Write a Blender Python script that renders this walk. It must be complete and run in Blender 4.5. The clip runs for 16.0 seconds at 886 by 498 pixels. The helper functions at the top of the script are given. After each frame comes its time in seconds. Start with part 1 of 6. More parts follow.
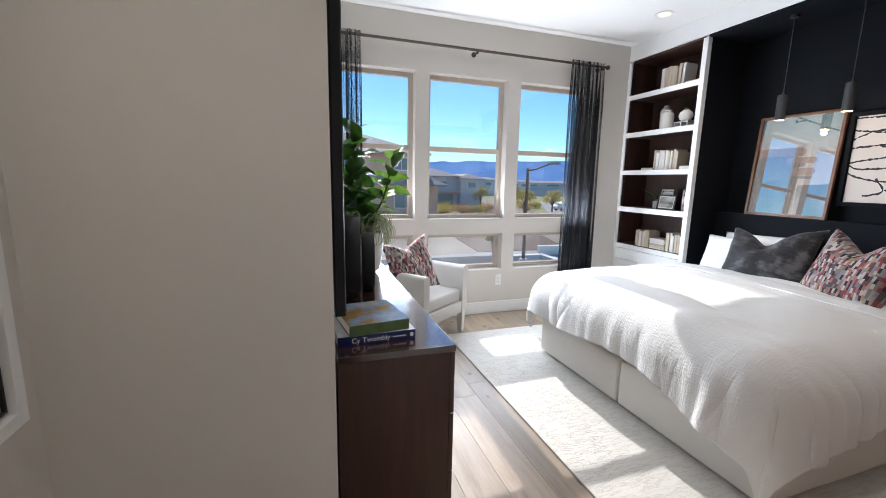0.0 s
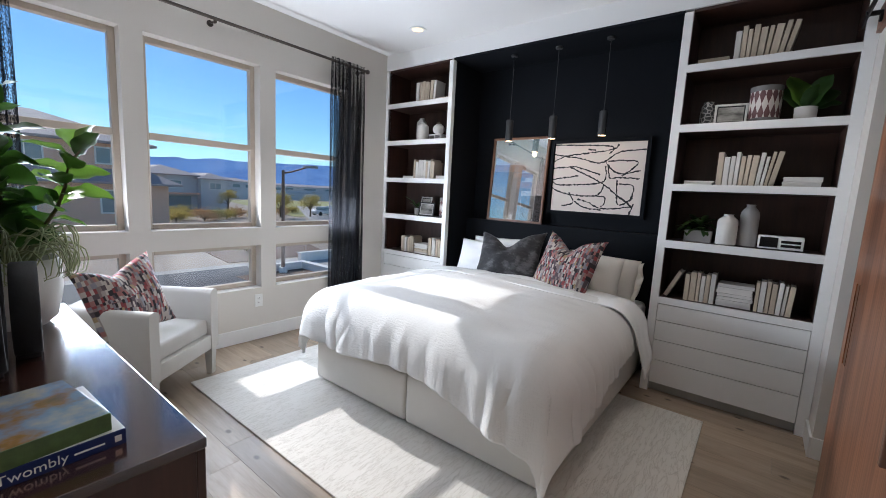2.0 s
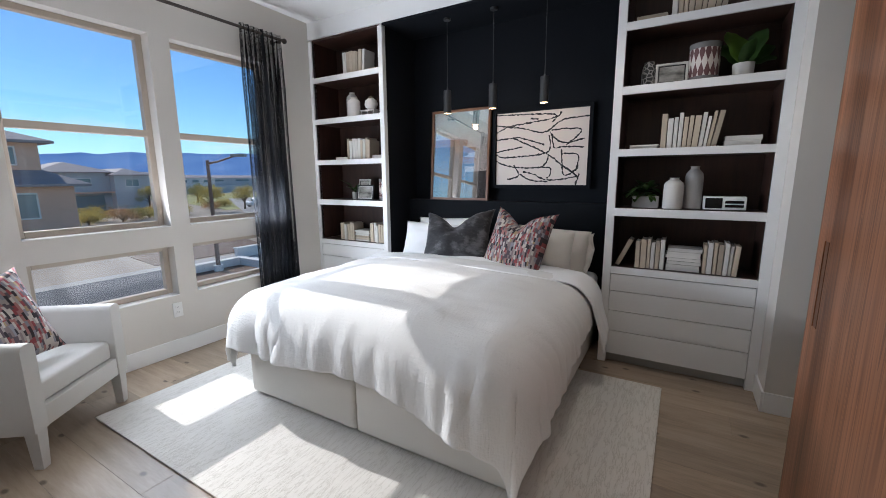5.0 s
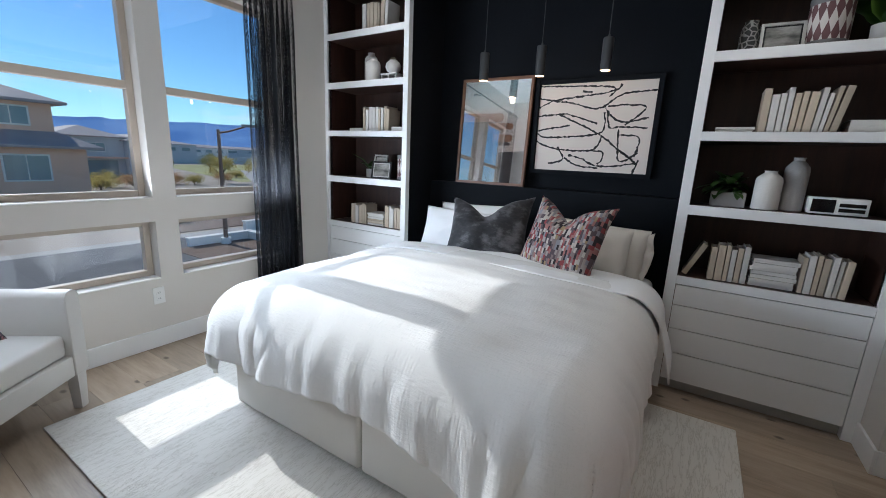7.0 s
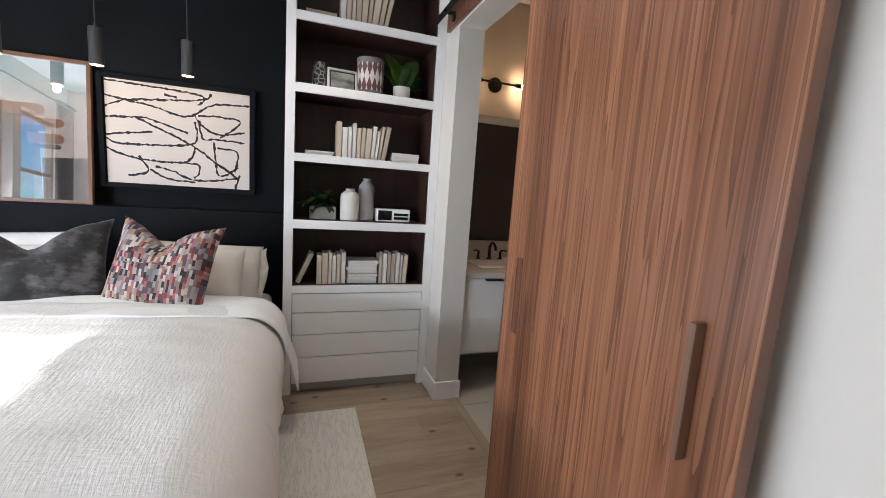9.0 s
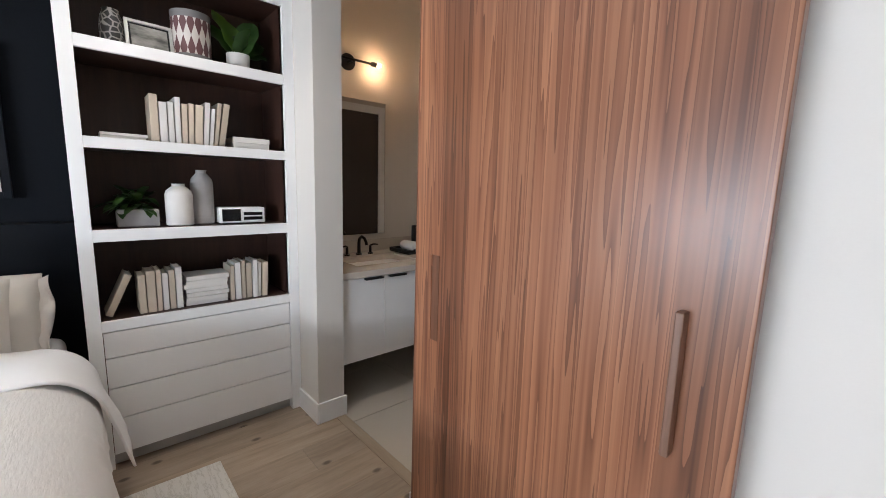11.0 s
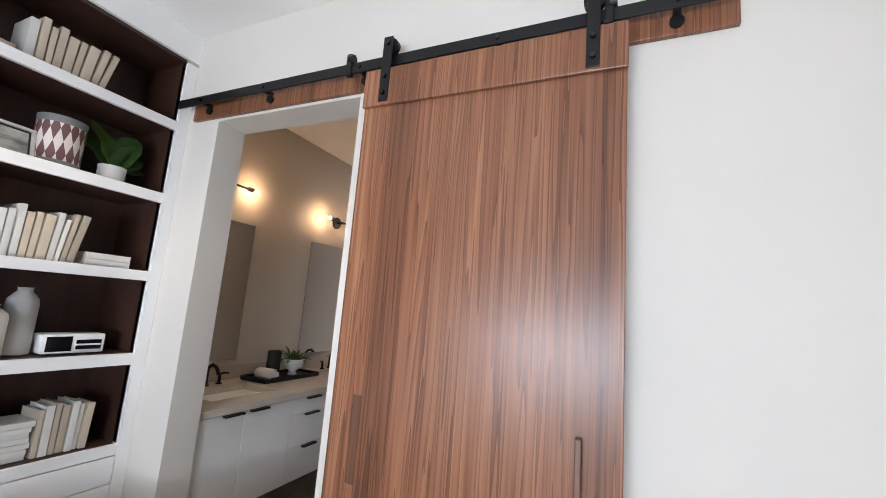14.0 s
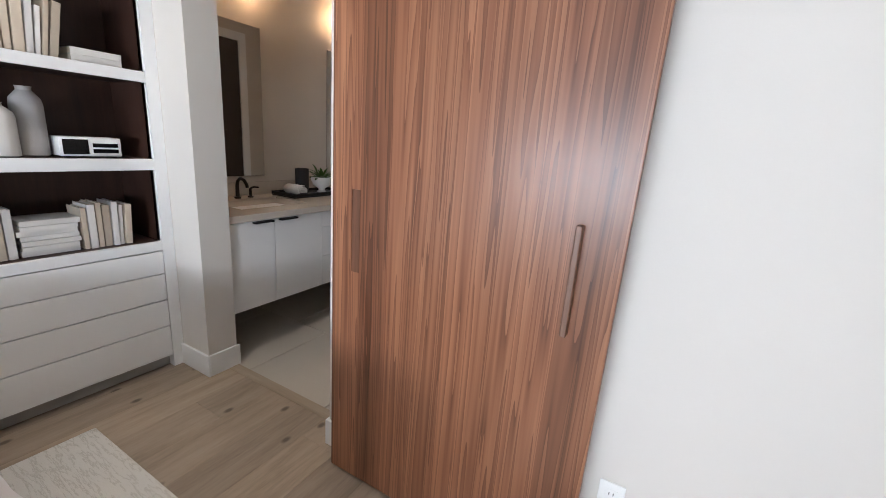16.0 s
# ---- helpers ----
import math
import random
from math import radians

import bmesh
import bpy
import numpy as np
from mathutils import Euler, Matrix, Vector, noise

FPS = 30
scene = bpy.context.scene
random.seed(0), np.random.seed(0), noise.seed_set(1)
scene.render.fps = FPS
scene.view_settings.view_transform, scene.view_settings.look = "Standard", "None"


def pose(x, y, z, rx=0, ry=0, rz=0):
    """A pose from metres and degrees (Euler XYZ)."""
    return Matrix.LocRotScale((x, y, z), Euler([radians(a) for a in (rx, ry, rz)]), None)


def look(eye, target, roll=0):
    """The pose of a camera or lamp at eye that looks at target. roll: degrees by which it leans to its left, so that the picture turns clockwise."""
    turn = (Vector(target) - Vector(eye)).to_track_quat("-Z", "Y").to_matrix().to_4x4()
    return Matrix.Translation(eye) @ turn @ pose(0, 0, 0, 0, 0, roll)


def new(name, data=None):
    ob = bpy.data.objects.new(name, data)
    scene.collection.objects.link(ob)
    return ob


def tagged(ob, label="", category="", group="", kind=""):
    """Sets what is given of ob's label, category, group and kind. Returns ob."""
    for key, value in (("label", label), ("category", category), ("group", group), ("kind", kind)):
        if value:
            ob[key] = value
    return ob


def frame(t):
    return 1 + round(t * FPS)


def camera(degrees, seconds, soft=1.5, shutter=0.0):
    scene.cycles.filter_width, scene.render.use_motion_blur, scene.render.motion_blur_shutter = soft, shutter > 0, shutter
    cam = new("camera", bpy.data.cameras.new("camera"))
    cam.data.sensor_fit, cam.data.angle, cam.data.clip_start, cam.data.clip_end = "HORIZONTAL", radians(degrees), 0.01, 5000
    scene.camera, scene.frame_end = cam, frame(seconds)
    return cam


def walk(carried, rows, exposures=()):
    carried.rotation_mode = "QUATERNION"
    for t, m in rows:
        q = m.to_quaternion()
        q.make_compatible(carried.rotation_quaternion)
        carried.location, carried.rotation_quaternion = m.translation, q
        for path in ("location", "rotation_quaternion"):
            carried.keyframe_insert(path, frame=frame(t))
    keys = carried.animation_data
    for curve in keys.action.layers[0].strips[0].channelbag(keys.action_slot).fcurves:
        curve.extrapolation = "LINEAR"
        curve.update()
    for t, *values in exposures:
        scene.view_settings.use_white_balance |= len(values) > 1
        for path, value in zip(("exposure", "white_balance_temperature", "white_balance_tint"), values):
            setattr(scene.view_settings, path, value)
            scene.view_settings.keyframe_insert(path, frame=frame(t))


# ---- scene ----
cam = camera(95.0, 16.0, soft=0.9)
PATH = [
    (0, (0.119, 0.031, 1.416), (0.758, 1.897, 1.087), 1.2),
    (0.5, (0.169, 0.199, 1.406), (0.968, 2.008, 1.107), 1.4),
    (1, (0.17, 0.367, 1.416), (1.24, 2.032, 1.127), 2.1),
    (1.5, (0.222, 0.403, 1.424), (1.574, 1.849, 1.138), 2.7),
    (2, (0.257, 0.384, 1.416), (1.822, 1.601, 1.151), 3.0),
    (2.5, (0.273, 0.348, 1.42), (1.972, 1.379, 1.198), 2.8),
    (3, (0.273, 0.296, 1.448), (2.032, 1.229, 1.259), 2.2),
    (3.5, (0.305, 0.287, 1.447), (2.077, 1.195, 1.26), 1.5),
    (4, (0.372, 0.319, 1.425), (2.135, 1.237, 1.202), 0.7),
    (4.5, (0.447, 0.368, 1.411), (2.181, 1.322, 1.127), 0.2),
    (5, (0.482, 0.517, 1.401), (2.181, 1.513, 1.05), -0.4),
    (5.2, (0.502, 0.573, 1.39), (2.168, 1.612, 1.014), -0.5),
    (7.3, (0.877, 0.95, 1.366), (2.556, 1.939, 0.918), 3.6),
    (7.5, (0.861, 0.977, 1.365), (2.625, 1.816, 0.937), 3.3),
    (8, (0.869, 0.96, 1.375), (2.793, 1.351, 0.992), 3.0),
    (8.5, (0.914, 0.909, 1.372), (2.883, 0.744, 1.064), 3.6),
    (9, (0.921, 0.872, 1.41), (2.789, 0.215, 1.128), 4.0),
    (9.5, (0.931, 0.81, 1.398), (2.667, -0.144, 1.123), 3.8),
    (9.7, (0.938, 0.777, 1.41), (2.639, -0.237, 1.127), 3.6),
    (11.8, (1.395, 1.05, 1.393), (2.658, -0.456, 1.02), 1.5),
    (12, (1.397, 1.028, 1.385), (2.597, -0.518, 0.97), 1.7),
    (12.5, (1.403, 1.005, 1.364), (2.466, -0.629, 0.921), 2.5),
    (13, (1.39, 1.135, 1.371), (2.32, -0.608, 1.058), 3.4),
    (13.5, (1.383, 1.267, 1.433), (2.239, -0.541, 1.421), 4.1),
    (14, (1.39, 1.351, 1.501), (2.21, -0.449, 1.798), 4.5),
    (14.5, (1.383, 1.399, 1.526), (2.201, -0.362, 2.006), 4.8),
    (15, (1.379, 1.392, 1.521), (2.229, -0.387, 1.857), 4.5),
    (15.5, (1.364, 1.289, 1.458), (2.263, -0.497, 1.413), 4.0),
    (16, (1.314, 1.151, 1.354), (2.249, -0.544, 0.853), 4.4),
]
EXPOSURES = [(0, 0.66, 6050, 11), (1.0, 0.42, 5950, 11), (1.5, 0.36, 5900, 11), (5.2, 0.27, 5950, 11), (7.5, 0.15, 5700, 7), (8.5, 0.40, 6050, 10), (9.0, 0.9, 6200, 11), (9.7, 1.06, 6200, 11), (11.8, 1.25, 6050, 11), (12.6, 1.36, 6050, 11), (13.5, 1.18, 6050, 11), (15.2, 1.10, 6100, 11), (16, 1.17, 6050, 11)]
walk(cam, [(t, look(eye, target, roll)) for t, eye, target, roll in PATH], EXPOSURES)

# ---- light ----
SUN_RUN = 1.50
SUN_ELEV = math.atan(1 / SUN_RUN)
world = bpy.data.worlds.new("world")
scene.world = world
world.use_nodes = True
wn = world.node_tree.nodes
sky = wn.new("ShaderNodeTexSky")
sky.sky_type = "NISHITA"
sky.sun_disc = False
sky.sun_elevation = SUN_ELEV
sky.sun_rotation = math.radians(-1.0)
sky.altitude = 700
sky.air_density = 1.0
sky.dust_density = 0.0
sky.ozone_density = 1.6
wn["Background"].inputs[1].default_value = 0.09
clear_air = wn.new("ShaderNodeMix")
clear_air.data_type, clear_air.blend_type = "RGBA", "MULTIPLY"
clear_air.inputs[0].default_value = 1.0
clear_air.inputs[7].default_value = (0.70, 0.96, 1.16, 1)
world.node_tree.links.new(sky.outputs[0], clear_air.inputs[6])
wtc, wmap, wnoise = wn.new("ShaderNodeTexCoord"), wn.new("ShaderNodeMapping"), wn.new("ShaderNodeTexNoise")
wmap.inputs["Scale"].default_value = (5.0, 5.0, 34.0)
wnoise.inputs["Scale"].default_value, wnoise.inputs["Detail"].default_value = 1.3, 6.0
wsep, whigh, wramp, wmask, clouds = wn.new("ShaderNodeSeparateXYZ"), wn.new("ShaderNodeValToRGB"), wn.new("ShaderNodeValToRGB"), wn.new("ShaderNodeMath"), wn.new("ShaderNodeMix")
wmask.operation = "MULTIPLY"
whigh.color_ramp.elements.new(0.5)
for node, stops in ((whigh, ((0.0, 0.0), (0.03, 0.55), (0.16, 0.0))), (wramp, ((0.50, 0.0), (0.66, 1.0)))):
    for e, (p, v) in zip(node.color_ramp.elements, stops):
        e.position, e.color = p, (v, v, v, 1)
clouds.data_type = "RGBA"
clouds.inputs[7].default_value = (8.5, 9.0, 9.6, 1)
for a, b in ((wtc.outputs["Generated"], wmap.inputs[0]), (wmap.outputs[0], wnoise.inputs["Vector"]), (wnoise.outputs["Fac"], wramp.inputs[0]), (wtc.outputs["Generated"], wsep.inputs[0]), (wsep.outputs["Z"], whigh.inputs[0]), (wramp.outputs[0], wmask.inputs[0]), (whigh.outputs[0], wmask.inputs[1]), (wmask.outputs[0], clouds.inputs[0]), (clear_air.outputs[2], clouds.inputs[6]), (clouds.outputs[2], wn["Background"].inputs[0])):
    world.node_tree.links.new(a, b)

sun_data = bpy.data.lights.new("sun", "SUN")
sun_data.energy = 3.3
sun_data.angle = math.radians(0.5)
sun_data.color = (1.0, 0.95, 0.87)
sun = new("sun", sun_data)
sun.matrix_world = look((1, 12, 8), (1 - 0.02 * 6, 6, 8 - 6 / SUN_RUN))


def area_lamp(name, m, sx, sy, watts, color=(1, 1, 1)):
    d = bpy.data.lights.new(name, "AREA")
    d.shape, d.size, d.size_y, d.energy, d.color = "RECTANGLE", sx, sy, watts, color
    ob = new(name, d)
    ob.matrix_world = m
    return ob


def point_lamp(name, at, watts, color, radius=0.03):
    d = bpy.data.lights.new(name, "POINT")
    d.energy, d.color, d.shadow_soft_size = watts, color, radius
    ob = new(name, d)
    ob.location = at
    return ob


# the sky's light in the window openings
YW = 3.937            # window wall, inner face
WIN = [(0.30, 1.15), (1.285, 2.128), (2.272, 3.12)]
for wx0, wx1 in WIN:
    wxm = (wx0 + wx1) / 2
    for lz, lh, watts in ((1.19, 0.24, 12.5), (0.68, 0.30, 1.5)):
        area_lamp("window_skylight", look((wxm, YW - 0.006, lz), (wxm, 0, lz)), wx1 - wx0 - 0.04, lh, watts, (0.84, 0.92, 1.0))
    # added fill lamp for what the sunlit sill and the ground outside throw upwards
    area_lamp("window_uplight", look((wxm, 3.936, 1.05), (wxm, 3.936 - 0.85, 1.05 + 0.53)), wx1 - wx0 - 0.1, 0.05, 11, (0.95, 0.96, 1.0))

# ---- materials ----
def nodes_of(name):
    m = bpy.data.materials.new(name)
    m.use_nodes = True
    t = m.node_tree
    return m, t, t.nodes["Principled BSDF"]


def ramp(t, fac, stops):
    r = t.nodes.new("ShaderNodeValToRGB")
    e = r.color_ramp.elements
    while len(e) < len(stops):
        e.new(0.5)
    for k, (p, c) in zip(e, stops):
        k.position, k.color = p, (*c, 1)
    t.links.new(fac, r.inputs[0])
    return r


def coords(t, scale=(1, 1, 1), rot=(0, 0, 0), kind="Object"):
    c = t.nodes.new("ShaderNodeTexCoord")
    m = t.nodes.new("ShaderNodeMapping")
    m.inputs["Scale"].default_value = scale
    m.inputs["Rotation"].default_value = rot
    t.links.new(c.outputs[kind], m.inputs[0])
    return m.outputs[0]


def noise_tex(t, vec, scale, detail=4.0, rough=0.55):
    n = t.nodes.new("ShaderNodeTexNoise")
    n.inputs["Scale"].default_value, n.inputs["Detail"].default_value, n.inputs["Roughness"].default_value = scale, detail, rough
    t.links.new(vec, n.inputs["Vector"])
    return n.outputs["Fac"]


def bump(t, b, height, strength, dist=0.01, chain=None):
    n = t.nodes.new("ShaderNodeBump")
    n.inputs["Strength"].default_value, n.inputs["Distance"].default_value = strength, dist
    t.links.new(height, n.inputs["Height"])
    if chain is not None:
        t.links.new(chain, n.inputs["Normal"])
    t.links.new(n.outputs[0], b.inputs["Normal"])
    return n.outputs[0]


def mix_col(t, fac, a, b, mode="MIX"):
    m = t.nodes.new("ShaderNodeMix")
    m.data_type, m.blend_type = "RGBA", mode
    for s, v in ((0, fac), (6, a), (7, b)):
        if isinstance(v, (int, float)):
            m.inputs[s].default_value = v
        elif isinstance(v, tuple):
            m.inputs[s].default_value = (*v, 1)
        else:
            t.links.new(v, m.inputs[s])
    return m.outputs[2]


def plain(name, col, rough=0.6, vary=0.06, scale=3.0, fine=60.0, relief=0.05, metal=0.0, dist=0.004, spread=0.0):
    """A painted, fired or woven surface: blotches, fine grain and relief."""
    m, t, b = nodes_of(name)
    v = coords(t)
    big, small = noise_tex(t, v, scale), noise_tex(t, v, fine, 3)
    lo, hi = tuple(c * (1 - vary) for c in col), tuple(min(1, c * (1 + vary)) for c in col)
    base = mix_col(t, small, ramp(t, big, [(0.3, lo), (0.7, hi)]).outputs[0], col)
    if spread:
        o = t.nodes.new("ShaderNodeObjectInfo")
        s = ramp(t, o.outputs["Random"], [(0.0, tuple(1 - spread for _ in col)), (1.0, (1.0, 1.0, 1.0))])
        base = mix_col(t, 1.0, base, s.outputs[0], "MULTIPLY")
    t.links.new(base, b.inputs["Base Color"])
    r = t.nodes.new("ShaderNodeMapRange")
    r.inputs["To Min"].default_value, r.inputs["To Max"].default_value = max(0.02, rough - 0.07), min(1, rough + 0.07)
    t.links.new(small, r.inputs[0])
    t.links.new(r.outputs[0], b.inputs["Roughness"])
    b.inputs["Metallic"].default_value = metal
    if relief:
        bump(t, b, small, relief, dist)
    return m


def wood(name, stops, scale=(9, 9, 0.9), rough=0.4, grain=1.0, relief=0.08, rot=(0, 0, 0), per_object=False, knots=False):
    """Wood with long grain: fine streaks over broad figure."""
    m, t, b = nodes_of(name)
    v = coords(t, scale, rot)
    if per_object:
        o = t.nodes.new("ShaderNodeObjectInfo")
        add = t.nodes.new("ShaderNodeVectorMath")
        mul = t.nodes.new("ShaderNodeMath")
        mul.operation = "MULTIPLY"
        mul.inputs[1].default_value = 37.0
        t.links.new(o.outputs["Random"], mul.inputs[0])
        t.links.new(v, add.inputs[0])
        t.links.new(mul.outputs[0], add.inputs[1])
        v = add.outputs[0]
    broad = noise_tex(t, v, 1.3, 3)
    w = t.nodes.new("ShaderNodeTexNoise")
    w.inputs["Scale"].default_value, w.inputs["Detail"].default_value, w.inputs["Distortion"].default_value = 4.0 * grain, 8, 0.6
    t.links.new(v, w.inputs["Vector"])
    fine = noise_tex(t, v, 22.0 * grain, 4)
    f1 = mix_col(t, 0.45, broad, w.outputs["Fac"])
    f2 = mix_col(t, 0.22, f1, fine)
    col = ramp(t, f2, stops).outputs[0]
    if per_object:
        s = ramp(t, o.outputs["Random"], [(0.0, (0.72, 0.72, 0.73)), (1.0, (1.08, 1.06, 1.04))])
        col = mix_col(t, 1.0, col, s.outputs[0], "MULTIPLY")
    if knots:
        vo = t.nodes.new("ShaderNodeTexVoronoi")
        vo.voronoi_dimensions = "2D"
        vo.inputs["Scale"].default_value = 1.0
        kv = t.nodes.new("ShaderNodeVectorMath")
        t.links.new(coords(t, (3.4, 2.0, 3.4)), kv.inputs[0])
        t.links.new(mul.outputs[0], kv.inputs[1])
        t.links.new(kv.outputs[0], vo.inputs["Vector"])
        col = mix_col(t, ramp(t, vo.outputs["Distance"], [(0.025, (0.85, 0.85, 0.85)), (0.06, (0, 0, 0))]).outputs[0], col, (0.07, 0.045, 0.03))
    t.links.new(col, b.inputs["Base Color"])
    r = t.nodes.new("ShaderNodeMapRange")
    r.inputs["To Min"].default_value, r.inputs["To Max"].default_value = rough - 0.06, rough + 0.1
    t.links.new(fine, r.inputs[0])
    t.links.new(r.outputs[0], b.inputs["Roughness"])
    bump(t, b, f2, relief, 0.002)
    return m


def walnut_veneer():
    """Crown-cut walnut in upright leaves of veneer, each with its own figure and dark grain lines."""
    m, t, b = nodes_of("walnut_veneer")
    c = t.nodes.new("ShaderNodeTexCoord")
    sep = t.nodes.new("ShaderNodeSeparateXYZ")
    t.links.new(c.outputs["Object"], sep.inputs[0])

    def mth(op, a, b_=0.0):
        n = t.nodes.new("ShaderNodeMath")
        n.operation = op
        for i, v in enumerate((a, b_)):
            if isinstance(v, (int, float)):
                n.inputs[i].default_value = v
            else:
                t.links.new(v, n.inputs[i])
        return n.outputs[0]
    wob = noise_tex(t, coords(t, (0.0, 0.0, 0.7)), 1.0, 2)
    xs = mth("DIVIDE", mth("ADD", sep.outputs["X"], mth("MULTIPLY", wob, 0.02)), 0.118)
    leaf = mth("FLOOR", xs)
    rnd = t.nodes.new("ShaderNodeTexWhiteNoise")
    rnd.noise_dimensions = "1D"
    t.links.new(leaf, rnd.inputs["W"])
    comb = t.nodes.new("ShaderNodeCombineXYZ")
    t.links.new(mth("MULTIPLY", mth("SUBTRACT", mth("FRACT", xs), 0.5), 1.7), comb.inputs["X"])
    t.links.new(mth("MULTIPLY", rnd.outputs["Value"], 31.0), comb.inputs["Y"])
    t.links.new(mth("ADD", mth("MULTIPLY", sep.outputs["Z"], 0.27), mth("MULTIPLY", rnd.outputs["Value"], 13.0)), comb.inputs["Z"])
    fig = t.nodes.new("ShaderNodeTexNoise")
    fig.inputs["Scale"].default_value, fig.inputs["Detail"].default_value, fig.inputs["Distortion"].default_value = 1.5, 2.0, 0.25
    t.links.new(comb.outputs[0], fig.inputs["Vector"])
    rings = mth("FRACT", mth("MULTIPLY", fig.outputs["Fac"], 9.0))
    fine = noise_tex(t, coords(t, (190, 190, 1.2)), 1.0, 4, 0.55)
    thread = noise_tex(t, coords(t, (30, 30, 0.10)), 1.0, 2, 0.5)
    broad = noise_tex(t, coords(t, (9, 9, 0.22)), 1.0, 3)
    col = ramp(t, mix_col(t, 0.65, rings, broad), [(0.2, (0.125, 0.047, 0.024)), (0.40, (0.195, 0.080, 0.041)), (0.60, (0.268, 0.117, 0.061)), (0.8, (0.40, 0.190, 0.104))]).outputs[0]
    line = ramp(t, rings, [(0.0, (0.50, 0.44, 0.42)), (0.16, (0.9, 0.89, 0.88)), (0.4, (1, 1, 1)), (0.8, (1, 1, 1)), (1.0, (0.72, 0.68, 0.66))]).outputs[0]
    streak = ramp(t, fine, [(0.36, (0.70, 0.66, 0.64)), (0.54, (1, 1, 1))]).outputs[0]
    tone = ramp(t, rnd.outputs["Value"], [(0.0, (0.84, 0.81, 0.78)), (1.0, (1.12, 1.09, 1.06))]).outputs[0]
    dark = ramp(t, thread, [(0.30, (0.42, 0.36, 0.34)), (0.345, (0.86, 0.84, 0.82)), (0.42, (1, 1, 1))]).outputs[0]
    seam = ramp(t, mth("FRACT", xs), [(0.0, (0.6, 0.55, 0.52)), (0.02, (1, 1, 1))]).outputs[0]
    col = mix_col(t, 0.5, col, line, "MULTIPLY")
    col = mix_col(t, 0.28, col, streak, "MULTIPLY")
    col = mix_col(t, 0.75, col, dark, "MULTIPLY")
    col = mix_col(t, 0.6, col, seam, "MULTIPLY")
    col = mix_col(t, 1.0, col, tone, "MULTIPLY")
    t.links.new(col, b.inputs["Base Color"])
    r = t.nodes.new("ShaderNodeMapRange")
    r.inputs["To Min"].default_value, r.inputs["To Max"].default_value = 0.27, 0.40
    t.links.new(fine, r.inputs[0])
    t.links.new(r.outputs[0], b.inputs["Roughness"])
    bump(t, b, fine, 0.05, 0.001)
    return m


def glow(name, col, strength):
    m, t, b = nodes_of(name)
    b.inputs["Base Color"].default_value = (*col, 1)
    b.inputs["Emission Color"].default_value = (*col, 1)
    b.inputs["Emission Strength"].default_value = strength
    return m


def pane_glass(name, tint=(0.97, 0.98, 0.98), gloss=1.0, normal=0.04):
    """Clear glass: gloss grows from its value seen straight on to a mirror at grazing angles."""
    m, t, b = nodes_of(name)
    t.nodes.remove(b)
    tr, gl, mx, lw = (t.nodes.new("ShaderNodeBsdfTransparent"), t.nodes.new("ShaderNodeBsdfGlossy"), t.nodes.new("ShaderNodeMixShader"), t.nodes.new("ShaderNodeLayerWeight"))
    tr.inputs[0].default_value = (*tint, 1)
    gl.inputs["Roughness"].default_value = 0.0
    gl.inputs[0].default_value = (gloss, gloss, gloss, 1)
    lw.inputs["Blend"].default_value = 0.5
    pw, ad = t.nodes.new("ShaderNodeMath"), t.nodes.new("ShaderNodeMath")
    pw.operation, ad.operation = "POWER", "MULTIPLY_ADD"
    pw.inputs[1].default_value = 5.0
    ad.inputs[1].default_value, ad.inputs[2].default_value = 0.96 - normal, normal
    t.links.new(lw.outputs["Facing"], pw.inputs[0])
    t.links.new(pw.outputs[0], ad.inputs[0])
    t.links.new(ad.outputs[0], mx.inputs[0])
    t.links.new(tr.outputs[0], mx.inputs[1])
    t.links.new(gl.outputs[0], mx.inputs[2])
    t.links.new(mx.outputs[0], t.nodes["Material Output"].inputs[0])
    return m


def mirror_mat(name):
    m, t, b = nodes_of(name)
    b.inputs["Base Color"].default_value = (0.85, 0.86, 0.86, 1)
    b.inputs["Metallic"].default_value, b.inputs["Roughness"].default_value = 1.0, 0.02
    return m


def sheer(name, col, thin):
    """Loosely woven cloth: threads over gaps."""
    m, t, b = nodes_of(name)
    v = coords(t, (1, 1, 1))
    n1 = noise_tex(t, coords(t, (130, 130, 70)), 1.0, 2)
    n2 = noise_tex(t, coords(t, (48, 10, 0.4)), 1.0, 2)
    f = mix_col(t, 0.6, n1, n2)
    gap = ramp(t, f, [(0.43, (thin + 0.46,) * 3), (0.55, (max(0.0, thin - 0.2),) * 3)])
    tr, mx, tl = t.nodes.new("ShaderNodeBsdfTransparent"), t.nodes.new("ShaderNodeMixShader"), t.nodes.new("ShaderNodeBsdfTranslucent")
    m2 = t.nodes.new("ShaderNodeMixShader")
    tl.inputs[0].default_value = (*col, 1)
    b.inputs["Base Color"].default_value = (*col, 1)
    b.inputs["Roughness"].default_value = 0.9
    m2.inputs[0].default_value = 0.35
    t.links.new(b.outputs[0], m2.inputs[1])
    t.links.new(tl.outputs[0], m2.inputs[2])
    t.links.new(gap.outputs[0], mx.inputs[0])
    t.links.new(m2.outputs[0], mx.inputs[1])
    t.links.new(tr.outputs[0], mx.inputs[2])
    t.links.new(mx.outputs[0], t.nodes["Material Output"].inputs[0])
    return m


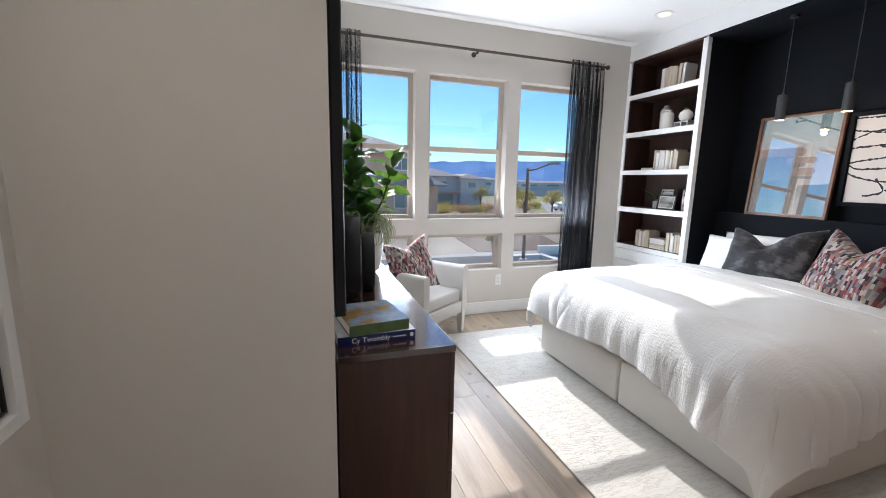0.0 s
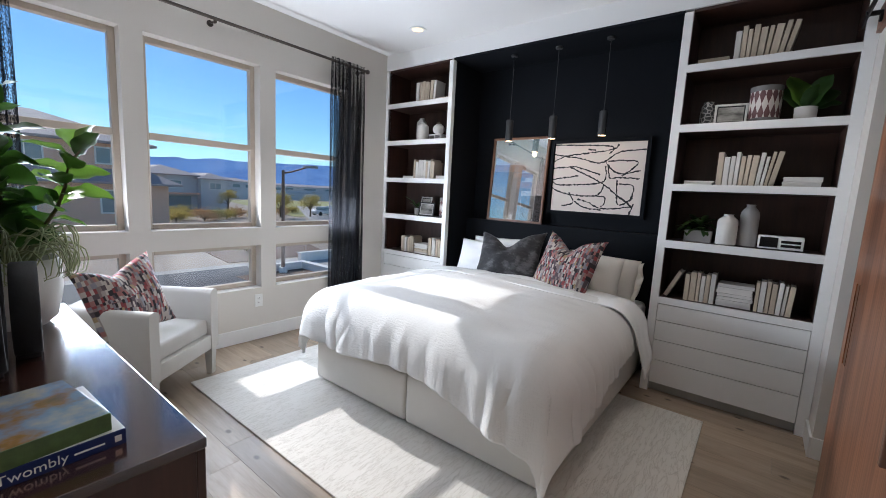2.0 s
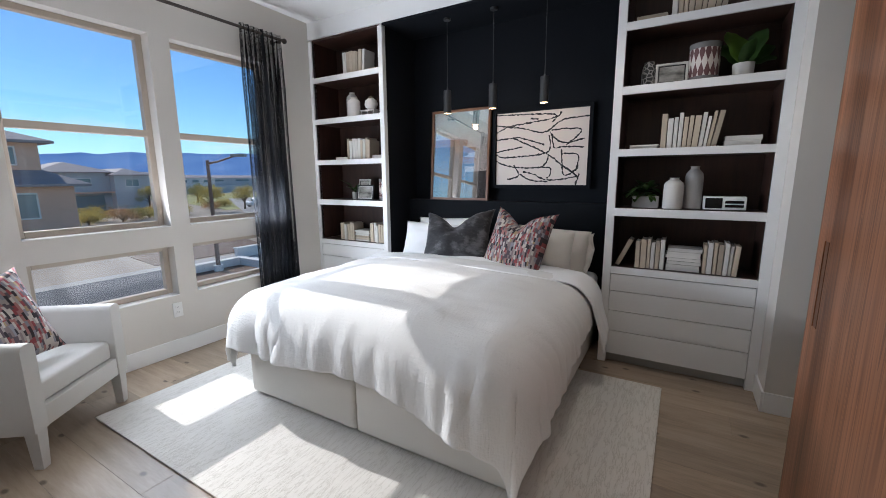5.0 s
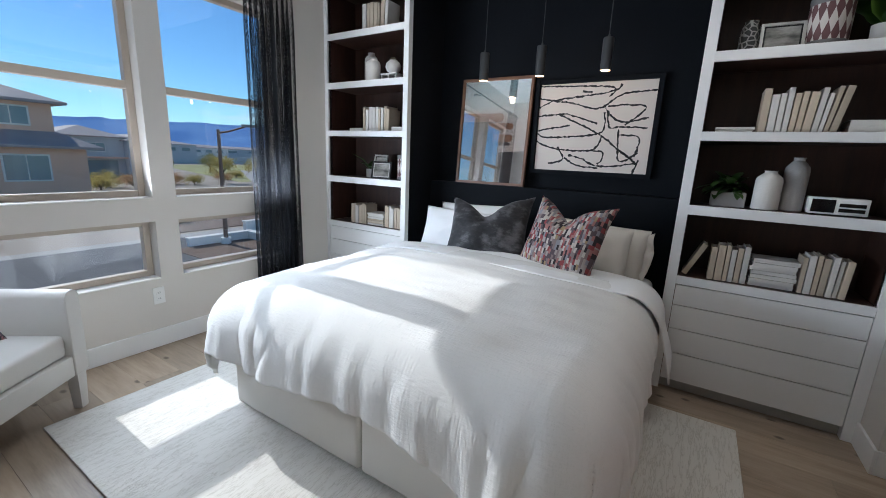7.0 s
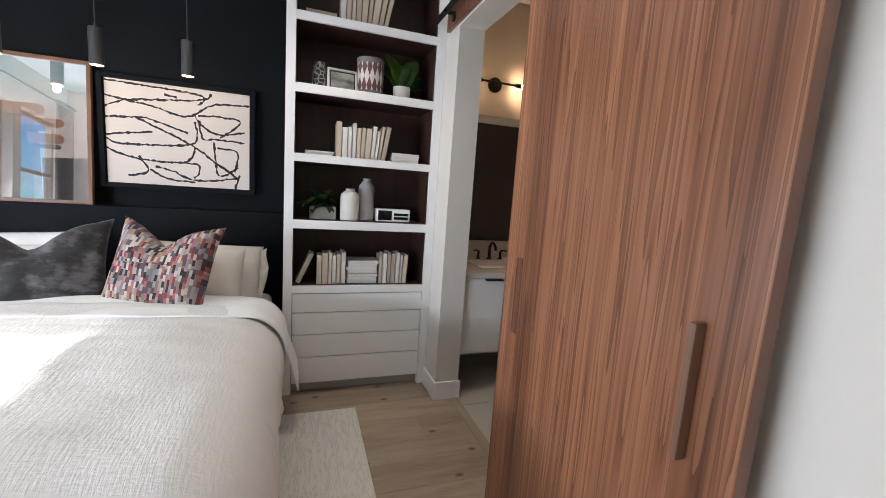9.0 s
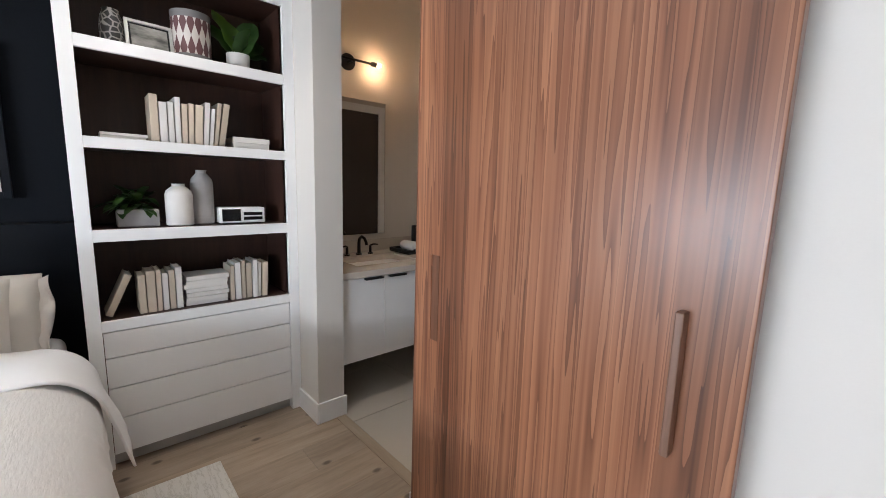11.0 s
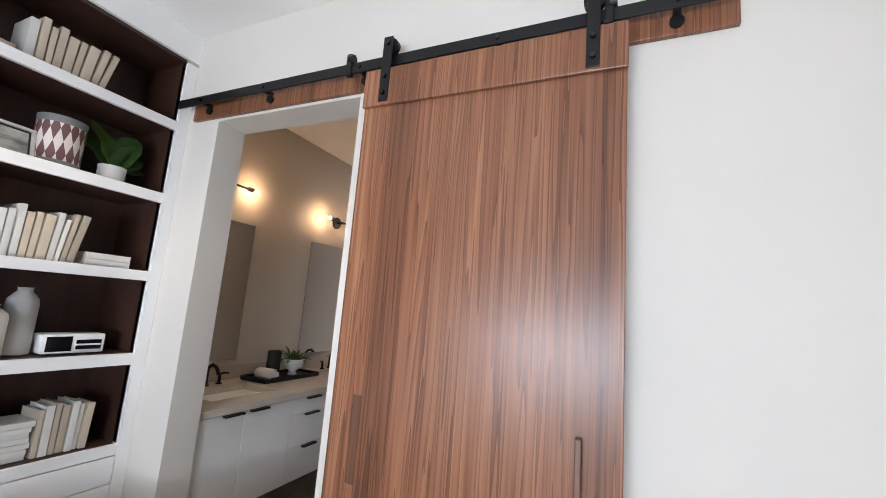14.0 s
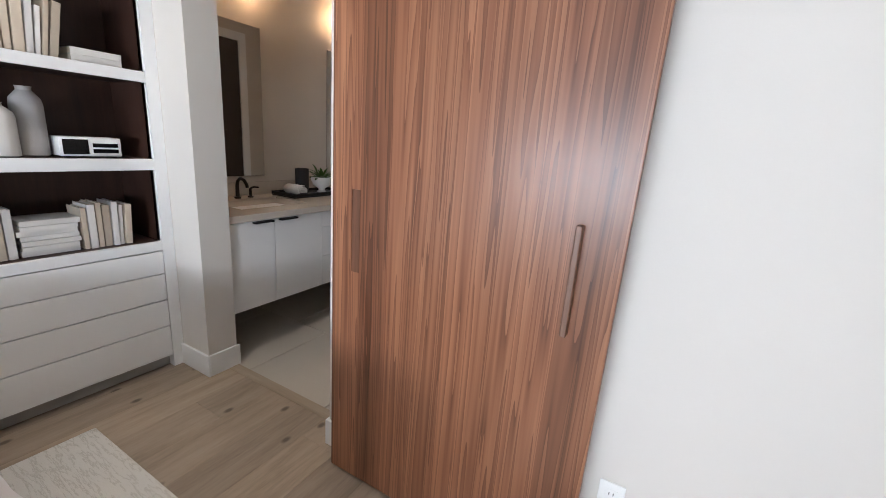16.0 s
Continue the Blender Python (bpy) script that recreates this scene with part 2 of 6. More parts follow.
M_WALL = plain("wall_paint", (0.66, 0.625, 0.575), 0.75, 0.03, 1.2, 140, 0.12, dist=0.002)
M_CEIL = plain("ceiling_paint", (0.82, 0.81, 0.79), 0.8, 0.02, 1.0, 120, 0.12, dist=0.002)
M_TRIM = plain("white_trim", (0.80, 0.80, 0.79), 0.42, 0.02, 2.0, 90, 0.03)
M_NAVY = plain("black_navy_paint", (0.0034, 0.0050, 0.0080), 0.8, 0.15, 2.0, 120, 0.08, dist=0.002)
M_NAVY.node_tree.nodes["Principled BSDF"].inputs["Specular IOR Level"].default_value = 0.22
M_CASEIN = wood("dark_brown_back_panel", [(0.3, (0.020, 0.0088, 0.006)), (0.7, (0.066, 0.029, 0.019))], rough=0.45)
M_OAK = wood("greyed_oak_plank", [(0.28, (0.20, 0.148, 0.103)), (0.5, (0.345, 0.268, 0.195)), (0.75, (0.46, 0.372, 0.285))], (9, 0.9, 9), 0.42, 1.0, 0.08, per_object=True, knots=True)
M_JOINT = plain("floor_joint", (0.12, 0.09, 0.065), 0.8)
M_WALNUT = walnut_veneer()
M_ESPRESSO = wood("espresso_wood", [(0.3, (0.022, 0.009, 0.007)), (0.7, (0.065, 0.026, 0.018))], (9, 0.8, 9), 0.14, 1.0, 0.02)
for sock_, v_ in (("Coat Weight", 1.0), ("Coat Roughness", 0.13), ("Coat IOR", 1.55)):
    M_ESPRESSO.node_tree.nodes["Principled BSDF"].inputs[sock_].default_value = v_
M_ESPRESSO_V = wood("espresso_wood_upright", [(0.3, (0.022, 0.009, 0.007)), (0.7, (0.07, 0.028, 0.02))], (9, 9, 0.8), 0.32, 1.0, 0.04)
M_BLACK = plain("black_metal", (0.012, 0.012, 0.013), 0.42, 0.1, 5, 120, 0.04, metal=0.4)
M_BLACKGLOSS = plain("black_gloss", (0.006, 0.006, 0.007), 0.12, 0.05, 5, 50, 0.0)
M_MATTEBLACK = plain("matte_black_ceramic", (0.010, 0.010, 0.011), 0.6, 0.2, 6, 80, 0.15)
M_BRONZE = plain("bronze_rod", (0.09, 0.075, 0.065), 0.35, 0.1, 5, 90, 0.03, metal=0.8)
M_VINYL = plain("tan_vinyl_frame", (0.50, 0.43, 0.35), 0.45, 0.03, 3, 80, 0.03)
M_GLASS = pane_glass("window_glass")
M_MIRROR = mirror_mat("mirror_silver")
M_CURTAIN = sheer("black_sheer_cloth", (0.010, 0.011, 0.014), 0.24)
M_TILE = plain("bath_floor_tile", (0.46, 0.42, 0.36), 0.45, 0.06, 2, 60, 0.05)
M_LINENWHITE = plain("white_bed_base_cloth", (0.70, 0.67, 0.62), 0.95, 0.04, 4, 420, 0.25, dist=0.003)
M_PLASTIC = plain("white_plastic", (0.82, 0.82, 0.80), 0.35, 0.01, 4, 60, 0.0)
M_BULB = glow("lit_bulb", (1.0, 0.72, 0.42), 14.0)
M_CANGLOW = glow("lit_downlight", (1.0, 0.66, 0.34), 1.3)

# ---- building helpers ----
def box(bm, x0, x1, y0, y1, z0, z1, bev=0.0, seg=2):
    vs = [bm.verts.new((x, y, z)) for x in (x0, x1) for y in (y0, y1) for z in (z0, z1)]
    fs = [bm.faces.new([vs[i] for i in q]) for q in ((0, 1, 3, 2), (4, 6, 7, 5), (0, 4, 5, 1), (2, 3, 7, 6), (0, 2, 6, 4), (1, 5, 7, 3))]
    if bev:
        es = list({e for f in fs for e in f.edges})
        bmesh.ops.bevel(bm, geom=es, offset=bev, segments=seg, affect="EDGES", profile=0.5)
    return bm


def cyl(bm, r, z0, z1, at=(0, 0), seg=24, r2=None, m=None):
    mat = Matrix.Translation((at[0], at[1], (z0 + z1) / 2))
    bmesh.ops.create_cone(bm, cap_ends=True, segments=seg, radius1=r, radius2=r if r2 is None else r2, depth=z1 - z0, matrix=(m @ mat) if m else mat)
    return bm


def lathe(bm, profile, seg=28, m=None):
    """Turns a profile of (radius, height) round the upright axis."""
    rings = []
    for r, z in profile:
        ring = []
        for k in range(seg):
            a = 2 * math.pi * k / seg
            p = Vector((r * math.cos(a), r * math.sin(a), z))
            ring.append(bm.verts.new(m @ p if m else p))
        rings.append(ring)
    for a, b in zip(rings, rings[1:]):
        for k in range(seg):
            bm.faces.new((a[k], a[(k + 1) % seg], b[(k + 1) % seg], b[k]))
    bm.faces.new(rings[0][::-1])
    bm.faces.new(rings[-1])
    return bm


def tube(bm, pts, r, seg=10):
    """A round bar along points."""
    pts = [Vector(p) for p in pts]
    rings = []
    for i, p in enumerate(pts):
        d = (pts[min(i + 1, len(pts) - 1)] - pts[max(i - 1, 0)]).normalized()
        side = d.orthogonal().normalized() if i == 0 else (last - d * last.dot(d)).normalized()
        last = side
        up = d.cross(side)
        rr = r[i] if isinstance(r, (list, tuple)) else r
        rings.append([bm.verts.new(p + rr * (math.cos(2 * math.pi * k / seg) * side + math.sin(2 * math.pi * k / seg) * up)) for k in range(seg)])
    for a, b in zip(rings, rings[1:]):
        for k in range(seg):
            bm.faces.new((a[k], a[(k + 1) % seg], b[(k + 1) % seg], b[k]))
    bm.faces.new(rings[0][::-1])
    bm.faces.new(rings[-1])
    return bm


def sheet(bm, fn, nu, nv):
    """A grid of fn(u, v), u and v from 0 to 1."""
    g = [[bm.verts.new(fn(i / nu, j / nv)) for j in range(nv + 1)] for i in range(nu + 1)]
    for i in range(nu):
        for j in range(nv):
            bm.faces.new((g[i][j], g[i + 1][j], g[i + 1][j + 1], g[i][j + 1]))
    return bm


def part(name, bm, material, parent=None, label="", smooth=False, m=None):
    """Links a bmesh as one mesh object, under a thing or a part."""
    me = bpy.data.meshes.new(name)
    bmesh.ops.recalc_face_normals(bm, faces=bm.faces)
    bm.to_mesh(me)
    bm.free()
    me.materials.append(material)
    if smooth:
        for p in me.polygons:
            p.use_smooth = True
        if smooth != "all":
            me.set_sharp_from_angle(angle=math.radians(40))
    ob = new(name, me)
    if parent is not None:
        ob.parent = parent
    if m is not None:
        ob.matrix_basis = m
    if label:
        tagged(ob, label)
    return ob


def slab(name, dims, material, parent=None, label="", bev=0.0, m=None):
    return part(name, box(bmesh.new(), *dims, bev), material, parent, label, m=m)


def thing(name, label, category, at=None, group="", kind=""):
    ob = new(name)
    ob.empty_display_size = 0.05
    if at is not None:
        ob.matrix_basis = at
    return tagged(ob, label, category, group, kind)


def structure(ob, label, category):
    return tagged(ob, label, category, kind="structure")


# ---- room shell ----
H = 2.934
XT = 0.188            # television wall, inner face
FX = 3.62             # front of the built-ins
SILL, HEAD, LSILL, LHEAD = 1.035, 2.437, 0.485, 0.877


def wall_with_holes(name, axis, pos, thick, a0, a1, z1, holes, material, label):
    """A wall along x or y with rectangular openings through it."""
    bm = bmesh.new()
    cuts = sorted({a0, a1, *[h[0] for h in holes], *[h[1] for h in holes]})
    zs = sorted({0.0, z1, *[h[2] for h in holes], *[h[3] for h in holes]})
    for a, b in zip(cuts, cuts[1:]):
        for c, d in zip(zs, zs[1:]):
            if any(h[0] <= a and b <= h[1] and h[2] <= c and d <= h[3] for h in holes):
                continue
            if axis == "x":
                box(bm, a, b, min(pos, pos + thick), max(pos, pos + thick), c, d)
            else:
                box(bm, min(pos, pos + thick), max(pos, pos + thick), a, b, c, d)
    bmesh.ops.remove_doubles(bm, verts=bm.verts, dist=1e-5)
    seen = {}
    for f in bm.faces:
        seen.setdefault(tuple(round(c, 4) for c in f.calc_center_median()), []).append(f)
    bmesh.ops.delete(bm, geom=[f for fs in seen.values() if len(fs) > 1 for f in fs], context="FACES")
    return structure(part(name, bm, material), label, "wall")


holes = [(a, b, SILL, HEAD) for a, b in WIN] + [(a, b, LSILL, LHEAD) for a, b in WIN]
wall_with_holes("wall_north", "x", YW, 0.19, -0.64, 4.4, H, holes, M_WALL, "greige painted wall with three tall windows and low ones")
XO0, XO1, ZO = 2.46, 3.372, 2.40
wall_with_holes("wall_south", "x", 0.0, -0.165, 0.45, FX, H, [(XO0, XO1, 0.0, ZO)], M_WALL, "greige painted wall with a cased bathroom opening")
structure(slab("wall_west", (XT - 0.15, XT, 1.17, YW, 0, H), M_WALL), "greige painted wall behind the television", "wall")
structure(slab("wall_entry_north", (-0.49, XT - 0.15, 1.17, 1.32, 0, H), M_WALL), "greige painted wall of the entry", "wall")
structure(slab("wall_entry_west", (-0.64, -0.49, -3.0, 1.32, 0, H), M_WALL), "greige painted entry wall", "wall")
structure(slab("wall_entry_east", (0.45, 0.60, -3.0, -0.165, 0, H), M_WALL), "greige painted entry wall", "wall")
structure(slab("wall_entry_south", (-0.64, 0.60, -3.15, -3.0, 0, H), M_WALL), "greige painted entry wall", "wall")
structure(slab("ceiling", (-0.64, 4.3, -3.15, YW, H, H + 0.12), M_CEIL), "white painted ceiling", "ceiling")
structure(slab("floor_entry", (-0.64, 0.60, -3.15, -0.165, -0.12, -0.002), M_OAK), "greyed oak plank floor of the entry", "floor")

# ---- windows ----
def window(name, x0, x1, z0, z1, sash):
    w = thing(name, "tan vinyl window set deep in the wall", "window", kind="structure")
    y0, y1 = YW + 0.095, YW + 0.15
    f = 0.042
    bm = bmesh.new()
    for d in ((x0, x0 + f, z0, z1), (x1 - f, x1, z0, z1), (x0 + f, x1 - f, z0, z0 + f), (x0 + f, x1 - f, z1 - f, z1)):
        box(bm, d[0], d[1], y0, y1, d[2], d[3], 0.004)
    part("window_frame", bm, M_VINYL, w)
    zm = 1.735
    if sash:
        bm = bmesh.new()
        box(bm, x0 + f, x1 - f, y0 - 0.004, y1 - 0.01, zm - 0.025, zm + 0.025, 0.004)
        part("meeting_rail", bm, M_VINYL, w)
        spans = ((z0 + f, zm - 0.025), (zm + 0.025, z1 - f))
    else:
        spans = ((z0 + f, z1 - f),)
    for a, b in spans:
        g = slab("pane", (x0 + f - 0.004, x1 - f + 0.004, y0 + 0.025, y0 + 0.031, a - 0.004, b + 0.004), M_GLASS, w)
        g.visible_shadow = False
    slab("window_sill", (x0 + 0.002, x1 - 0.002, YW - 0.003, y0, z0 - 0.004, z0 + 0.003), M_TRIM, w, "white painted sill", 0.002)


for k, (a, b) in enumerate(WIN):
    window("window_%d" % (2 * k + 1), a, b, SILL, HEAD, True)
    window("window_%d" % (2 * k + 2), a, b, LSILL, LHEAD, False)


# ---- base boards ----
def baseboard(x0, x1, y0, y1):
    structure(slab("baseboard", (x0, x1, y0, y1, 0, 0.126), M_TRIM, bev=0.003), "white painted baseboard", "baseboard")


baseboard(XT + 0.014, FX, YW - 0.014, YW)
baseboard(XT, XT + 0.014, 1.17, YW - 0.014)
baseboard(XO1 - 0.014, FX, 0.0, 0.014)
baseboard(XO1 - 0.014, XO1, -0.179, 0.0)
baseboard(0.45, XO0 + 0.014, 0.0, 0.014)
baseboard(XO0, XO0 + 0.014, -0.179, 0.0)
baseboard(-0.476, XT, 1.156, 1.17)

# ---- built-in bookcases and black niche ----
SHELF = [(2.351, 2.40), (1.943, 1.995), (1.531, 1.58), (1.115, 1.17)]
TOPZ, BASEZ = 2.752, 0.742


def bookcase(name, y0, y1, label):
    """Open shelves over a drawer chest; y0, y1: the sides of the opening."""
    c = thing(name, label, "bookcase")
    bx = FX + 0.36
    slab("back_panel", (bx, bx + 0.02, y0 - 0.016, y1 + 0.016, 0.70, TOPZ + 0.02), M_CASEIN, c, "dark brown stained back")
    for a, b in ((y0 - 0.016, y0), (y1, y1 + 0.016)):
        slab("side_lining", (FX + 0.02, bx, a, b, BASEZ, TOPZ), M_CASEIN, c, "dark brown stained side")
    slab("top_lining", (FX + 0.02, bx, y0, y1, TOPZ, TOPZ + 0.018), M_CASEIN, c, "dark brown stained top")
    for za, zb in SHELF:
        s = slab("shelf", (FX, FX + 0.022, y0, y1, za, zb), M_TRIM, c, "white shelf edge", 0.0015)
        slab("shelf_board", (FX + 0.022, bx, y0, y1, za + 0.004, zb - 0.003), M_CASEIN, s, "dark brown stained board")
    s = slab("base_board", (FX + 0.022, bx, y0, y1, BASEZ - 0.03, BASEZ - 0.003), M_CASEIN, c, "dark brown stained board")
    slab("face_rail", (FX, FX + 0.022, y0, y1, 0.693, BASEZ), M_TRIM, c, "", 0.0015)
    zz = [0.690, 0.562, 0.411, 0.255, 0.072]
    for b, a in zip(zz, zz[1:]):
        slab("drawer", (FX + 0.002, FX + 0.022, y0 + 0.003, y1 - 0.003, a + 0.0025, b - 0.0025), M_TRIM, c, "flat white drawer front", 0.0015)
    slab("drawer_box", (FX + 0.023, bx, y0, y1, 0.075, 0.688), M_JOINT, c, "dark cabinet inside")
    # kick board greyed by colour, for the shade beneath the drawers
    slab("toe_kick", (FX + 0.05, FX + 0.07, y0, y1, 0.0, 0.072), plain("shade_grey_toe_kick", (0.42, 0.41, 0.39), 0.6), c, "kick board, shade under the drawers put into its grey")
    return c


bookcase("bookcase", 0.058, 0.927, "white bookcase with dark brown back above four drawers")
bookcase("bookcase", 3.035, 3.90, "white bookcase with dark brown back beside the windows")
for a, b in ((0.0, 0.058), (0.927, 0.982), (2.985, 3.035), (3.90, YW)):
    structure(slab("trim", (FX, FX + 0.05, a, b, 0.0, TOPZ), M_TRIM, bev=0.0015), "white bookcase stile", "trim")
for a, b in ((0.946, 0.982), (2.985, 3.016)):
    structure(slab("wall_niche_side", (FX + 0.05, 4.13, a, b, 0, TOPZ), M_NAVY), "black painted niche side", "wall")
structure(slab("wall_header", (FX, 4.4, 0.0, YW, TOPZ + 0.019, H), M_TRIM), "white painted header over the built-ins", "wall")
structure(slab("wall_niche_top", (FX + 0.004, 4.13, 0.982, 2.985, TOPZ, TOPZ + 0.018), M_NAVY), "black painted niche top", "wall")
structure(slab("wall_east", (4.13, 4.25, -0.165, YW, 0, TOPZ + 0.018), M_NAVY), "black painted niche wall", "wall")
structure(slab("wall_ledge", (4.0, 4.129, 0.982, 2.985, 0, 1.172), M_NAVY), "black painted ledge behind the bed", "wall")


# ---- barn door ----
door = thing("barn_door", "walnut veneer sliding barn door hung before the bathroom opening", "door")
slab("door_panel", (1.389, 2.36, 0.055, 0.092, 0.012, 2.43), M_WALNUT, door, "", 0.002)
slab("top_band", (1.387, 2.362, 0.092, 0.108, 2.278, 2.434), M_WALNUT, door, "", 0.003)
bm = bmesh.new()
box(bm, 1.494, 1.511, 0.0915, 0.122, 0.88, 1.182, 0.003)
part("handle", bm, wood("walnut_handle", [(0.3, (0.10, 0.05, 0.03)), (0.7, (0.22, 0.12, 0.08))], (12, 12, 0.8), 0.4), door, "squared walnut bar handle")
# darker walnut: the shade inside the pull, painted on a flat strip
M_WALNUT_SHADE = wood("walnut_recess_shade", [(0.3, (0.085, 0.035, 0.018)), (0.7, (0.20, 0.09, 0.05))], (12, 12, 0.8), 0.4)
pull = slab("flush_pull", (2.232, 2.270, 0.0915, 0.0935, 0.888, 1.182), M_WALNUT_SHADE, door, "walnut flush pull, the shade of its recess painted dark")
slab("pull_lip", (2.266, 2.272, 0.0935, 0.0965, 0.888, 1.182), M_WALNUT, pull)
for hx in (1.49, 2.265):
    bm = bmesh.new()
    box(bm, hx - 0.021, hx + 0.021, 0.1085, 0.1145, 2.29, 2.568, 0.002)
    strap = part("hanger_strap", bm, M_BLACK, door, "black steel strap hanger")
    bm = bmesh.new()
    cyl(bm, 0.034, -0.011, 0.011, seg=28, m=Matrix.Translation((hx, 0.083, 2.54)) @ Matrix.Rotation(math.pi / 2, 4, "X"))
    cyl(bm, 0.012, -0.03, 0.03, seg=14, m=Matrix.Translation((hx, 0.095, 2.54)) @ Matrix.Rotation(math.pi / 2, 4, "X"))
    part("roller", bm, M_BLACK, strap, "", True)
    for bz in (2.325, 2.395):
        bm = bmesh.new()
        cyl(bm, 0.010, -0.007, 0.007, seg=6, m=Matrix.Translation((hx, 0.120, bz)) @ Matrix.Rotation(math.pi / 2, 4, "X"))
        part("bolt", bm, M_BLACKGLOSS, strap)
rail_thing = thing("barn_door_rail", "black steel rail on a walnut backing board", "door rail")
slab("backing_board", (1.083, 3.552, 0.0, 0.022, 2.413, 2.538), M_WALNUT, rail_thing, "walnut board", 0.002)
slab("rail", (1.11, 3.60, 0.073, 0.081, 2.462, 2.508), M_BLACK, rail_thing, "", 0.001)
for sx in (1.25, 1.82, 2.42, 2.98, 3.42):
    bm = bmesh.new()
    cyl(bm, 0.013, -0.0255, 0.0255, seg=16, m=Matrix.Translation((sx, 0.0475, 2.478)) @ Matrix.Rotation(math.pi / 2, 4, "X"))
    cyl(bm, 0.021, -0.006, 0.006, seg=16, m=Matrix.Translation((sx, 0.028, 2.452)) @ Matrix.Rotation(math.pi / 2, 4, "X"))
    part("spacer", bm, M_BLACK, rail_thing, "", True)
    bm = bmesh.new()
    cyl(bm, 0.008, -0.004, 0.004, seg=6, m=Matrix.Translation((sx, 0.084, 2.485)) @ Matrix.Rotation(math.pi / 2, 4, "X"))
    part("bolt", bm, M_BLACKGLOSS, rail_thing)
for sx in (1.445, 2.472):
    bm = bmesh.new()
    box(bm, sx - 0.014, sx + 0.014, 0.064, 0.091, 2.45, 2.55, 0.005)
    cyl(bm, 0.018, -0.012, 0.012, seg=14, m=Matrix.Translation((sx - 0.012, 0.083, 2.525)) @ Matrix.Rotation(math.pi / 2, 4, "Y"))
    part("door_stop", bm, M_BLACK, rail_thing, "", True)

# ---- bed ----
def duvet_cloth(name, col, strength, scale):
    m, t, b = nodes_of(name)
    v = coords(t)
    crush = mix_col(t, 0.42, noise_tex(t, coords(t, (scale * 0.45, scale * 2.4, scale * 0.35)), 1.0, 2, 0.5), noise_tex(t, coords(t, (scale * 2.0, scale * 0.55, scale * 2.0)), 1.0, 2, 0.5))
    big = noise_tex(t, coords(t, (5, 5, 1.6)), 1.0, 3)
    h2 = mix_col(t, 0.25, crush, noise_tex(t, coords(t, (8, 16, 8)), 1.0, 3))
    lo = tuple(c * 0.96 for c in col)
    t.links.new(ramp(t, big, [(0.3, lo), (0.7, col)]).outputs[0], b.inputs["Base Color"])
    b.inputs["Roughness"].default_value = 0.92
    b.inputs["Sheen Weight"].default_value = 0.15
    bump(t, b, h2, strength, 0.010)
    return m


M_DUVET = duvet_cloth("white_gauze_cotton", (0.76, 0.75, 0.73), 0.6, 55)
M_SHEET = plain("smooth_white_cotton", (0.86, 0.86, 0.86), 0.85, 0.02, 4, 300, 0.12)
M_CREAM = plain("cream_linen", (0.74, 0.70, 0.64), 0.93, 0.05, 6, 380, 0.3)

BX0, BX1, BY0, BY1 = 1.975, 3.98, 1.058, 2.852
BYM = (BY0 + BY1) / 2
bed = thing("bed", "king bed on two white upholstered box bases", "bed")
for a, b in ((BY0, BYM - 0.004), (BYM + 0.004, BY1)):
    bm = bmesh.new()
    box(bm, BX0, BX1, a, b, 0.03, 0.335, 0.022, 4)
    part("box_base", bm, M_LINENWHITE, bed, "off-white linen covered base", True)
    for lx in (BX0 + 0.12, BX1 - 0.12):
        for ly in (a + 0.1, b - 0.1):
            part("foot", cyl(bmesh.new(), 0.03, 0.010, 0.034, (lx, ly), 14), M_BLACK, bed)
bm = bmesh.new()
box(bm, BX0 + 0.01, BX1, BY0 + 0.005, BY1 - 0.005, 0.336, 0.615, 0.05, 4)
part("mattress", bm, M_SHEET, bed, "white sheeted mattress", True)


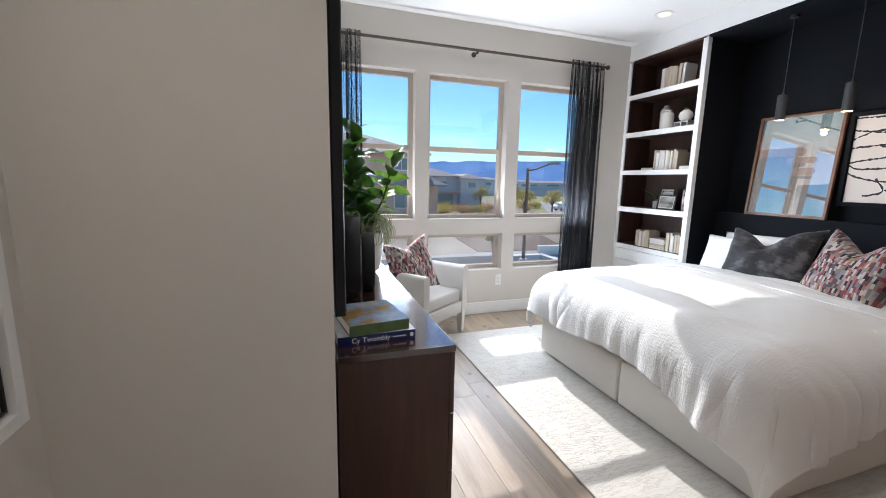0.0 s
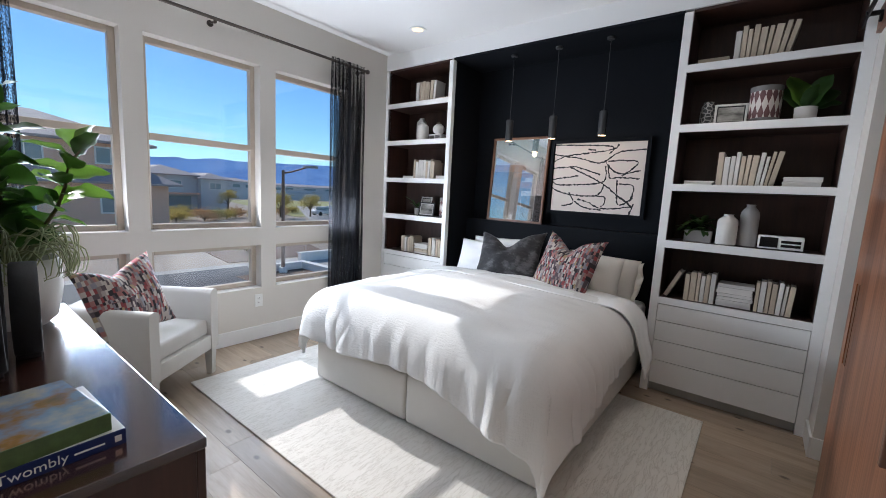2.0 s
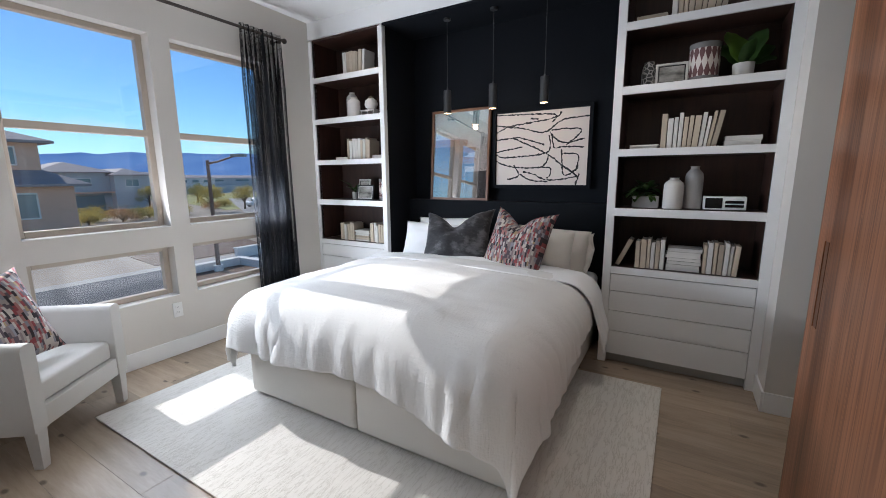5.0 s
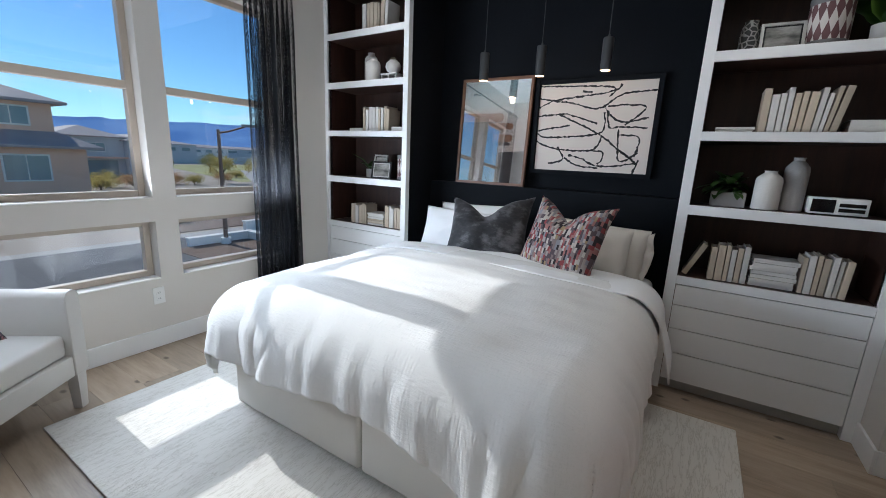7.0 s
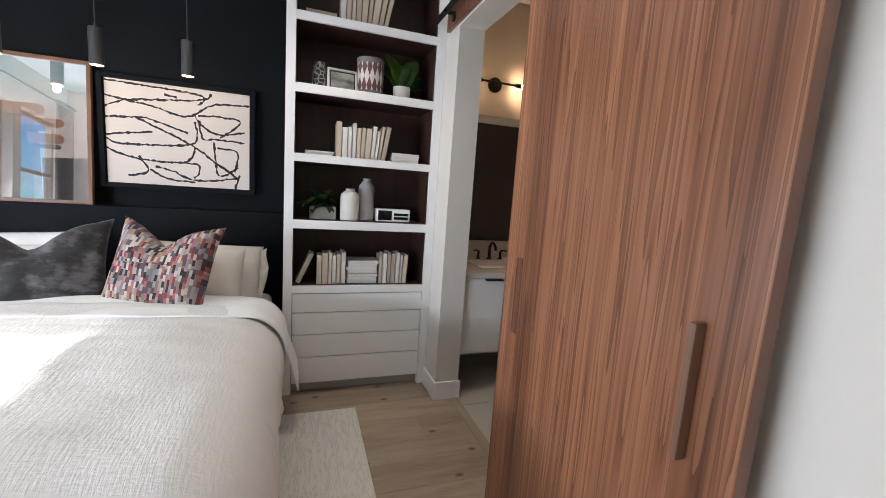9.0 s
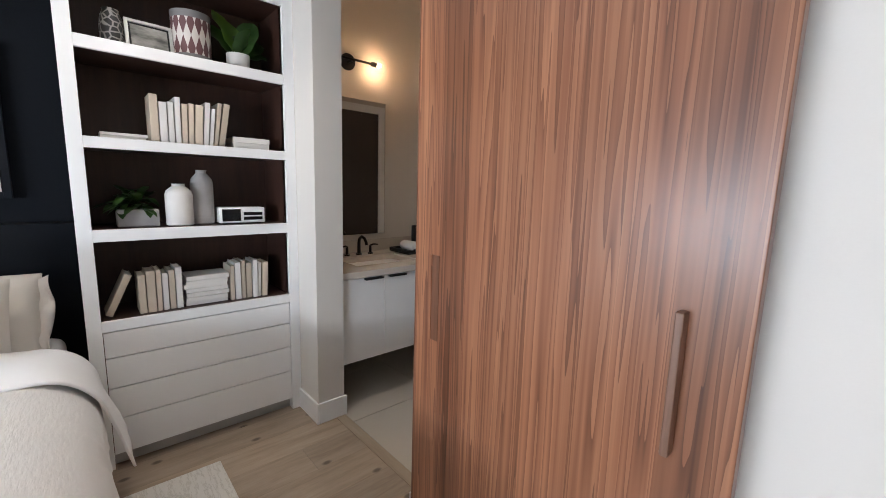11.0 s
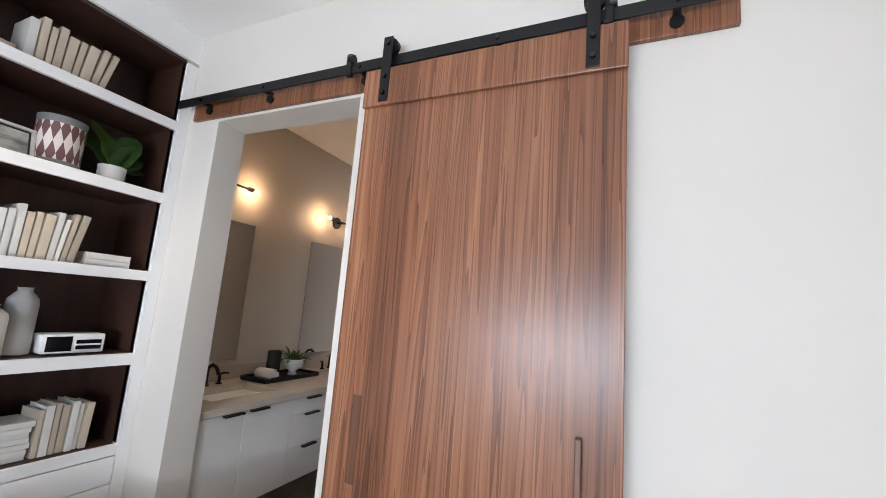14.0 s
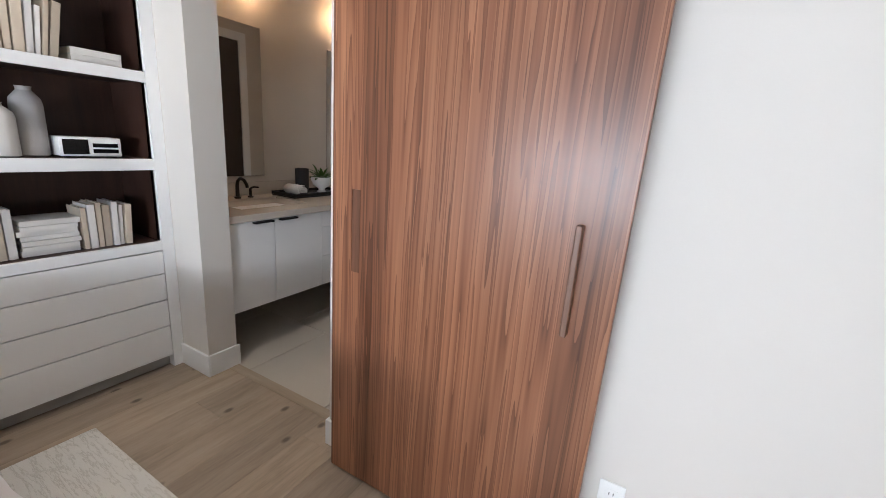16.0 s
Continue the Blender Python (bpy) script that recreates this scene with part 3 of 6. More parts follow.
def drape(x_head, top, half, foot, r, hem_foot, hem_side, crown, amp, seed, flare=0.05):
    """A cover over the bed: flat on top, rounded over the edges, hanging in folds."""
    q0 = half - r
    p0 = x_head - (foot + r)

    def fn(u, v):
        qn = 2 * v - 1
        y_rel = qn * (half + 0.25)
        # how far the cover runs past the edge on each side
        side_len = hem_side(u, qn)
        foot_len = hem_foot(qn)
        p = u * (p0 + foot_len)
        q = math.copysign(min(abs(qn) ** 0.9, 1.0), qn) * (q0 + side_len)
        a, b = max(0.0, p - p0), max(0.0, abs(q) - q0)
        d = (a ** 8 + b ** 8) ** 0.125
        quarter = r * math.pi / 2
        if d < quarter:
            out, drop = r * math.sin(d / r), r * (1 - math.cos(d / r))
        else:
            out, drop = r + flare * (d - quarter), r + (d - quarter) * 0.985
        h_ = math.hypot(a, b)
        ex, ey = (a / h_, b / h_) if h_ > 1e-6 else (0, 0)
        x = x_head - min(p, p0) - out * ex
        y = BYM + math.copysign(min(abs(q), q0) + out * ey, q)
        k = min(1.0, drop / 0.35)
        tang = y * 1.0 + (x * 1.0 if b > a else 0.0)
        rip = noise.noise(Vector((tang * 5.5, seed, drop * 0.9))) + 0.5 * noise.noise(Vector((tang * 13.0, seed + 3, drop * 0.7)))
        # short creases that start at the edge and fade downwards
        ridge_ = max(0.0, 1 - abs(noise.noise(Vector((tang * 7.0, seed + 11, drop * 1.6)))) * 7.0)
        crease = ridge_ ** 2 * math.exp(-((drop - 0.22) / 0.14) ** 2) * (0.5 + 0.5 * noise.noise(Vector((tang * 2.3, seed + 5, 0))))
        rip -= 0.55 * crease
        x -= ex * rip * amp * k
        y += math.copysign(ey * rip * amp * k, q)
        e = max(0.0, 1 - (q / (half + 0.02)) ** 2) * max(0.0, 1 - max(0, (p - p0 * 0.25) / (p0 * 1.1)) ** 3)
        z = top - drop + crown * e + 0.016 * (1 - k) * noise.noise(Vector((x * 3.2, y * 3.2, seed)))
        z += 0.006 * (1 - k) * noise.noise(Vector((x * 11, y * 5, seed + 1)))
        return (x, y, max(z, 0.016))

    return fn


def hem_f(qn):
    # the foot of the duvet hangs lower at both corners
    y = BYM + qn * 0.95
    base = 0.40 + 0.02 * math.sin(y * 9)
    return base + 0.11 * max(0, (y - 2.35) / 0.55) ** 1.4 + 0.30 * max(0, (1.75 - y) / 0.7) ** 1.1


def hem_s(u, qn):
    if qn > 0:
        return 0.44 + 0.12 * u ** 3
    return 0.36 + 0.32 * u ** 1.6


bm = sheet(bmesh.new(), drape(3.20, 0.69, 0.975, 1.845, 0.20, hem_f, hem_s, 0.062, 0.046, 4.0), 150, 230)
duvet = part("duvet", bm, M_DUVET, None, "", "all")
so = duvet.modifiers.new("thickness", "SOLIDIFY")
so.thickness, so.offset = 0.022, 1.0
tagged(duvet, "white crinkled gauze duvet spread over the bed, hanging at its corners", "duvet")


def fold_fn(u, v):
    qn = 2 * v - 1
    half = 0.995
    r = 0.17
    q0 = half - r
    right = max(0.0, -qn)
    q = qn * (q0 + 0.24 + (0.31 - 0.10 * u) * max(0, -qn) ** 2)
    b = max(0.0, abs(q) - q0)
    quarter = r * math.pi / 2
    if b < quarter:
        out, drop = r * math.sin(b / r), r * (1 - math.cos(b / r))
    else:
        out, drop = r + (0.24 if q < 0 else 0.08) * (b - quarter), r + (b - quarter)
    x0 = 3.02 + 0.05 * math.sin(q * 3.0) + 0.10 * right
    x1 = 3.40 + 0.10 * right
    x = x0 + (x1 - x0) * u
    y = BYM + math.copysign(min(abs(q), q0) + out, q)
    k = min(1, drop / 0.3)
    y += 0.022 * k * noise.noise(Vector((x * 9, 2.0, drop * 3))) + (0.02 * k if q > 0 else -0.012 * k)
    crown = 0.057 * max(0, 1 - (q / 1.0) ** 2)
    z = 0.707 - drop + crown + 0.013 * noise.noise(Vector((x * 7, q * 4, 9))) - 0.05 * max(0, u - 0.55) ** 1.5
    return (x, y, z)


fold = part("top_sheet", sheet(bmesh.new(), fold_fn, 26, 110), M_SHEET, None, "", "all")
so = fold.modifiers.new("thickness", "SOLIDIFY")
so.thickness, so.offset = 0.009, 1.0
tagged(fold, "smooth white top sheet folded back over the duvet", "sheet")


# ---- pillows ----
def pillow_bm(w, h, t, dip=0.0, seed=0, n=26, ear=0.11):
    bm = bmesh.new()
    for side in (1, -1):
        def fn(u, v):
            a, b = 2 * u - 1, 2 * v - 1
            x = w / 2 * a * (1 - ear * (1 - b * b) * abs(a) ** 3)
            y = h / 2 * b * (1 - ear * (1 - a * a) * abs(b) ** 3)
            if b > 0:
                y -= dip * math.exp(-(abs(a + 0.08) / 0.42) ** 1.3) * b ** 1.5
            body = max(0.0, (1 - a * a) * (1 - b * b)) ** 0.5
            z = side * t / 2 * body
            z += t * body * (0.13 * noise.noise(Vector((a * 2.2, b * 2.2, seed + side))) + 0.05 * noise.noise(Vector((a * 6, b * 4, seed + side + 7)))) - (0.35 * t * dip / 0.1 * math.exp(-(a / 0.25) ** 2) * max(0, b) * body if dip else 0)
            return (x, y, z)
        sheet(bm, fn, n, n)
    bmesh.ops.remove_doubles(bm, verts=bm.verts, dist=0.0004)
    return bm


def pillow(name, label, w, h, t, at, yaw, lean, material, dip=0.0, seed=0, roll=0, group="pillows on the bed", ear=0.11):
    """A cushion standing on its lower edge; yaw 0 faces -x; lean: degrees it tips back."""
    m = Matrix.Translation(at) @ Matrix.Rotation(math.radians(yaw), 4, "Z") @ Matrix.Rotation(math.radians(-90), 4, "Z") @ Matrix.Rotation(math.radians(90 - lean), 4, "X") @ Matrix.Rotation(math.radians(roll), 4, "Z")
    ob = part(name, pillow_bm(w, h, t, dip, seed, 26, ear), material, None, "", "all", m)
    return tagged(ob, label, "pillow", group)


def velvet():
    m, t, b = nodes_of("charcoal_velvet")
    n = noise_tex(t, coords(t, (1.0, 1.5, 1.0)), 7, 6, 0.65)
    # pale patches put highlights of the pile into the base colour
    t.links.new(ramp(t, n, [(0.36, (0.005, 0.005, 0.006)), (0.50, (0.022, 0.021, 0.023)), (0.64, (0.11, 0.105, 0.11))]).outputs[0], b.inputs["Base Color"])
    b.inputs["Roughness"].default_value = 0.75
    b.inputs["Sheen Weight"].default_value = 0.45
    b.inputs["Sheen Roughness"].default_value = 0.35
    b.inputs["Sheen Tint"].default_value = (0.5, 0.5, 0.55, 1)
    bump(t, b, n, 0.2, 0.01)
    return m


def mosaic_cloth():
    """Woven cloth of small upright blocks in many colours."""
    m, t, b = nodes_of("mosaic_woven_cloth")
    v = coords(t, (1, 1, 1))
    wn_ = t.nodes.new("ShaderNodeTexWhiteNoise")
    wn_.noise_dimensions = "2D"
    sn = t.nodes.new("ShaderNodeVectorMath")
    sn.operation = "SNAP"
    sn.inputs[1].default_value = (0.0125, 0.031, 10)
    sx_ = t.nodes.new("ShaderNodeVectorMath")
    sx_.operation = "SNAP"
    sx_.inputs[1].default_value = (0.0125, 100, 10)
    wcol = t.nodes.new("ShaderNodeTexWhiteNoise")
    wcol.noise_dimensions = "2D"
    shift = t.nodes.new("ShaderNodeCombineXYZ")
    addv = t.nodes.new("ShaderNodeVectorMath")
    t.links.new(v, sx_.inputs[0])
    t.links.new(sx_.outputs[0], wcol.inputs["Vector"])
    t.links.new(wcol.outputs["Value"], shift.inputs["Y"])
    t.links.new(v, addv.inputs[0])
    t.links.new(shift.outputs[0], addv.inputs[1])
    t.links.new(addv.outputs[0], sn.inputs[0])
    t.links.new(sn.outputs[0], wn_.inputs["Vector"])
    cols = [(0.0, (0.035, 0.028, 0.032)), (0.15, (0.34, 0.29, 0.27)), (0.29, (0.25, 0.055, 0.06)), (0.41, (0.48, 0.43, 0.38)), (0.54, (0.10, 0.075, 0.085)), (0.66, (0.33, 0.24, 0.14)), (0.70, (0.24, 0.235, 0.26)), (0.82, (0.33, 0.15, 0.14)), (0.92, (0.22, 0.17, 0.165))]
    r = ramp(t, wn_.outputs["Value"], cols)
    r.color_ramp.interpolation = "CONSTANT"
    fine = noise_tex(t, v, 500, 2)
    t.links.new(mix_col(t, 0.25, r.outputs[0], mix_col(t, fine, (0.2, 0.2, 0.2), (0.5, 0.5, 0.5)), "SOFT_LIGHT"), b.inputs["Base Color"])
    b.inputs["Roughness"].default_value = 0.95
    bump(t, b, fine, 0.4, 0.002)
    return m


M_VELVET, M_MOSAIC = velvet(), mosaic_cloth()
pillow("white_pillow", "plump white cotton sleeping pillow", 0.74, 0.40, 0.20, (3.88, 2.42, 0.82), 2, 16, M_SHEET, seed=1, roll=2, ear=0.05)
pillow("white_pillow", "plump white cotton sleeping pillow", 0.74, 0.38, 0.20, (3.72, 2.49, 0.785), 0, 17, M_SHEET, seed=2, roll=-1, ear=0.05)
side_pillow = pillow("cream_pillow", "plump cream cotton pillow with a ruffled open end", 0.62, 0.38, 0.26, (3.80, 1.43, 0.79), -4, 16, M_CREAM, seed=3, roll=-2, ear=0.03)


def ruffle(u, v):
    """The gathered open end of a pillowcase, past the pillow's edge."""
    b = 2 * v - 1
    w = 0.010 + 0.060 * u
    return (0.270 + w * (1 + 0.15 * math.sin(b * 4 + 1)), b * (0.150 + 0.03 * u), 0.012 * (0.2 + u) * math.sin(b * 8 + 2 * u) + 0.03 * u * noise.noise(Vector((b * 2.5, u * 2, 2))))


rf = part("pillowcase_end", sheet(bmesh.new(), ruffle, 8, 44), M_CREAM, side_pillow, "ruffled cream pillowcase end", "all")
so = rf.modifiers.new("thickness", "SOLIDIFY")
so.thickness = 0.004
pillow("cream_pillow", "large cream linen pillow leaning on another", 0.66, 0.40, 0.30, (3.62, 1.53, 0.79), -5, 17, M_CREAM, seed=4, ear=0.03)
pillow("velvet_pillow", "charcoal velvet cushion, sheen painted as pale mottling, with a dented top", 0.62, 0.54, 0.22, (3.47, 2.13, 0.885), 6, 30, M_VELVET, 0.16, 5, 4)
pillow("patterned_pillow", "mosaic woven cushion in red, grey and cream", 0.53, 0.53, 0.20, (3.37, 1.56, 0.91), -14, 24, M_MOSAIC, 0.13, 6, roll=-4)

# ---- dresser and what stands on it ----
DT = 0.834
dresser = thing("dresser", "long espresso-stained wooden dresser against the wall", "dresser")
slab("top_panel", (XT + 0.016, 0.622, 1.329, 2.843, DT - 0.025, DT), M_ESPRESSO, dresser, "", 0.002)
slab("body", (XT + 0.016, 0.600, 1.331, 2.841, 0.07, DT - 0.026), M_ESPRESSO_V, dresser, "", 0.001)
for k in range(3):
    a = 1.335 + k * 0.5027
    for z0, z1 in ((0.085, 0.320), (0.326, 0.560), (0.566, DT - 0.030)):
        dr = slab("drawer", (0.602, 0.621, a, a + 0.496, z0, z1), M_ESPRESSO_V, dresser, "", 0.0015)
        slab("drawer_pull", (0.6215, 0.634, a + 0.18, a + 0.316, z1 - 0.05, z1 - 0.042), M_BLACK, dr, "slim black pull")
for ly in (1.40, 2.77):
    for lx in (0.25, 0.55):
        slab("leg", (lx - 0.02, lx + 0.02, ly - 0.02, ly + 0.02, 0.0, 0.071), M_ESPRESSO_V, dresser)

tv = thing("television", "large black flat television hung on the wall", "television")
bm = bmesh.new()
box(bm, XT + 0.012, XT + 0.045, 1.30, 3.16, 0.985, 2.05, 0.004)
part("casing", bm, M_BLACK, tv)
slab("screen", (XT + 0.0452, XT + 0.047, 1.308, 3.152, 0.998, 2.042), M_BLACKGLOSS, tv, "switched-off glossy screen")
slab("wall_bracket", (XT, XT + 0.012, 1.95, 2.5, 1.2, 1.8), M_BLACK, tv)


def cover_mat(name, stops, scale):
    m, t, b = nodes_of(name)
    n = noise_tex(t, coords(t), scale, 4)
    t.links.new(ramp(t, n, stops).outputs[0], b.inputs["Base Color"])
    b.inputs["Roughness"].default_value = 0.12
    return m


def letters(name, text, size, m, material, parent, depth=0.0004):
    """Raised or printed letters as a mesh."""
    cu = bpy.data.curves.new(name, "FONT")
    cu.body, cu.size, cu.extrude, cu.align_x = text, size, depth, "LEFT"
    tmp = new("letters_tmp", cu)
    me = bpy.data.meshes.new_from_object(tmp.evaluated_get(bpy.context.evaluated_depsgraph_get()))
    bpy.data.objects.remove(tmp)
    bpy.data.curves.remove(cu)
    me.materials.append(material)
    ob = new(name, me)
    ob.parent = parent
    ob.matrix_basis = m
    return ob


M_PAGES = plain("book_pages", (0.72, 0.67, 0.58), 0.9, 0.08, 20, 300, 0.2)
M_BLUECOVER = plain("navy_book_cover", (0.012, 0.022, 0.11), 0.22, 0.05, 8, 60, 0.0)
M_GREYCOVER = plain("grey_white_book_cover", (0.62, 0.62, 0.60), 0.25, 0.18, 14, 60, 0.0)
M_PRINT = plain("white_print", (0.80, 0.80, 0.80), 0.5, 0.0, 4, 40, 0.0)
M_GARDEN = cover_mat("garden_photo_cover", [(0.25, (0.06, 0.10, 0.02)), (0.42, (0.30, 0.17, 0.06)), (0.55, (0.22, 0.30, 0.42)), (0.7, (0.45, 0.42, 0.34)), (0.85, (0.14, 0.20, 0.04))], 9)
M_GREENEDGE = plain("green_spine_cloth", (0.07, 0.115, 0.03), 0.35, 0.4, 40, 200, 0.15)


def big_book(name, label, w, d, h, at, yaw, m_top, m_spine):
    """A closed hardback lying flat; its spine faces -y before turning."""
    b = thing(name, label, "book", Matrix.Translation(at) @ Matrix.Rotation(math.radians(yaw), 4, "Z"), "books on the dresser")
    slab("page_block", (-w / 2 + 0.004, w / 2 - 0.004, -d / 2 + 0.004, d / 2 - 0.004, 0.003, h - 0.003), M_PAGES, b)
    slab("cover", (-w / 2, w / 2, -d / 2, d / 2, h - 0.003, h), m_top, b, "", 0.001)
    slab("cover", (-w / 2, w / 2, -d / 2, d / 2, 0, 0.003), m_top, b, "", 0.001)
    slab("spine", (-w / 2, w / 2, -d / 2 - 0.0025, -d / 2 + 0.001, 0, h), m_spine, b, "", 0.001)
    return b


low_book = big_book("art_book", "navy and white art book lying flat", 0.285, 0.30, 0.034, (0.347, 1.578, DT), 3, M_GREYCOVER, M_BLUECOVER)
letters("title", "Cy Twombly", 0.027, Matrix.Translation((-0.095, -0.1528, 0.008)) @ Matrix.Rotation(math.pi / 2, 4, "X"), M_PRINT, low_book)
slab("subtitle_bar", (0.055, 0.105, -0.1531, -0.1526, 0.014, 0.018), M_PRINT, low_book, "small white print")
slab("publisher_mark", (0.122, 0.134, -0.1531, -0.1526, 0.010, 0.024), M_PRINT, low_book, "small white mark")
big_book("garden_book", "glossy book with a green and brown cover", 0.225, 0.265, 0.040, (0.346, 1.564, DT + 0.034), 8, M_GARDEN, M_GREENEDGE)


def oval_ring(name, label, at, yaw, rx, rz, tx, hole):
    """A standing hoop of black ceramic with a flat rim."""
    bm = bmesh.new()
    n = 48
    prof = ((0, -1), (-0.15, -0.8), (-0.15, 0.8), (0, 1), (0.85, 1), (1, 0.8), (1, -0.8), (0.85, -1))
    rings = []
    for i in range(n):
        a = 2 * math.pi * i / n
        rings.append([bm.verts.new((math.sin(a) * (rx - hole * (1 - f)), tx * g, rz + math.cos(a) * (rz - hole * (1 - f)))) for f, g in prof])
    k = len(prof)
    for i in range(n):
        for j in range(k):
            bm.faces.new((rings[i][j], rings[(i + 1) % n][j], rings[(i + 1) % n][(j + 1) % k], rings[i][(j + 1) % k]))
    box(bm, -0.05, 0.05, -0.028, 0.028, 0.0, 0.02, 0.004)
    ob = part(name, bm, M_MATTEBLACK, None, "", True, Matrix.Translation(at) @ Matrix.Rotation(math.radians(yaw), 4, "Z"))
    return tagged(ob, label, "ornament", "black ornaments on the dresser")


oval_ring("black_ring_ornament", "tall matte black oval ring ornament", (0.34, 2.08, DT), 84, 0.150, 0.205, 0.036, 0.03)
oval_ring("black_ring_ornament", "smaller matte black oval ring ornament", (0.435, 2.20, DT), 83, 0.118, 0.152, 0.032, 0.026)


# ---- plants ----
def leaf_mat(name, a, b_, lit=0.25):
    m, t, b = nodes_of(name)
    n = noise_tex(t, coords(t), 18, 4)
    t.links.new(ramp(t, n, [(0.3, a), (0.7, b_)]).outputs[0], b.inputs["Base Color"])
    b.inputs["Roughness"].default_value = 0.35
    tl, mx = t.nodes.new("ShaderNodeBsdfTranslucent"), t.nodes.new("ShaderNodeMixShader")
    tl.inputs[0].default_value = (b_[0] * 2.0, b_[1] * 1.8, b_[2] * 1.2, 1)
    mx.inputs[0].default_value = lit
    t.links.new(b.outputs[0], mx.inputs[1])
    t.links.new(tl.outputs[0], mx.inputs[2])
    t.links.new(mx.outputs[0], t.nodes["Material Output"].inputs[0])
    bump(t, b, n, 0.2, 0.004)
    return m


M_LEAF = leaf_mat("fiddle_leaf_green", (0.012, 0.038, 0.008), (0.035, 0.092, 0.016))
M_LEAF_Y = leaf_mat("young_leaf_green", (0.045, 0.105, 0.015), (0.085, 0.17, 0.03), 0.45)
M_LEAF_D = leaf_mat("deep_leaf_green", (0.02, 0.05, 0.012), (0.045, 0.10, 0.025))
M_GRASSY = leaf_mat("pale_air_plant", (0.20, 0.25, 0.14), (0.34, 0.38, 0.25))
M_BARK = plain("plant_stem_bark", (0.12, 0.085, 0.05), 0.85, 0.2, 30, 120, 0.3)
M_WHITEPOT = plain("chalky_white_pot", (0.70, 0.68, 0.65), 0.7, 0.06, 8, 90, 0.15)
M_SOIL = plain("potting_soil", (0.04, 0.03, 0.02), 0.95, 0.3, 30, 120, 0.5)


def leaf_bm(length, width, droop, cup=0.15, n=9, wav=0.05, seed=0):
    """A broad blade along +x, bending down, cupped and wavy; fiddle shaped."""
    def fn(u, v):
        b = 2 * v - 1
        prof = math.sin(math.pi * min(1, u ** 0.75)) ** 0.6 * (0.55 + 0.55 * u) if 0 < u < 1 else 0.02
        x = length * u
        y = b * width / 2 * prof
        z = -droop * length * u * u + cup * width * b * b * prof + wav * width * math.sin(u * 14 + seed) * abs(b)
        return (x, y, z)
    return sheet(bmesh.new(), fn, n, 6)


def add_leaf(name, parent, at, yaw, pitch, length, width, droop, material, seed=0, roll=0):
    m = Matrix.Translation(at) @ Matrix.Rotation(yaw, 4, "Z") @ Matrix.Rotation(-pitch, 4, "Y") @ Matrix.Rotation(roll, 4, "X")
    return part(name, leaf_bm(length, width, droop, 0.15, 9, 0.05, seed), material, parent, "", "all", m)


fig = thing("fiddle_leaf_fig", "fiddle-leaf fig with broad green leaves in a white pot", "plant")
FP = Vector((0.45, 2.585, DT))
bm = lathe(bmesh.new(), [(0.085, 0), (0.115, 0.03), (0.135, 0.14), (0.135, 0.25), (0.127, 0.26), (0.120, 0.235), (0.11, 0.22)], 36, Matrix.Translation(FP))
part("pot", bm, M_WHITEPOT, fig, "chalky white rounded pot", True)
part("soil", lathe(bmesh.new(), [(0.112, 0.205), (0.112, 0.222)], 24, Matrix.Translation(FP)), M_SOIL, fig)
rng = random.Random(11)
stems = [((0.0, 0.0), (-0.03, 0.05), 0.64), ((0.03, -0.02), (0.21, -0.04), 0.50), ((-0.02, 0.02), (-0.06, -0.06), 0.42)]
for s, (b0, b1, hgt) in enumerate(stems):
    pts = [FP + Vector((b0[0] + (b1[0] - b0[0]) * k / 6 + 0.01 * math.sin(k * 2 + s), b0[1] + (b1[1] - b0[1]) * k / 6, 0.20 + hgt * k / 6)) for k in range(7)]
    part("stem", tube(bmesh.new(), pts, [0.009 - 0.0008 * k for k in range(7)], 8), M_BARK, fig, "", True)
    count = (26, 18, 16)[s]
    for k in range(count):
        f = 0.34 + 0.66 * k / (count - 1)
        i = min(5, int(f * 6))
        base = pts[i].lerp(pts[i + 1], min(1, f * 6 - i))
        yaw = k * 2.4 + s * 1.3
        up = 0.05 + 0.85 * f ** 2 + rng.uniform(-0.45, 0.45)
        if k >= count - 3:
            up = 1.15
        L = rng.uniform(0.105, 0.17) * (1.0 - 0.08 * f)
        add_leaf("leaf", fig, base, yaw, up, L, L * rng.uniform(0.72, 0.95), rng.uniform(0.3, 0.7), M_LEAF_Y if s == 1 and k % 3 else M_LEAF, k, rng.uniform(-1.0, 1.0))

air = thing("trailing_air_plant", "pale curling air plant spilling over the white pot", "plant")
bm = bmesh.new()
rng = random.Random(5)
for k in range(80):
    a = rng.uniform(0, 2 * math.pi)
    r0, r1 = rng.uniform(0.0, 0.05), rng.uniform(0.12, 0.19)
    hi = rng.uniform(0.06, 0.17)
    c = FP + Vector((-0.02, -0.06, 0.235))
    curl = rng.uniform(-1.5, 1.5)
    pts = []
    for j in range(9):
        f = j / 8
        aa = a + curl * f
        rr = r0 + (r1 - r0) * math.sin(f * 2.2) / math.sin(2.2) if f < 0.999 else r1
        pts.append(c + Vector((math.cos(aa) * rr, math.sin(aa) * rr * 0.8, 0.01 + hi * math.sin(math.pi * min(1, f * 1.15)) - 0.05 * f * f)))
    tube(bm, pts, [0.005 * (1 - 0.75 * j / 8) for j in range(9)], 5)
part("foliage", bm, M_GRASSY, air, "", True)

# ---- armchair ----
M_CHAIR = plain("ivory_woven_upholstery", (0.54, 0.52, 0.485), 0.95, 0.04, 5, 450, 0.35, dist=0.002)
CH = Matrix.Translation((1.285, 3.295, 0)) @ Matrix.Rotation(math.radians(37.6), 4, "Z")
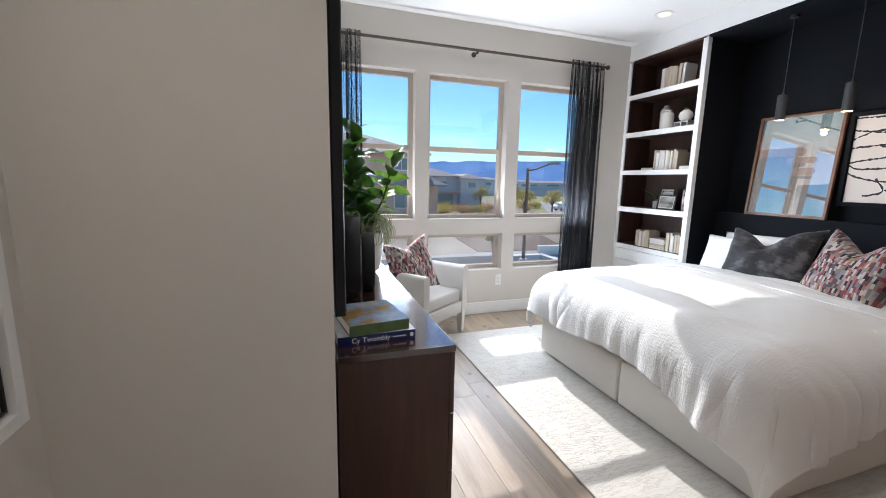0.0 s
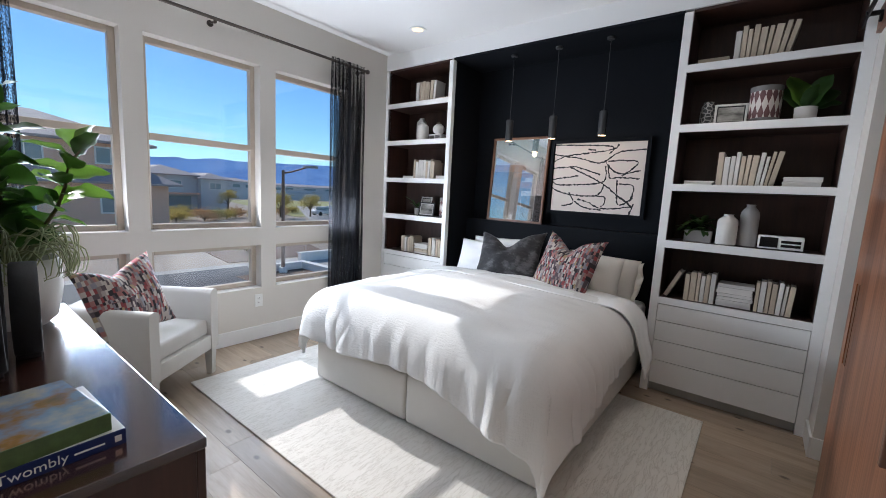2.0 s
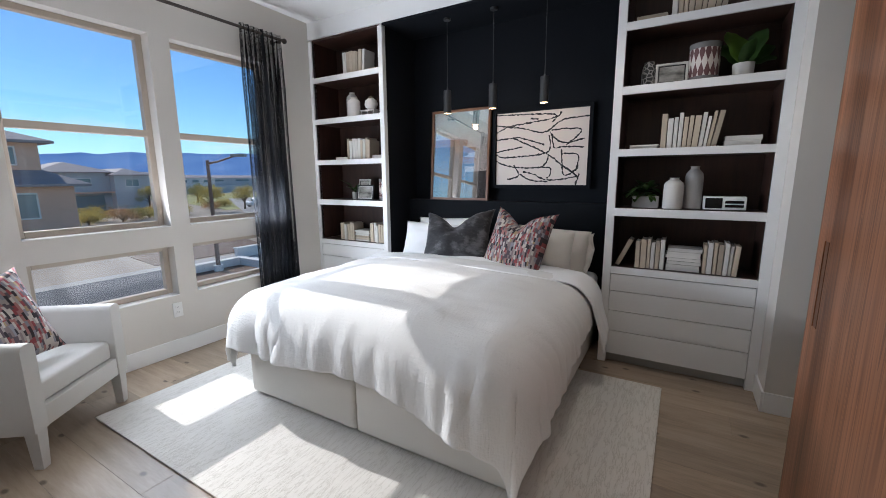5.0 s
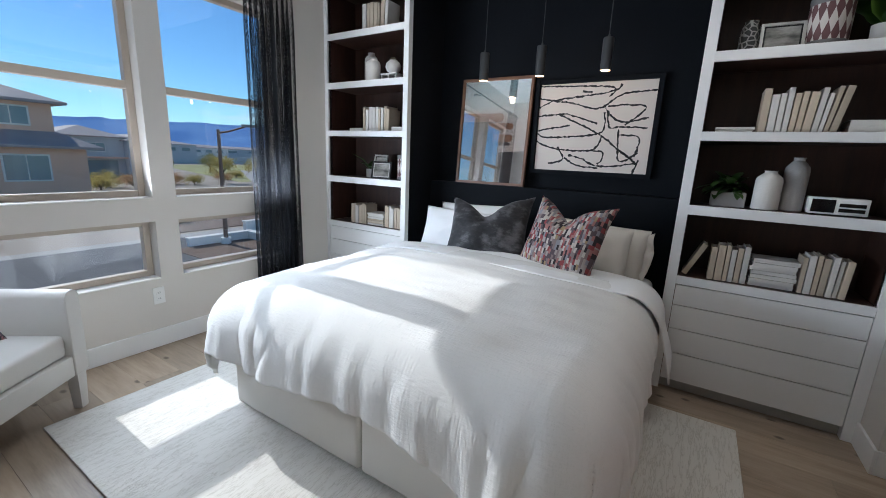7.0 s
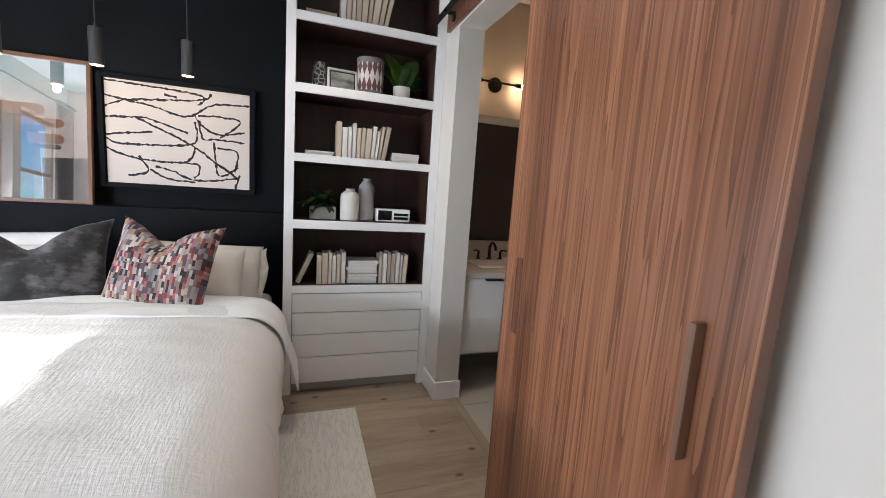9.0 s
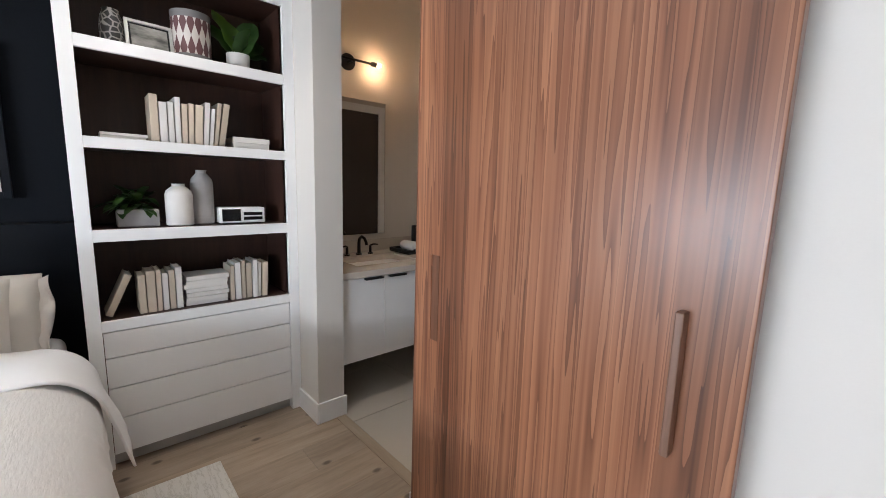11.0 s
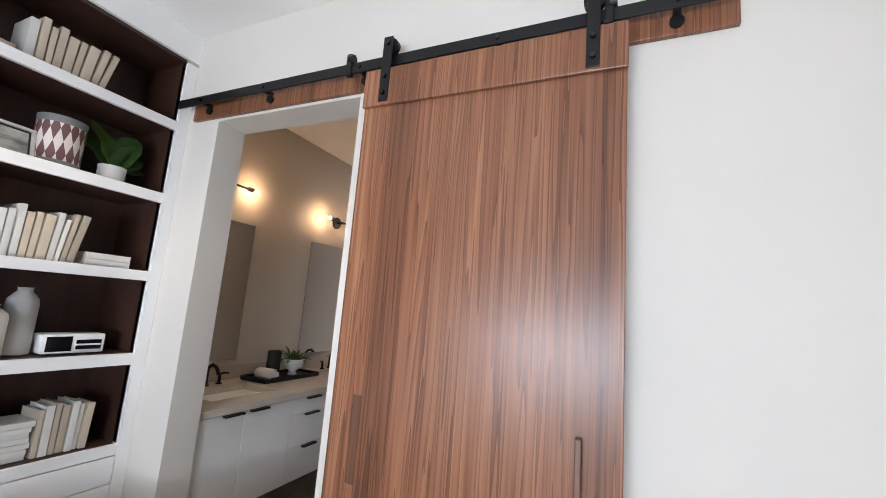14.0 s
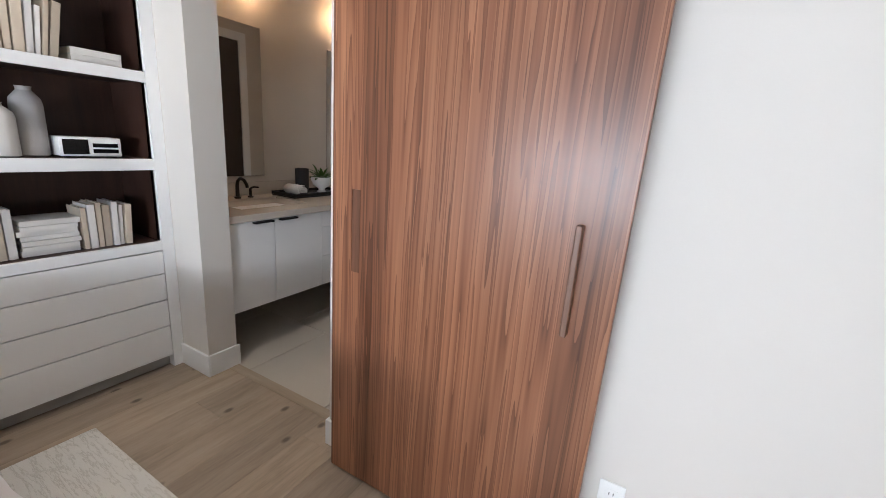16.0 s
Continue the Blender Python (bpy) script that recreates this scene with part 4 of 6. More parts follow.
chair = thing("armchair", "ivory upholstered armchair with a rounded back beside the window", "armchair", CH)


def u_shell(w, d, th, z0, z1, rc, n=10):
    """A U-shaped upholstered wall: two arms joined by a round-cornered back, open at -y."""
    bm = bmesh.new()
    path = [(-w / 2, 0.0)]
    for k in range(n + 1):
        a = math.pi - (math.pi / 2) * k / n
        path.append((-w / 2 + rc + rc * math.cos(a), d - rc + rc * math.sin(a)))
    for k in range(n + 1):
        a = math.pi / 2 - (math.pi / 2) * k / n
        path.append((w / 2 - rc + rc * math.cos(a), d - rc + rc * math.sin(a)))
    path.append((w / 2, 0.0))
    prof = [(-th / 2, z0), (-th / 2, z1 - 0.03), (-th / 2 + 0.012, z1 - 0.008), (-th / 2 + 0.03, z1), (th / 2 - 0.03, z1), (th / 2 - 0.012, z1 - 0.008), (th / 2, z1 - 0.03), (th / 2, z0)]
    secs = []
    for i, (x, y) in enumerate(path):
        a, b = path[max(0, i - 1)], path[min(len(path) - 1, i + 1)]
        dx, dy = b[0] - a[0], b[1] - a[1]
        L = math.hypot(dx, dy)
        nx, ny = -dy / L, dx / L
        secs.append([bm.verts.new((x + nx * o, y + ny * o, z)) for o, z in prof])
    for a, b in zip(secs, secs[1:]):
        for k in range(len(prof)):
            j = (k + 1) % len(prof)
            bm.faces.new((a[k], a[j], b[j], b[k]))
    bm.faces.new(secs[0])
    bm.faces.new(secs[-1][::-1])
    bmesh.ops.bevel(bm, geom=list(secs[0][0].link_edges) + list(secs[-1][0].link_edges), offset=0.004, segments=1, affect="EDGES")
    return bm


part("shell", u_shell(0.615, 0.57, 0.085, 0.20, 0.645, 0.20), M_CHAIR, chair, "ivory upholstered arms and back", True)
bm = bmesh.new()
box(bm, -0.264, 0.264, 0.025, 0.50, 0.31, 0.425, 0.022, 4)
part("seat_cushion", bm, M_CHAIR, chair, "", True)
bm = bmesh.new()
box(bm, -0.264, 0.264, 0.004, 0.50, 0.20, 0.309, 0.006, 2)
part("seat_frame", bm, M_CHAIR, chair, "", True)
for lx, ly in ((-0.305, 0.035), (0.305, 0.035), (-0.25, 0.50), (0.25, 0.50)):
    bm = bmesh.new()
    cyl(bm, 0.030, 0.0, 0.215, (lx, ly), 4, 0.042)
    bmesh.ops.rotate(bm, verts=bm.verts, cent=(lx, ly, 0), matrix=Matrix.Rotation(math.pi / 4, 3, "Z"))
    part("leg", bm, M_CHAIR, chair, "upholstered square leg")
pillow("patterned_pillow", "mosaic woven cushion propped in the armchair", 0.52, 0.50, 0.17, (1.0, 3.45, 0.675), 116, 20, M_MOSAIC, 0.08, 8, 6, group="cushion on the armchair")

# ---- curtains and rod ----
rod = thing("curtain_rod", "slim bronze curtain rod on wall brackets", "curtain rod")
RY, RZ = 3.845, 2.655
bm = bmesh.new()
cyl(bm, 0.0125, 0.24, 3.235, seg=16, m=Matrix.Translation((0, RY, RZ)) @ Matrix.Rotation(math.pi / 2, 4, "Y"))
part("rod", bm, M_BRONZE, rod, "", True)
for ex, s in ((0.24, -1), (3.235, 1)):
    bm = bmesh.new()
    bmesh.ops.create_uvsphere(bm, u_segments=16, v_segments=10, radius=0.024, matrix=Matrix.Translation((ex + s * 0.018, RY, RZ)))
    part("finial", bm, M_BRONZE, rod, "", True)
for bx in (0.36, 1.73, 3.19):
    bm = bmesh.new()
    cyl(bm, 0.007, RY, YW, seg=10, m=Matrix.Translation((bx, 0, RZ - 0.018)) @ Matrix.Rotation(-math.pi / 2, 4, "X"))
    cyl(bm, 0.024, YW - 0.008, YW, seg=18, m=Matrix.Translation((bx, 0, RZ - 0.018)) @ Matrix.Rotation(-math.pi / 2, 4, "X"))
    box(bm, bx - 0.008, bx + 0.008, RY - 0.018, RY + 0.018, RZ - 0.034, RZ - 0.012, 0.003)
    part("bracket", bm, M_BRONZE, rod, "", True)


def curtain(x0, x1, seed, label):
    folds = 9

    def fn(u, v):
        z = RZ + 0.035 - v * (RZ + 0.025)
        k = 0.35 + 0.65 * min(1, v * 6)
        spread = 1 - 0.05 * math.sin(math.pi * min(1, v * 1.0)) + 0.08 * v * (u - 0.5)
        x = x0 + (x1 - x0) * (0.5 + (u - 0.5) * spread)
        y = RY + 0.034 * k * math.sin(u * folds * 2 * math.pi + 0.6 * math.sin(v * 3 + seed)) + 0.012 * noise.noise(Vector((u * 9, v * 2, seed)))
        x += 0.012 * k * math.cos(u * folds * 2 * math.pi * 1.0 + seed)
        return (x, y, z)
    ob = part("curtain", sheet(bmesh.new(), fn, 200, 36), M_CURTAIN, None, "", "all")
    return tagged(ob, label, "curtain", "sheer curtains on the rod")


curtain(2.80, 3.215, 1.0, "sheer black curtain gathered beside the bookcase")
curtain(0.245, 0.635, 2.0, "sheer black curtain gathered behind the plant")

# ---- pendant lamps over the bed ----
M_PEND = plain("dark_grey_pendant", (0.06, 0.061, 0.063), 0.45, 0.1, 8, 90, 0.05, metal=0.3)
M_PENDGLOW = glow("warm_pendant_mouth", (1.0, 0.68, 0.38), 3.0)
for px, py, pz in ((3.80, 2.405, 1.962), (3.80, 1.965, 1.968), (3.80, 1.525, 1.975)):
    p = thing("pendant_lamp", "dark grey tubular pendant lamp on a thin stem", "pendant lamp", group="pendant lamps over the bed")
    at = Matrix.Translation((px, py, pz))
    bm = lathe(bmesh.new(), [(0.030, 0.0), (0.0335, 0.0), (0.0335, 0.19), (0.030, 0.196), (0.006, 0.198), (0.006, 0.215)], 28, at)
    part("tube_shade", bm, M_PEND, p, "", True)
    part("diffuser", cyl(bmesh.new(), 0.030, -0.002, 0.0, seg=24, m=at), M_PENDGLOW, p, "lit warm opening", True)
    part("stem", cyl(bmesh.new(), 0.0032, 0.21, TOPZ - pz - 0.018, seg=8, m=at), M_PEND, p, "", True)
    part("ceiling_cap", cyl(bmesh.new(), 0.03, TOPZ - pz - 0.018, TOPZ - pz, seg=20, m=at), M_PEND, p, "", True)
    point_lamp("pendant_bulb", (px, py, pz - 0.03), 0.5, (1.0, 0.72, 0.45), 0.02)

# ---- pictures ----
M_FRAMEWOOD = wood("brown_frame_wood", [(0.3, (0.11, 0.05, 0.025)), (0.7, (0.24, 0.12, 0.07))], (9, 9, 2), 0.4)
M_PAPER = plain("warm_white_paper", (0.72, 0.645, 0.59), 0.85, 0.05, 3, 120, 0.1)
M_INK = plain("black_ink", (0.008, 0.008, 0.009), 0.5, 0.2, 30, 120, 0.05)


def sky_print():
    """A printed evening sky, teal above and pale rose below, with soft clouds."""
    m, t, b = nodes_of("printed_sky")
    sep = t.nodes.new("ShaderNodeSeparateXYZ")
    t.links.new(coords(t, (1, 1, 1)), sep.inputs[0])
    cloud = noise_tex(t, coords(t, (1, 3, 9)), 1.0, 5)
    add = t.nodes.new("ShaderNodeMath")
    add.operation = "MULTIPLY_ADD"
    add.inputs[1].default_value = 0.30
    t.links.new(cloud, add.inputs[0])
    t.links.new(sep.outputs["Z"], add.inputs[2])
    t.links.new(ramp(t, add.outputs[0], [(0.40, (0.84, 0.72, 0.66)), (0.70, (0.84, 0.80, 0.76)), (0.86, (0.60, 0.74, 0.76)), (1.0, (0.36, 0.56, 0.62))]).outputs[0], b.inputs["Base Color"])
    b.inputs["Roughness"].default_value = 0.6
    return m


def picture_glass():
    m, t, b = nodes_of("picture_glass")
    b.inputs["Base Color"].default_value = (1, 1, 1, 1)
    b.inputs["Roughness"].default_value = 0.01
    t.nodes.remove(b)
    tr, gl, mx = t.nodes.new("ShaderNodeBsdfTransparent"), t.nodes.new("ShaderNodeBsdfGlossy"), t.nodes.new("ShaderNodeMixShader")
    gl.inputs["Roughness"].default_value = 0.0
    mx.inputs[0].default_value = 0.42
    t.links.new(tr.outputs[0], mx.inputs[1])
    t.links.new(gl.outputs[0], mx.inputs[2])
    t.links.new(mx.outputs[0], t.nodes["Material Output"].inputs[0])
    return m


M_PGLASS = picture_glass()


def frame_bm(w, h, f, d):
    """A rectangular moulding in the y-z plane, front at -x."""
    bm = bmesh.new()
    for a, b, c, e in ((-w / 2, -w / 2 + f, 0, h), (w / 2 - f, w / 2, 0, h), (-w / 2 + f, w / 2 - f, 0, f), (-w / 2 + f, w / 2 - f, h - f, h)):
        box(bm, -d / 2, d / 2, a, b, c, e, 0.0015)
    return bm


pic = thing("framed_picture", "tall brown-framed print leaning on the ledge", "picture", Matrix.Translation((4.045, 2.425, 1.1735)) @ Matrix.Rotation(math.radians(3.8), 4, "Y"), "pictures over the bed")
part("frame", frame_bm(0.635, 0.865, 0.022, 0.03), M_FRAMEWOOD, pic, "thin brown wooden frame")
slab("print", (0.004, 0.010, -0.297, 0.297, 0.02, 0.845), sky_print(), pic, "pale sky print")
M_TOWER = plain("printed_tower", (0.42, 0.21, 0.12), 0.6, 0.2, 12, 60, 0.0)
M_TOWERD = plain("printed_tower_shade", (0.085, 0.065, 0.058), 0.6, 0.25, 12, 60, 0.0)
M_TOWERM = plain("printed_tower_side", (0.17, 0.12, 0.10), 0.6, 0.2, 10, 60, 0.0)


def printed_shape(pts, material, depth, label):
    """A flat printed area of the picture: points (y, z) in the plane of the paper."""
    bm = bmesh.new()
    front = [bm.verts.new((depth, y, z)) for y, z in pts]
    back = [bm.verts.new((depth + 0.0008, y, z)) for y, z in pts]
    bm.faces.new(front)
    bm.faces.new(back[::-1])
    for k in range(len(pts)):
        j = (k + 1) % len(pts)
        bm.faces.new((front[k], back[k], back[j], front[j]))
    part("printed_tower", bm, material, pic, label)


def round_end(y0, y1, z0, z1, n=8):
    """A slab whose end towards y1 is rounded."""
    r = (z1 - z0) / 2
    return [(y0, z1)] + [(y1 + r - r * math.sin(math.pi * k / n), (z0 + z1) / 2 + r * math.cos(math.pi * k / n)) for k in range(n + 1)] + [(y0, z0)]


printed_shape([(0.297, 0.53), (0.02, 0.53), (-0.05, 0.50), (-0.065, 0.02), (0.297, 0.02)], M_TOWERD, 0.0030, "printed dark tower front")
printed_shape([(0.02, 0.53), (-0.05, 0.50), (-0.065, 0.02), (-0.03, 0.02)], M_TOWERM, 0.0020, "printed tower side")
printed_shape([(-0.066, 0.27), (-0.297, 0.285), (-0.297, 0.02), (-0.066, 0.02)], M_TOWERD, 0.0030, "printed dark far block")
for y0, y1, z0, z1, mt in ((0.297, -0.085, 0.515, 0.585, M_TOWER), (0.05, -0.175, 0.455, 0.505, M_TOWER), (0.06, -0.09, 0.425, 0.46, M_TOWERM), (0.0, -0.175, 0.355, 0.415, M_TOWER), (-0.03, -0.16, 0.325, 0.352, M_TOWERD)):
    printed_shape(round_end(y0, y1, z0, z1), mt, 0.0010, "printed rounded balcony")
g = slab("glazing", (-0.006, -0.004, -0.297, 0.297, 0.021, 0.844), M_PGLASS, pic, "reflecting picture glass")
g.visible_shadow = False

abst = thing("framed_picture", "abstract black brush lines on white in a black frame", "picture", Matrix.Translation((4.107, 1.64, 1.292)), "pictures over the bed")
part("frame", frame_bm(0.89, 0.70, 0.028, 0.042), M_NAVY, abst, "matte black box frame")
slab("paper", (-0.004, 0.0, -0.41, 0.41, 0.03, 0.67), M_PAPER, abst, "warm white paper")
upper_strokes = [[(-0.41, 0.01), (-0.14, 0.02), (0.10, 0.03), (0.14, 0.05), (0.13, 0.08), (0.10, 0.10)], [(-0.41, 0.10), (-0.31, 0.12), (-0.17, 0.10), (0.15, 0.07), (0.18, 0.02)], [(-0.31, 0.12), (-0.14, 0.14), (0.00, 0.19), (0.08, 0.17), (0.15, 0.11), (0.21, 0.08), (0.41, 0.07)], [(-0.41, 0.17), (-0.36, 0.14), (-0.31, 0.12)], [(-0.41, 0.23), (-0.25, 0.22), (-0.20, 0.21), (0.04, 0.29)], [(-0.09, 0.06), (-0.02, 0.07)]]
middle_strokes = [[(-0.25, 0.22), (-0.09, 0.29), (0.08, 0.37), (0.20, 0.47), (0.33, 0.56)], [(-0.41, 0.34), (-0.29, 0.32), (-0.16, 0.30)], [(-0.41, 0.36), (-0.37, 0.39), (-0.24, 0.39), (0.07, 0.37), (0.10, 0.31), (0.08, 0.21)], [(0.08, 0.17), (0.12, 0.23), (0.21, 0.29), (0.38, 0.25)], [(0.10, 0.17), (0.25, 0.16), (0.37, 0.17), (0.32, 0.23), (0.23, 0.30)], [(0.11, 0.22), (0.12, 0.33), (0.19, 0.31), (0.38, 0.32)], [(0.08, 0.37), (0.07, 0.44), (0.01, 0.49)]]
lower_strokes = [[(0.19, 0.33), (0.20, 0.43), (0.21, 0.56), (0.26, 0.55), (0.34, 0.49)], [(0.21, 0.37), (0.34, 0.37), (0.34, 0.43), (0.32, 0.52)], [(-0.41, 0.42), (-0.34, 0.46), (-0.17, 0.49), (0.08, 0.48), (0.11, 0.50), (0.10, 0.56), (0.07, 0.58)], [(-0.24, 0.46), (-0.18, 0.54), (-0.20, 0.57), (-0.30, 0.59)], [(-0.15, 0.52), (-0.04, 0.54), (0.03, 0.59), (0.15, 0.60), (0.34, 0.56)], [(-0.18, 0.54), (-0.09, 0.60), (0.08, 0.61)], [(0.24, 0.49), (0.33, 0.56)], [(0.35, 0.54), (0.32, 0.64)]]
strokes = upper_strokes + middle_strokes + lower_strokes
rng = random.Random(3)
for k, s in enumerate(strokes):
    bm = bmesh.new()
    for _ in range(2):  # round the bends of the stroke
        s = [s[0]] + [(p[0] + (q[0] - p[0]) * f, p[1] + (q[1] - p[1]) * f) for p, q in zip(s, s[1:]) for f in (0.25, 0.75)] + [s[-1]]
    path = []
    for (a, b), (c, d) in zip(s, s[1:]):
        n = max(1, round(math.hypot(c - a, d - b) / 0.010))
        path += [(a + (c - a) * i / n, b + (d - b) * i / n) for i in range(n)]
    path.append(s[-1])
    rows = []
    for i, (y, z) in enumerate(path):
        p, q = path[max(0, i - 1)], path[min(len(path) - 1, i + 1)]
        L = math.hypot(q[0] - p[0], q[1] - p[1])
        nx, nz = -(q[1] - p[1]) / L, (q[0] - p[0]) / L
        j = 0.006 * noise.noise(Vector((y * 40, z * 40, k)))
        wd = 0.0058 * (1 + 1.2 * noise.noise(Vector((y * 60, z * 60, k + 9))))
        rows.append([bm.verts.new((-0.0048, -(y + nx * (j + f * wd)), 0.68 - (z + nz * (j + f * wd)) - 0.012)) for f in (-1, 1)])
    for p, q in zip(rows, rows[1:]):
        bm.faces.new((p[0], p[1], q[1], q[0]))
    part("brush_stroke", bm, M_INK, abst, "black ink line")

epic = thing("framed_picture", "white-framed picture on the entry wall", "picture", Matrix.Translation((-0.472, 0.722, 0.893)) @ Matrix.Rotation(math.pi, 4, "Z"), "pictures in the entry")
part("frame", frame_bm(0.70, 1.0, 0.03, 0.034), M_TRIM, epic, "plain white frame")
slab("mat_board", (0.002, 0.008, -0.33, 0.33, 0.028, 0.972), M_PAPER, epic)
part("inner_frame", frame_bm(0.62, 0.92, 0.006, 0.012), M_BLACK, epic, "thin black inner line", m=Matrix.Translation((0, 0, 0.04)))


# ---- downlights and outlets ----
def downlight(x, y, z=None, watts=14):
    z = H if z is None else z
    d = thing("downlight", "recessed ceiling downlight with a white trim ring", "ceiling light", group="downlights")
    at = Matrix.Translation((x, y, z))
    bm = lathe(bmesh.new(), [(0.050, -0.004), (0.052, -0.007), (0.078, -0.006), (0.082, -0.001), (0.05, -0.001)], 36, at)
    part("trim_ring", bm, M_TRIM, d, "", True)
    part("lens", cyl(bmesh.new(), 0.049, -0.005, -0.0015, seg=30, m=at), M_CANGLOW, d, "lit warm lens", True)
    s = bpy.data.lights.new("downlight_beam", "SPOT")
    s.energy, s.color, s.spot_size, s.spot_blend, s.shadow_soft_size = watts, (1.0, 0.89, 0.75), math.radians(100), 0.6, 0.05
    so_ = new("downlight_beam", s)
    so_.location = (x, y, z - 0.012)


downlight(3.23, 3.13)
# the next two are assumed, out of view, and brighten the room
downlight(1.2, 2.0, None, 16)
downlight(3.0, 0.75, None, 28)
# unseen lamps, added to brighten the entry walls
downlight(-0.15, 0.3, None, 26)
downlight(-0.1, -1.4, None, 26)


def outlet(name_at, along):
    o = thing("wall_outlet", "white double wall outlet", "outlet", Matrix.Translation(name_at) @ Matrix.Rotation(math.radians(along), 4, "Z"), "wall outlets")
    bm = bmesh.new()
    box(bm, -0.036, 0.036, -0.006, 0.0, -0.058, 0.058, 0.002)
    part("plate", bm, M_PLASTIC, o)
    for dz in (-0.021, 0.021):
        f = slab("socket", (-0.017, 0.017, -0.0075, -0.005, dz - 0.015, dz + 0.015), M_PLASTIC, o, "", 0.001)
        for dx in (-0.006, 0.006):
            slab("slot", (dx - 0.0012, dx + 0.0012, -0.0079, -0.0074, dz - 0.004, dz + 0.006), M_BLACK, f)


outlet((2.10, YW, 0.365), 0)
outlet((1.31, 0.0, 0.36), 180)

# ---- books and ornaments on the shelves ----
M_BOOK = plain("cream_book_cloth", (0.60, 0.51, 0.395), 0.85, 0.06, 14, 160, 0.15, spread=0.30)
M_BOOKW = plain("white_book_cloth", (0.72, 0.70, 0.66), 0.85, 0.04, 14, 160, 0.12, spread=0.18)
rng = random.Random(21)
BK = "cream books on the shelves"


def book(at, w, h, d, mat_, tilt=0.0, flat=False):
    """Upright: w across the shelf, h tall, d deep, pages to the front. Flat: lies on its side."""
    m = Matrix.Translation(at) @ Matrix.Rotation(tilt, 4, "X")
    b = thing("book", "cream cloth-bound book lying flat on a shelf" if flat else "cream cloth-bound book standing on a shelf", "book", m, BK)
    c = 0.0022
    if flat:
        bm = bmesh.new()
        box(bm, 0, d, -w / 2, w / 2, 0, c)
        box(bm, 0, d, -w / 2, w / 2, h - c, h)
        box(bm, 0, c, -w / 2, w / 2, c, h - c)
        part("cover", bm, mat_, b)
        slab("page_block", (c, d - 0.004, -w / 2 + 0.003, w / 2 - 0.003, c, h - c), M_PAGES, b)
    else:
        bm = bmesh.new()
        box(bm, 0, d, -w / 2, -w / 2 + c, 0, h)
        box(bm, 0, d, w / 2 - c, w / 2, 0, h)
        box(bm, -0.0015, c, -w / 2 + c, w / 2 - c, 0, h)
        part("cover", bm, mat_, b)
        slab("page_block", (c, d - 0.004, -w / 2 + c, w / 2 - c, 0.004, h - 0.004), M_PAGES, b)
    return b


def book_row(y_from, y_to, n, z, h, lean=0.0, x=None, mat_=None):
    """n upright books from y_from down to y_to."""
    ws = [rng.uniform(0.7, 1.3) for _ in range(n)]
    s = (y_from - y_to) / sum(ws)
    y = y_from
    for k, w in enumerate(ws):
        w *= s
        tilt = 0.0
        if lean:
            tilt = lean * (k / max(1, n - 1)) ** 2
        hh = h * rng.uniform(0.88, 1.04)
        book(((x or FX + 0.055) + rng.uniform(0, 0.012), y - w / 2, z + 0.0005 + abs(math.sin(tilt)) * w / 2), w - 0.0045, hh, 0.15, mat_ or rng.choice((M_BOOK, M_BOOK, M_BOOKW)), tilt)
        y -= w


def book_stack(y0, y1, n, z, h, mat_=None, x=None):
    t = h / n
    zz = z + 0.0005
    for k in range(n):
        th = t * rng.uniform(0.85, 1.12)
        dy = rng.uniform(-0.008, 0.008)
        book(((x or FX + 0.055) + rng.uniform(0, 0.02), (y0 + y1) / 2 + dy, zz), abs(y0 - y1) - rng.uniform(0, 0.02), th - 0.002, 0.16, mat_ or rng.choice((M_BOOK, M_BOOKW)), 0, True)
        zz += th


S1, S2, S3, S4, S5 = 2.40, 1.995, 1.58, 1.17, BASEZ
# bookcase by the bathroom opening
book_stack(0.876, 0.685, 2, S1, 0.05, M_BOOK)
book_row(0.674, 0.38, 9, S1, 0.215, 0.20)
book_stack(0.33, 0.17, 1, S1, 0.022, M_BOOK)
book_stack(0.868, 0.685, 2, S3, 0.032, M_BOOKW)
book_row(0.677, 0.355, 11, S3, 0.215, 0.16)
book_stack(0.325, 0.12, 2, S3, 0.068, M_BOOKW)
book((FX + 0.06, 0.895, S5 + 0.010), 0.028, 0.21, 0.15, M_BOOK, 0.42)
book_row(0.778, 0.588, 6, S5, 0.212)
book_stack(0.582, 0.372, 7, S5, 0.165, M_BOOKW)
book_row(0.363, 0.166, 7, S5, 0.215, 0.05)
# bookcase by the windows
book_stack(3.735, 3.545, 1, S1, 0.022, M_BOOK)
book_row(3.53, 3.26, 7, S1, 0.215, 0.06)
book_stack(3.235, 3.045, 1, S1, 0.026, M_BOOK)
book_stack(3.69, 3.525, 1, S3, 0.03, M_BOOKW)
book_row(3.52, 3.225, 9, S3, 0.20, 0.05)
book_stack(3.205, 3.045, 1, S3, 0.036, M_BOOKW)
book_row(3.675, 3.475, 6, S5, 0.185)
book_stack(3.47, 3.275, 6, S5, 0.125)
book_row(3.265, 3.06, 7, S5, 0.19)

M_STONEWHITE = plain("rough_white_stoneware", (0.62, 0.60, 0.57), 0.75, 0.07, 9, 110, 0.25)
M_STONEGREY = plain("rough_grey_stoneware", (0.40, 0.385, 0.37), 0.8, 0.1, 9, 110, 0.3)


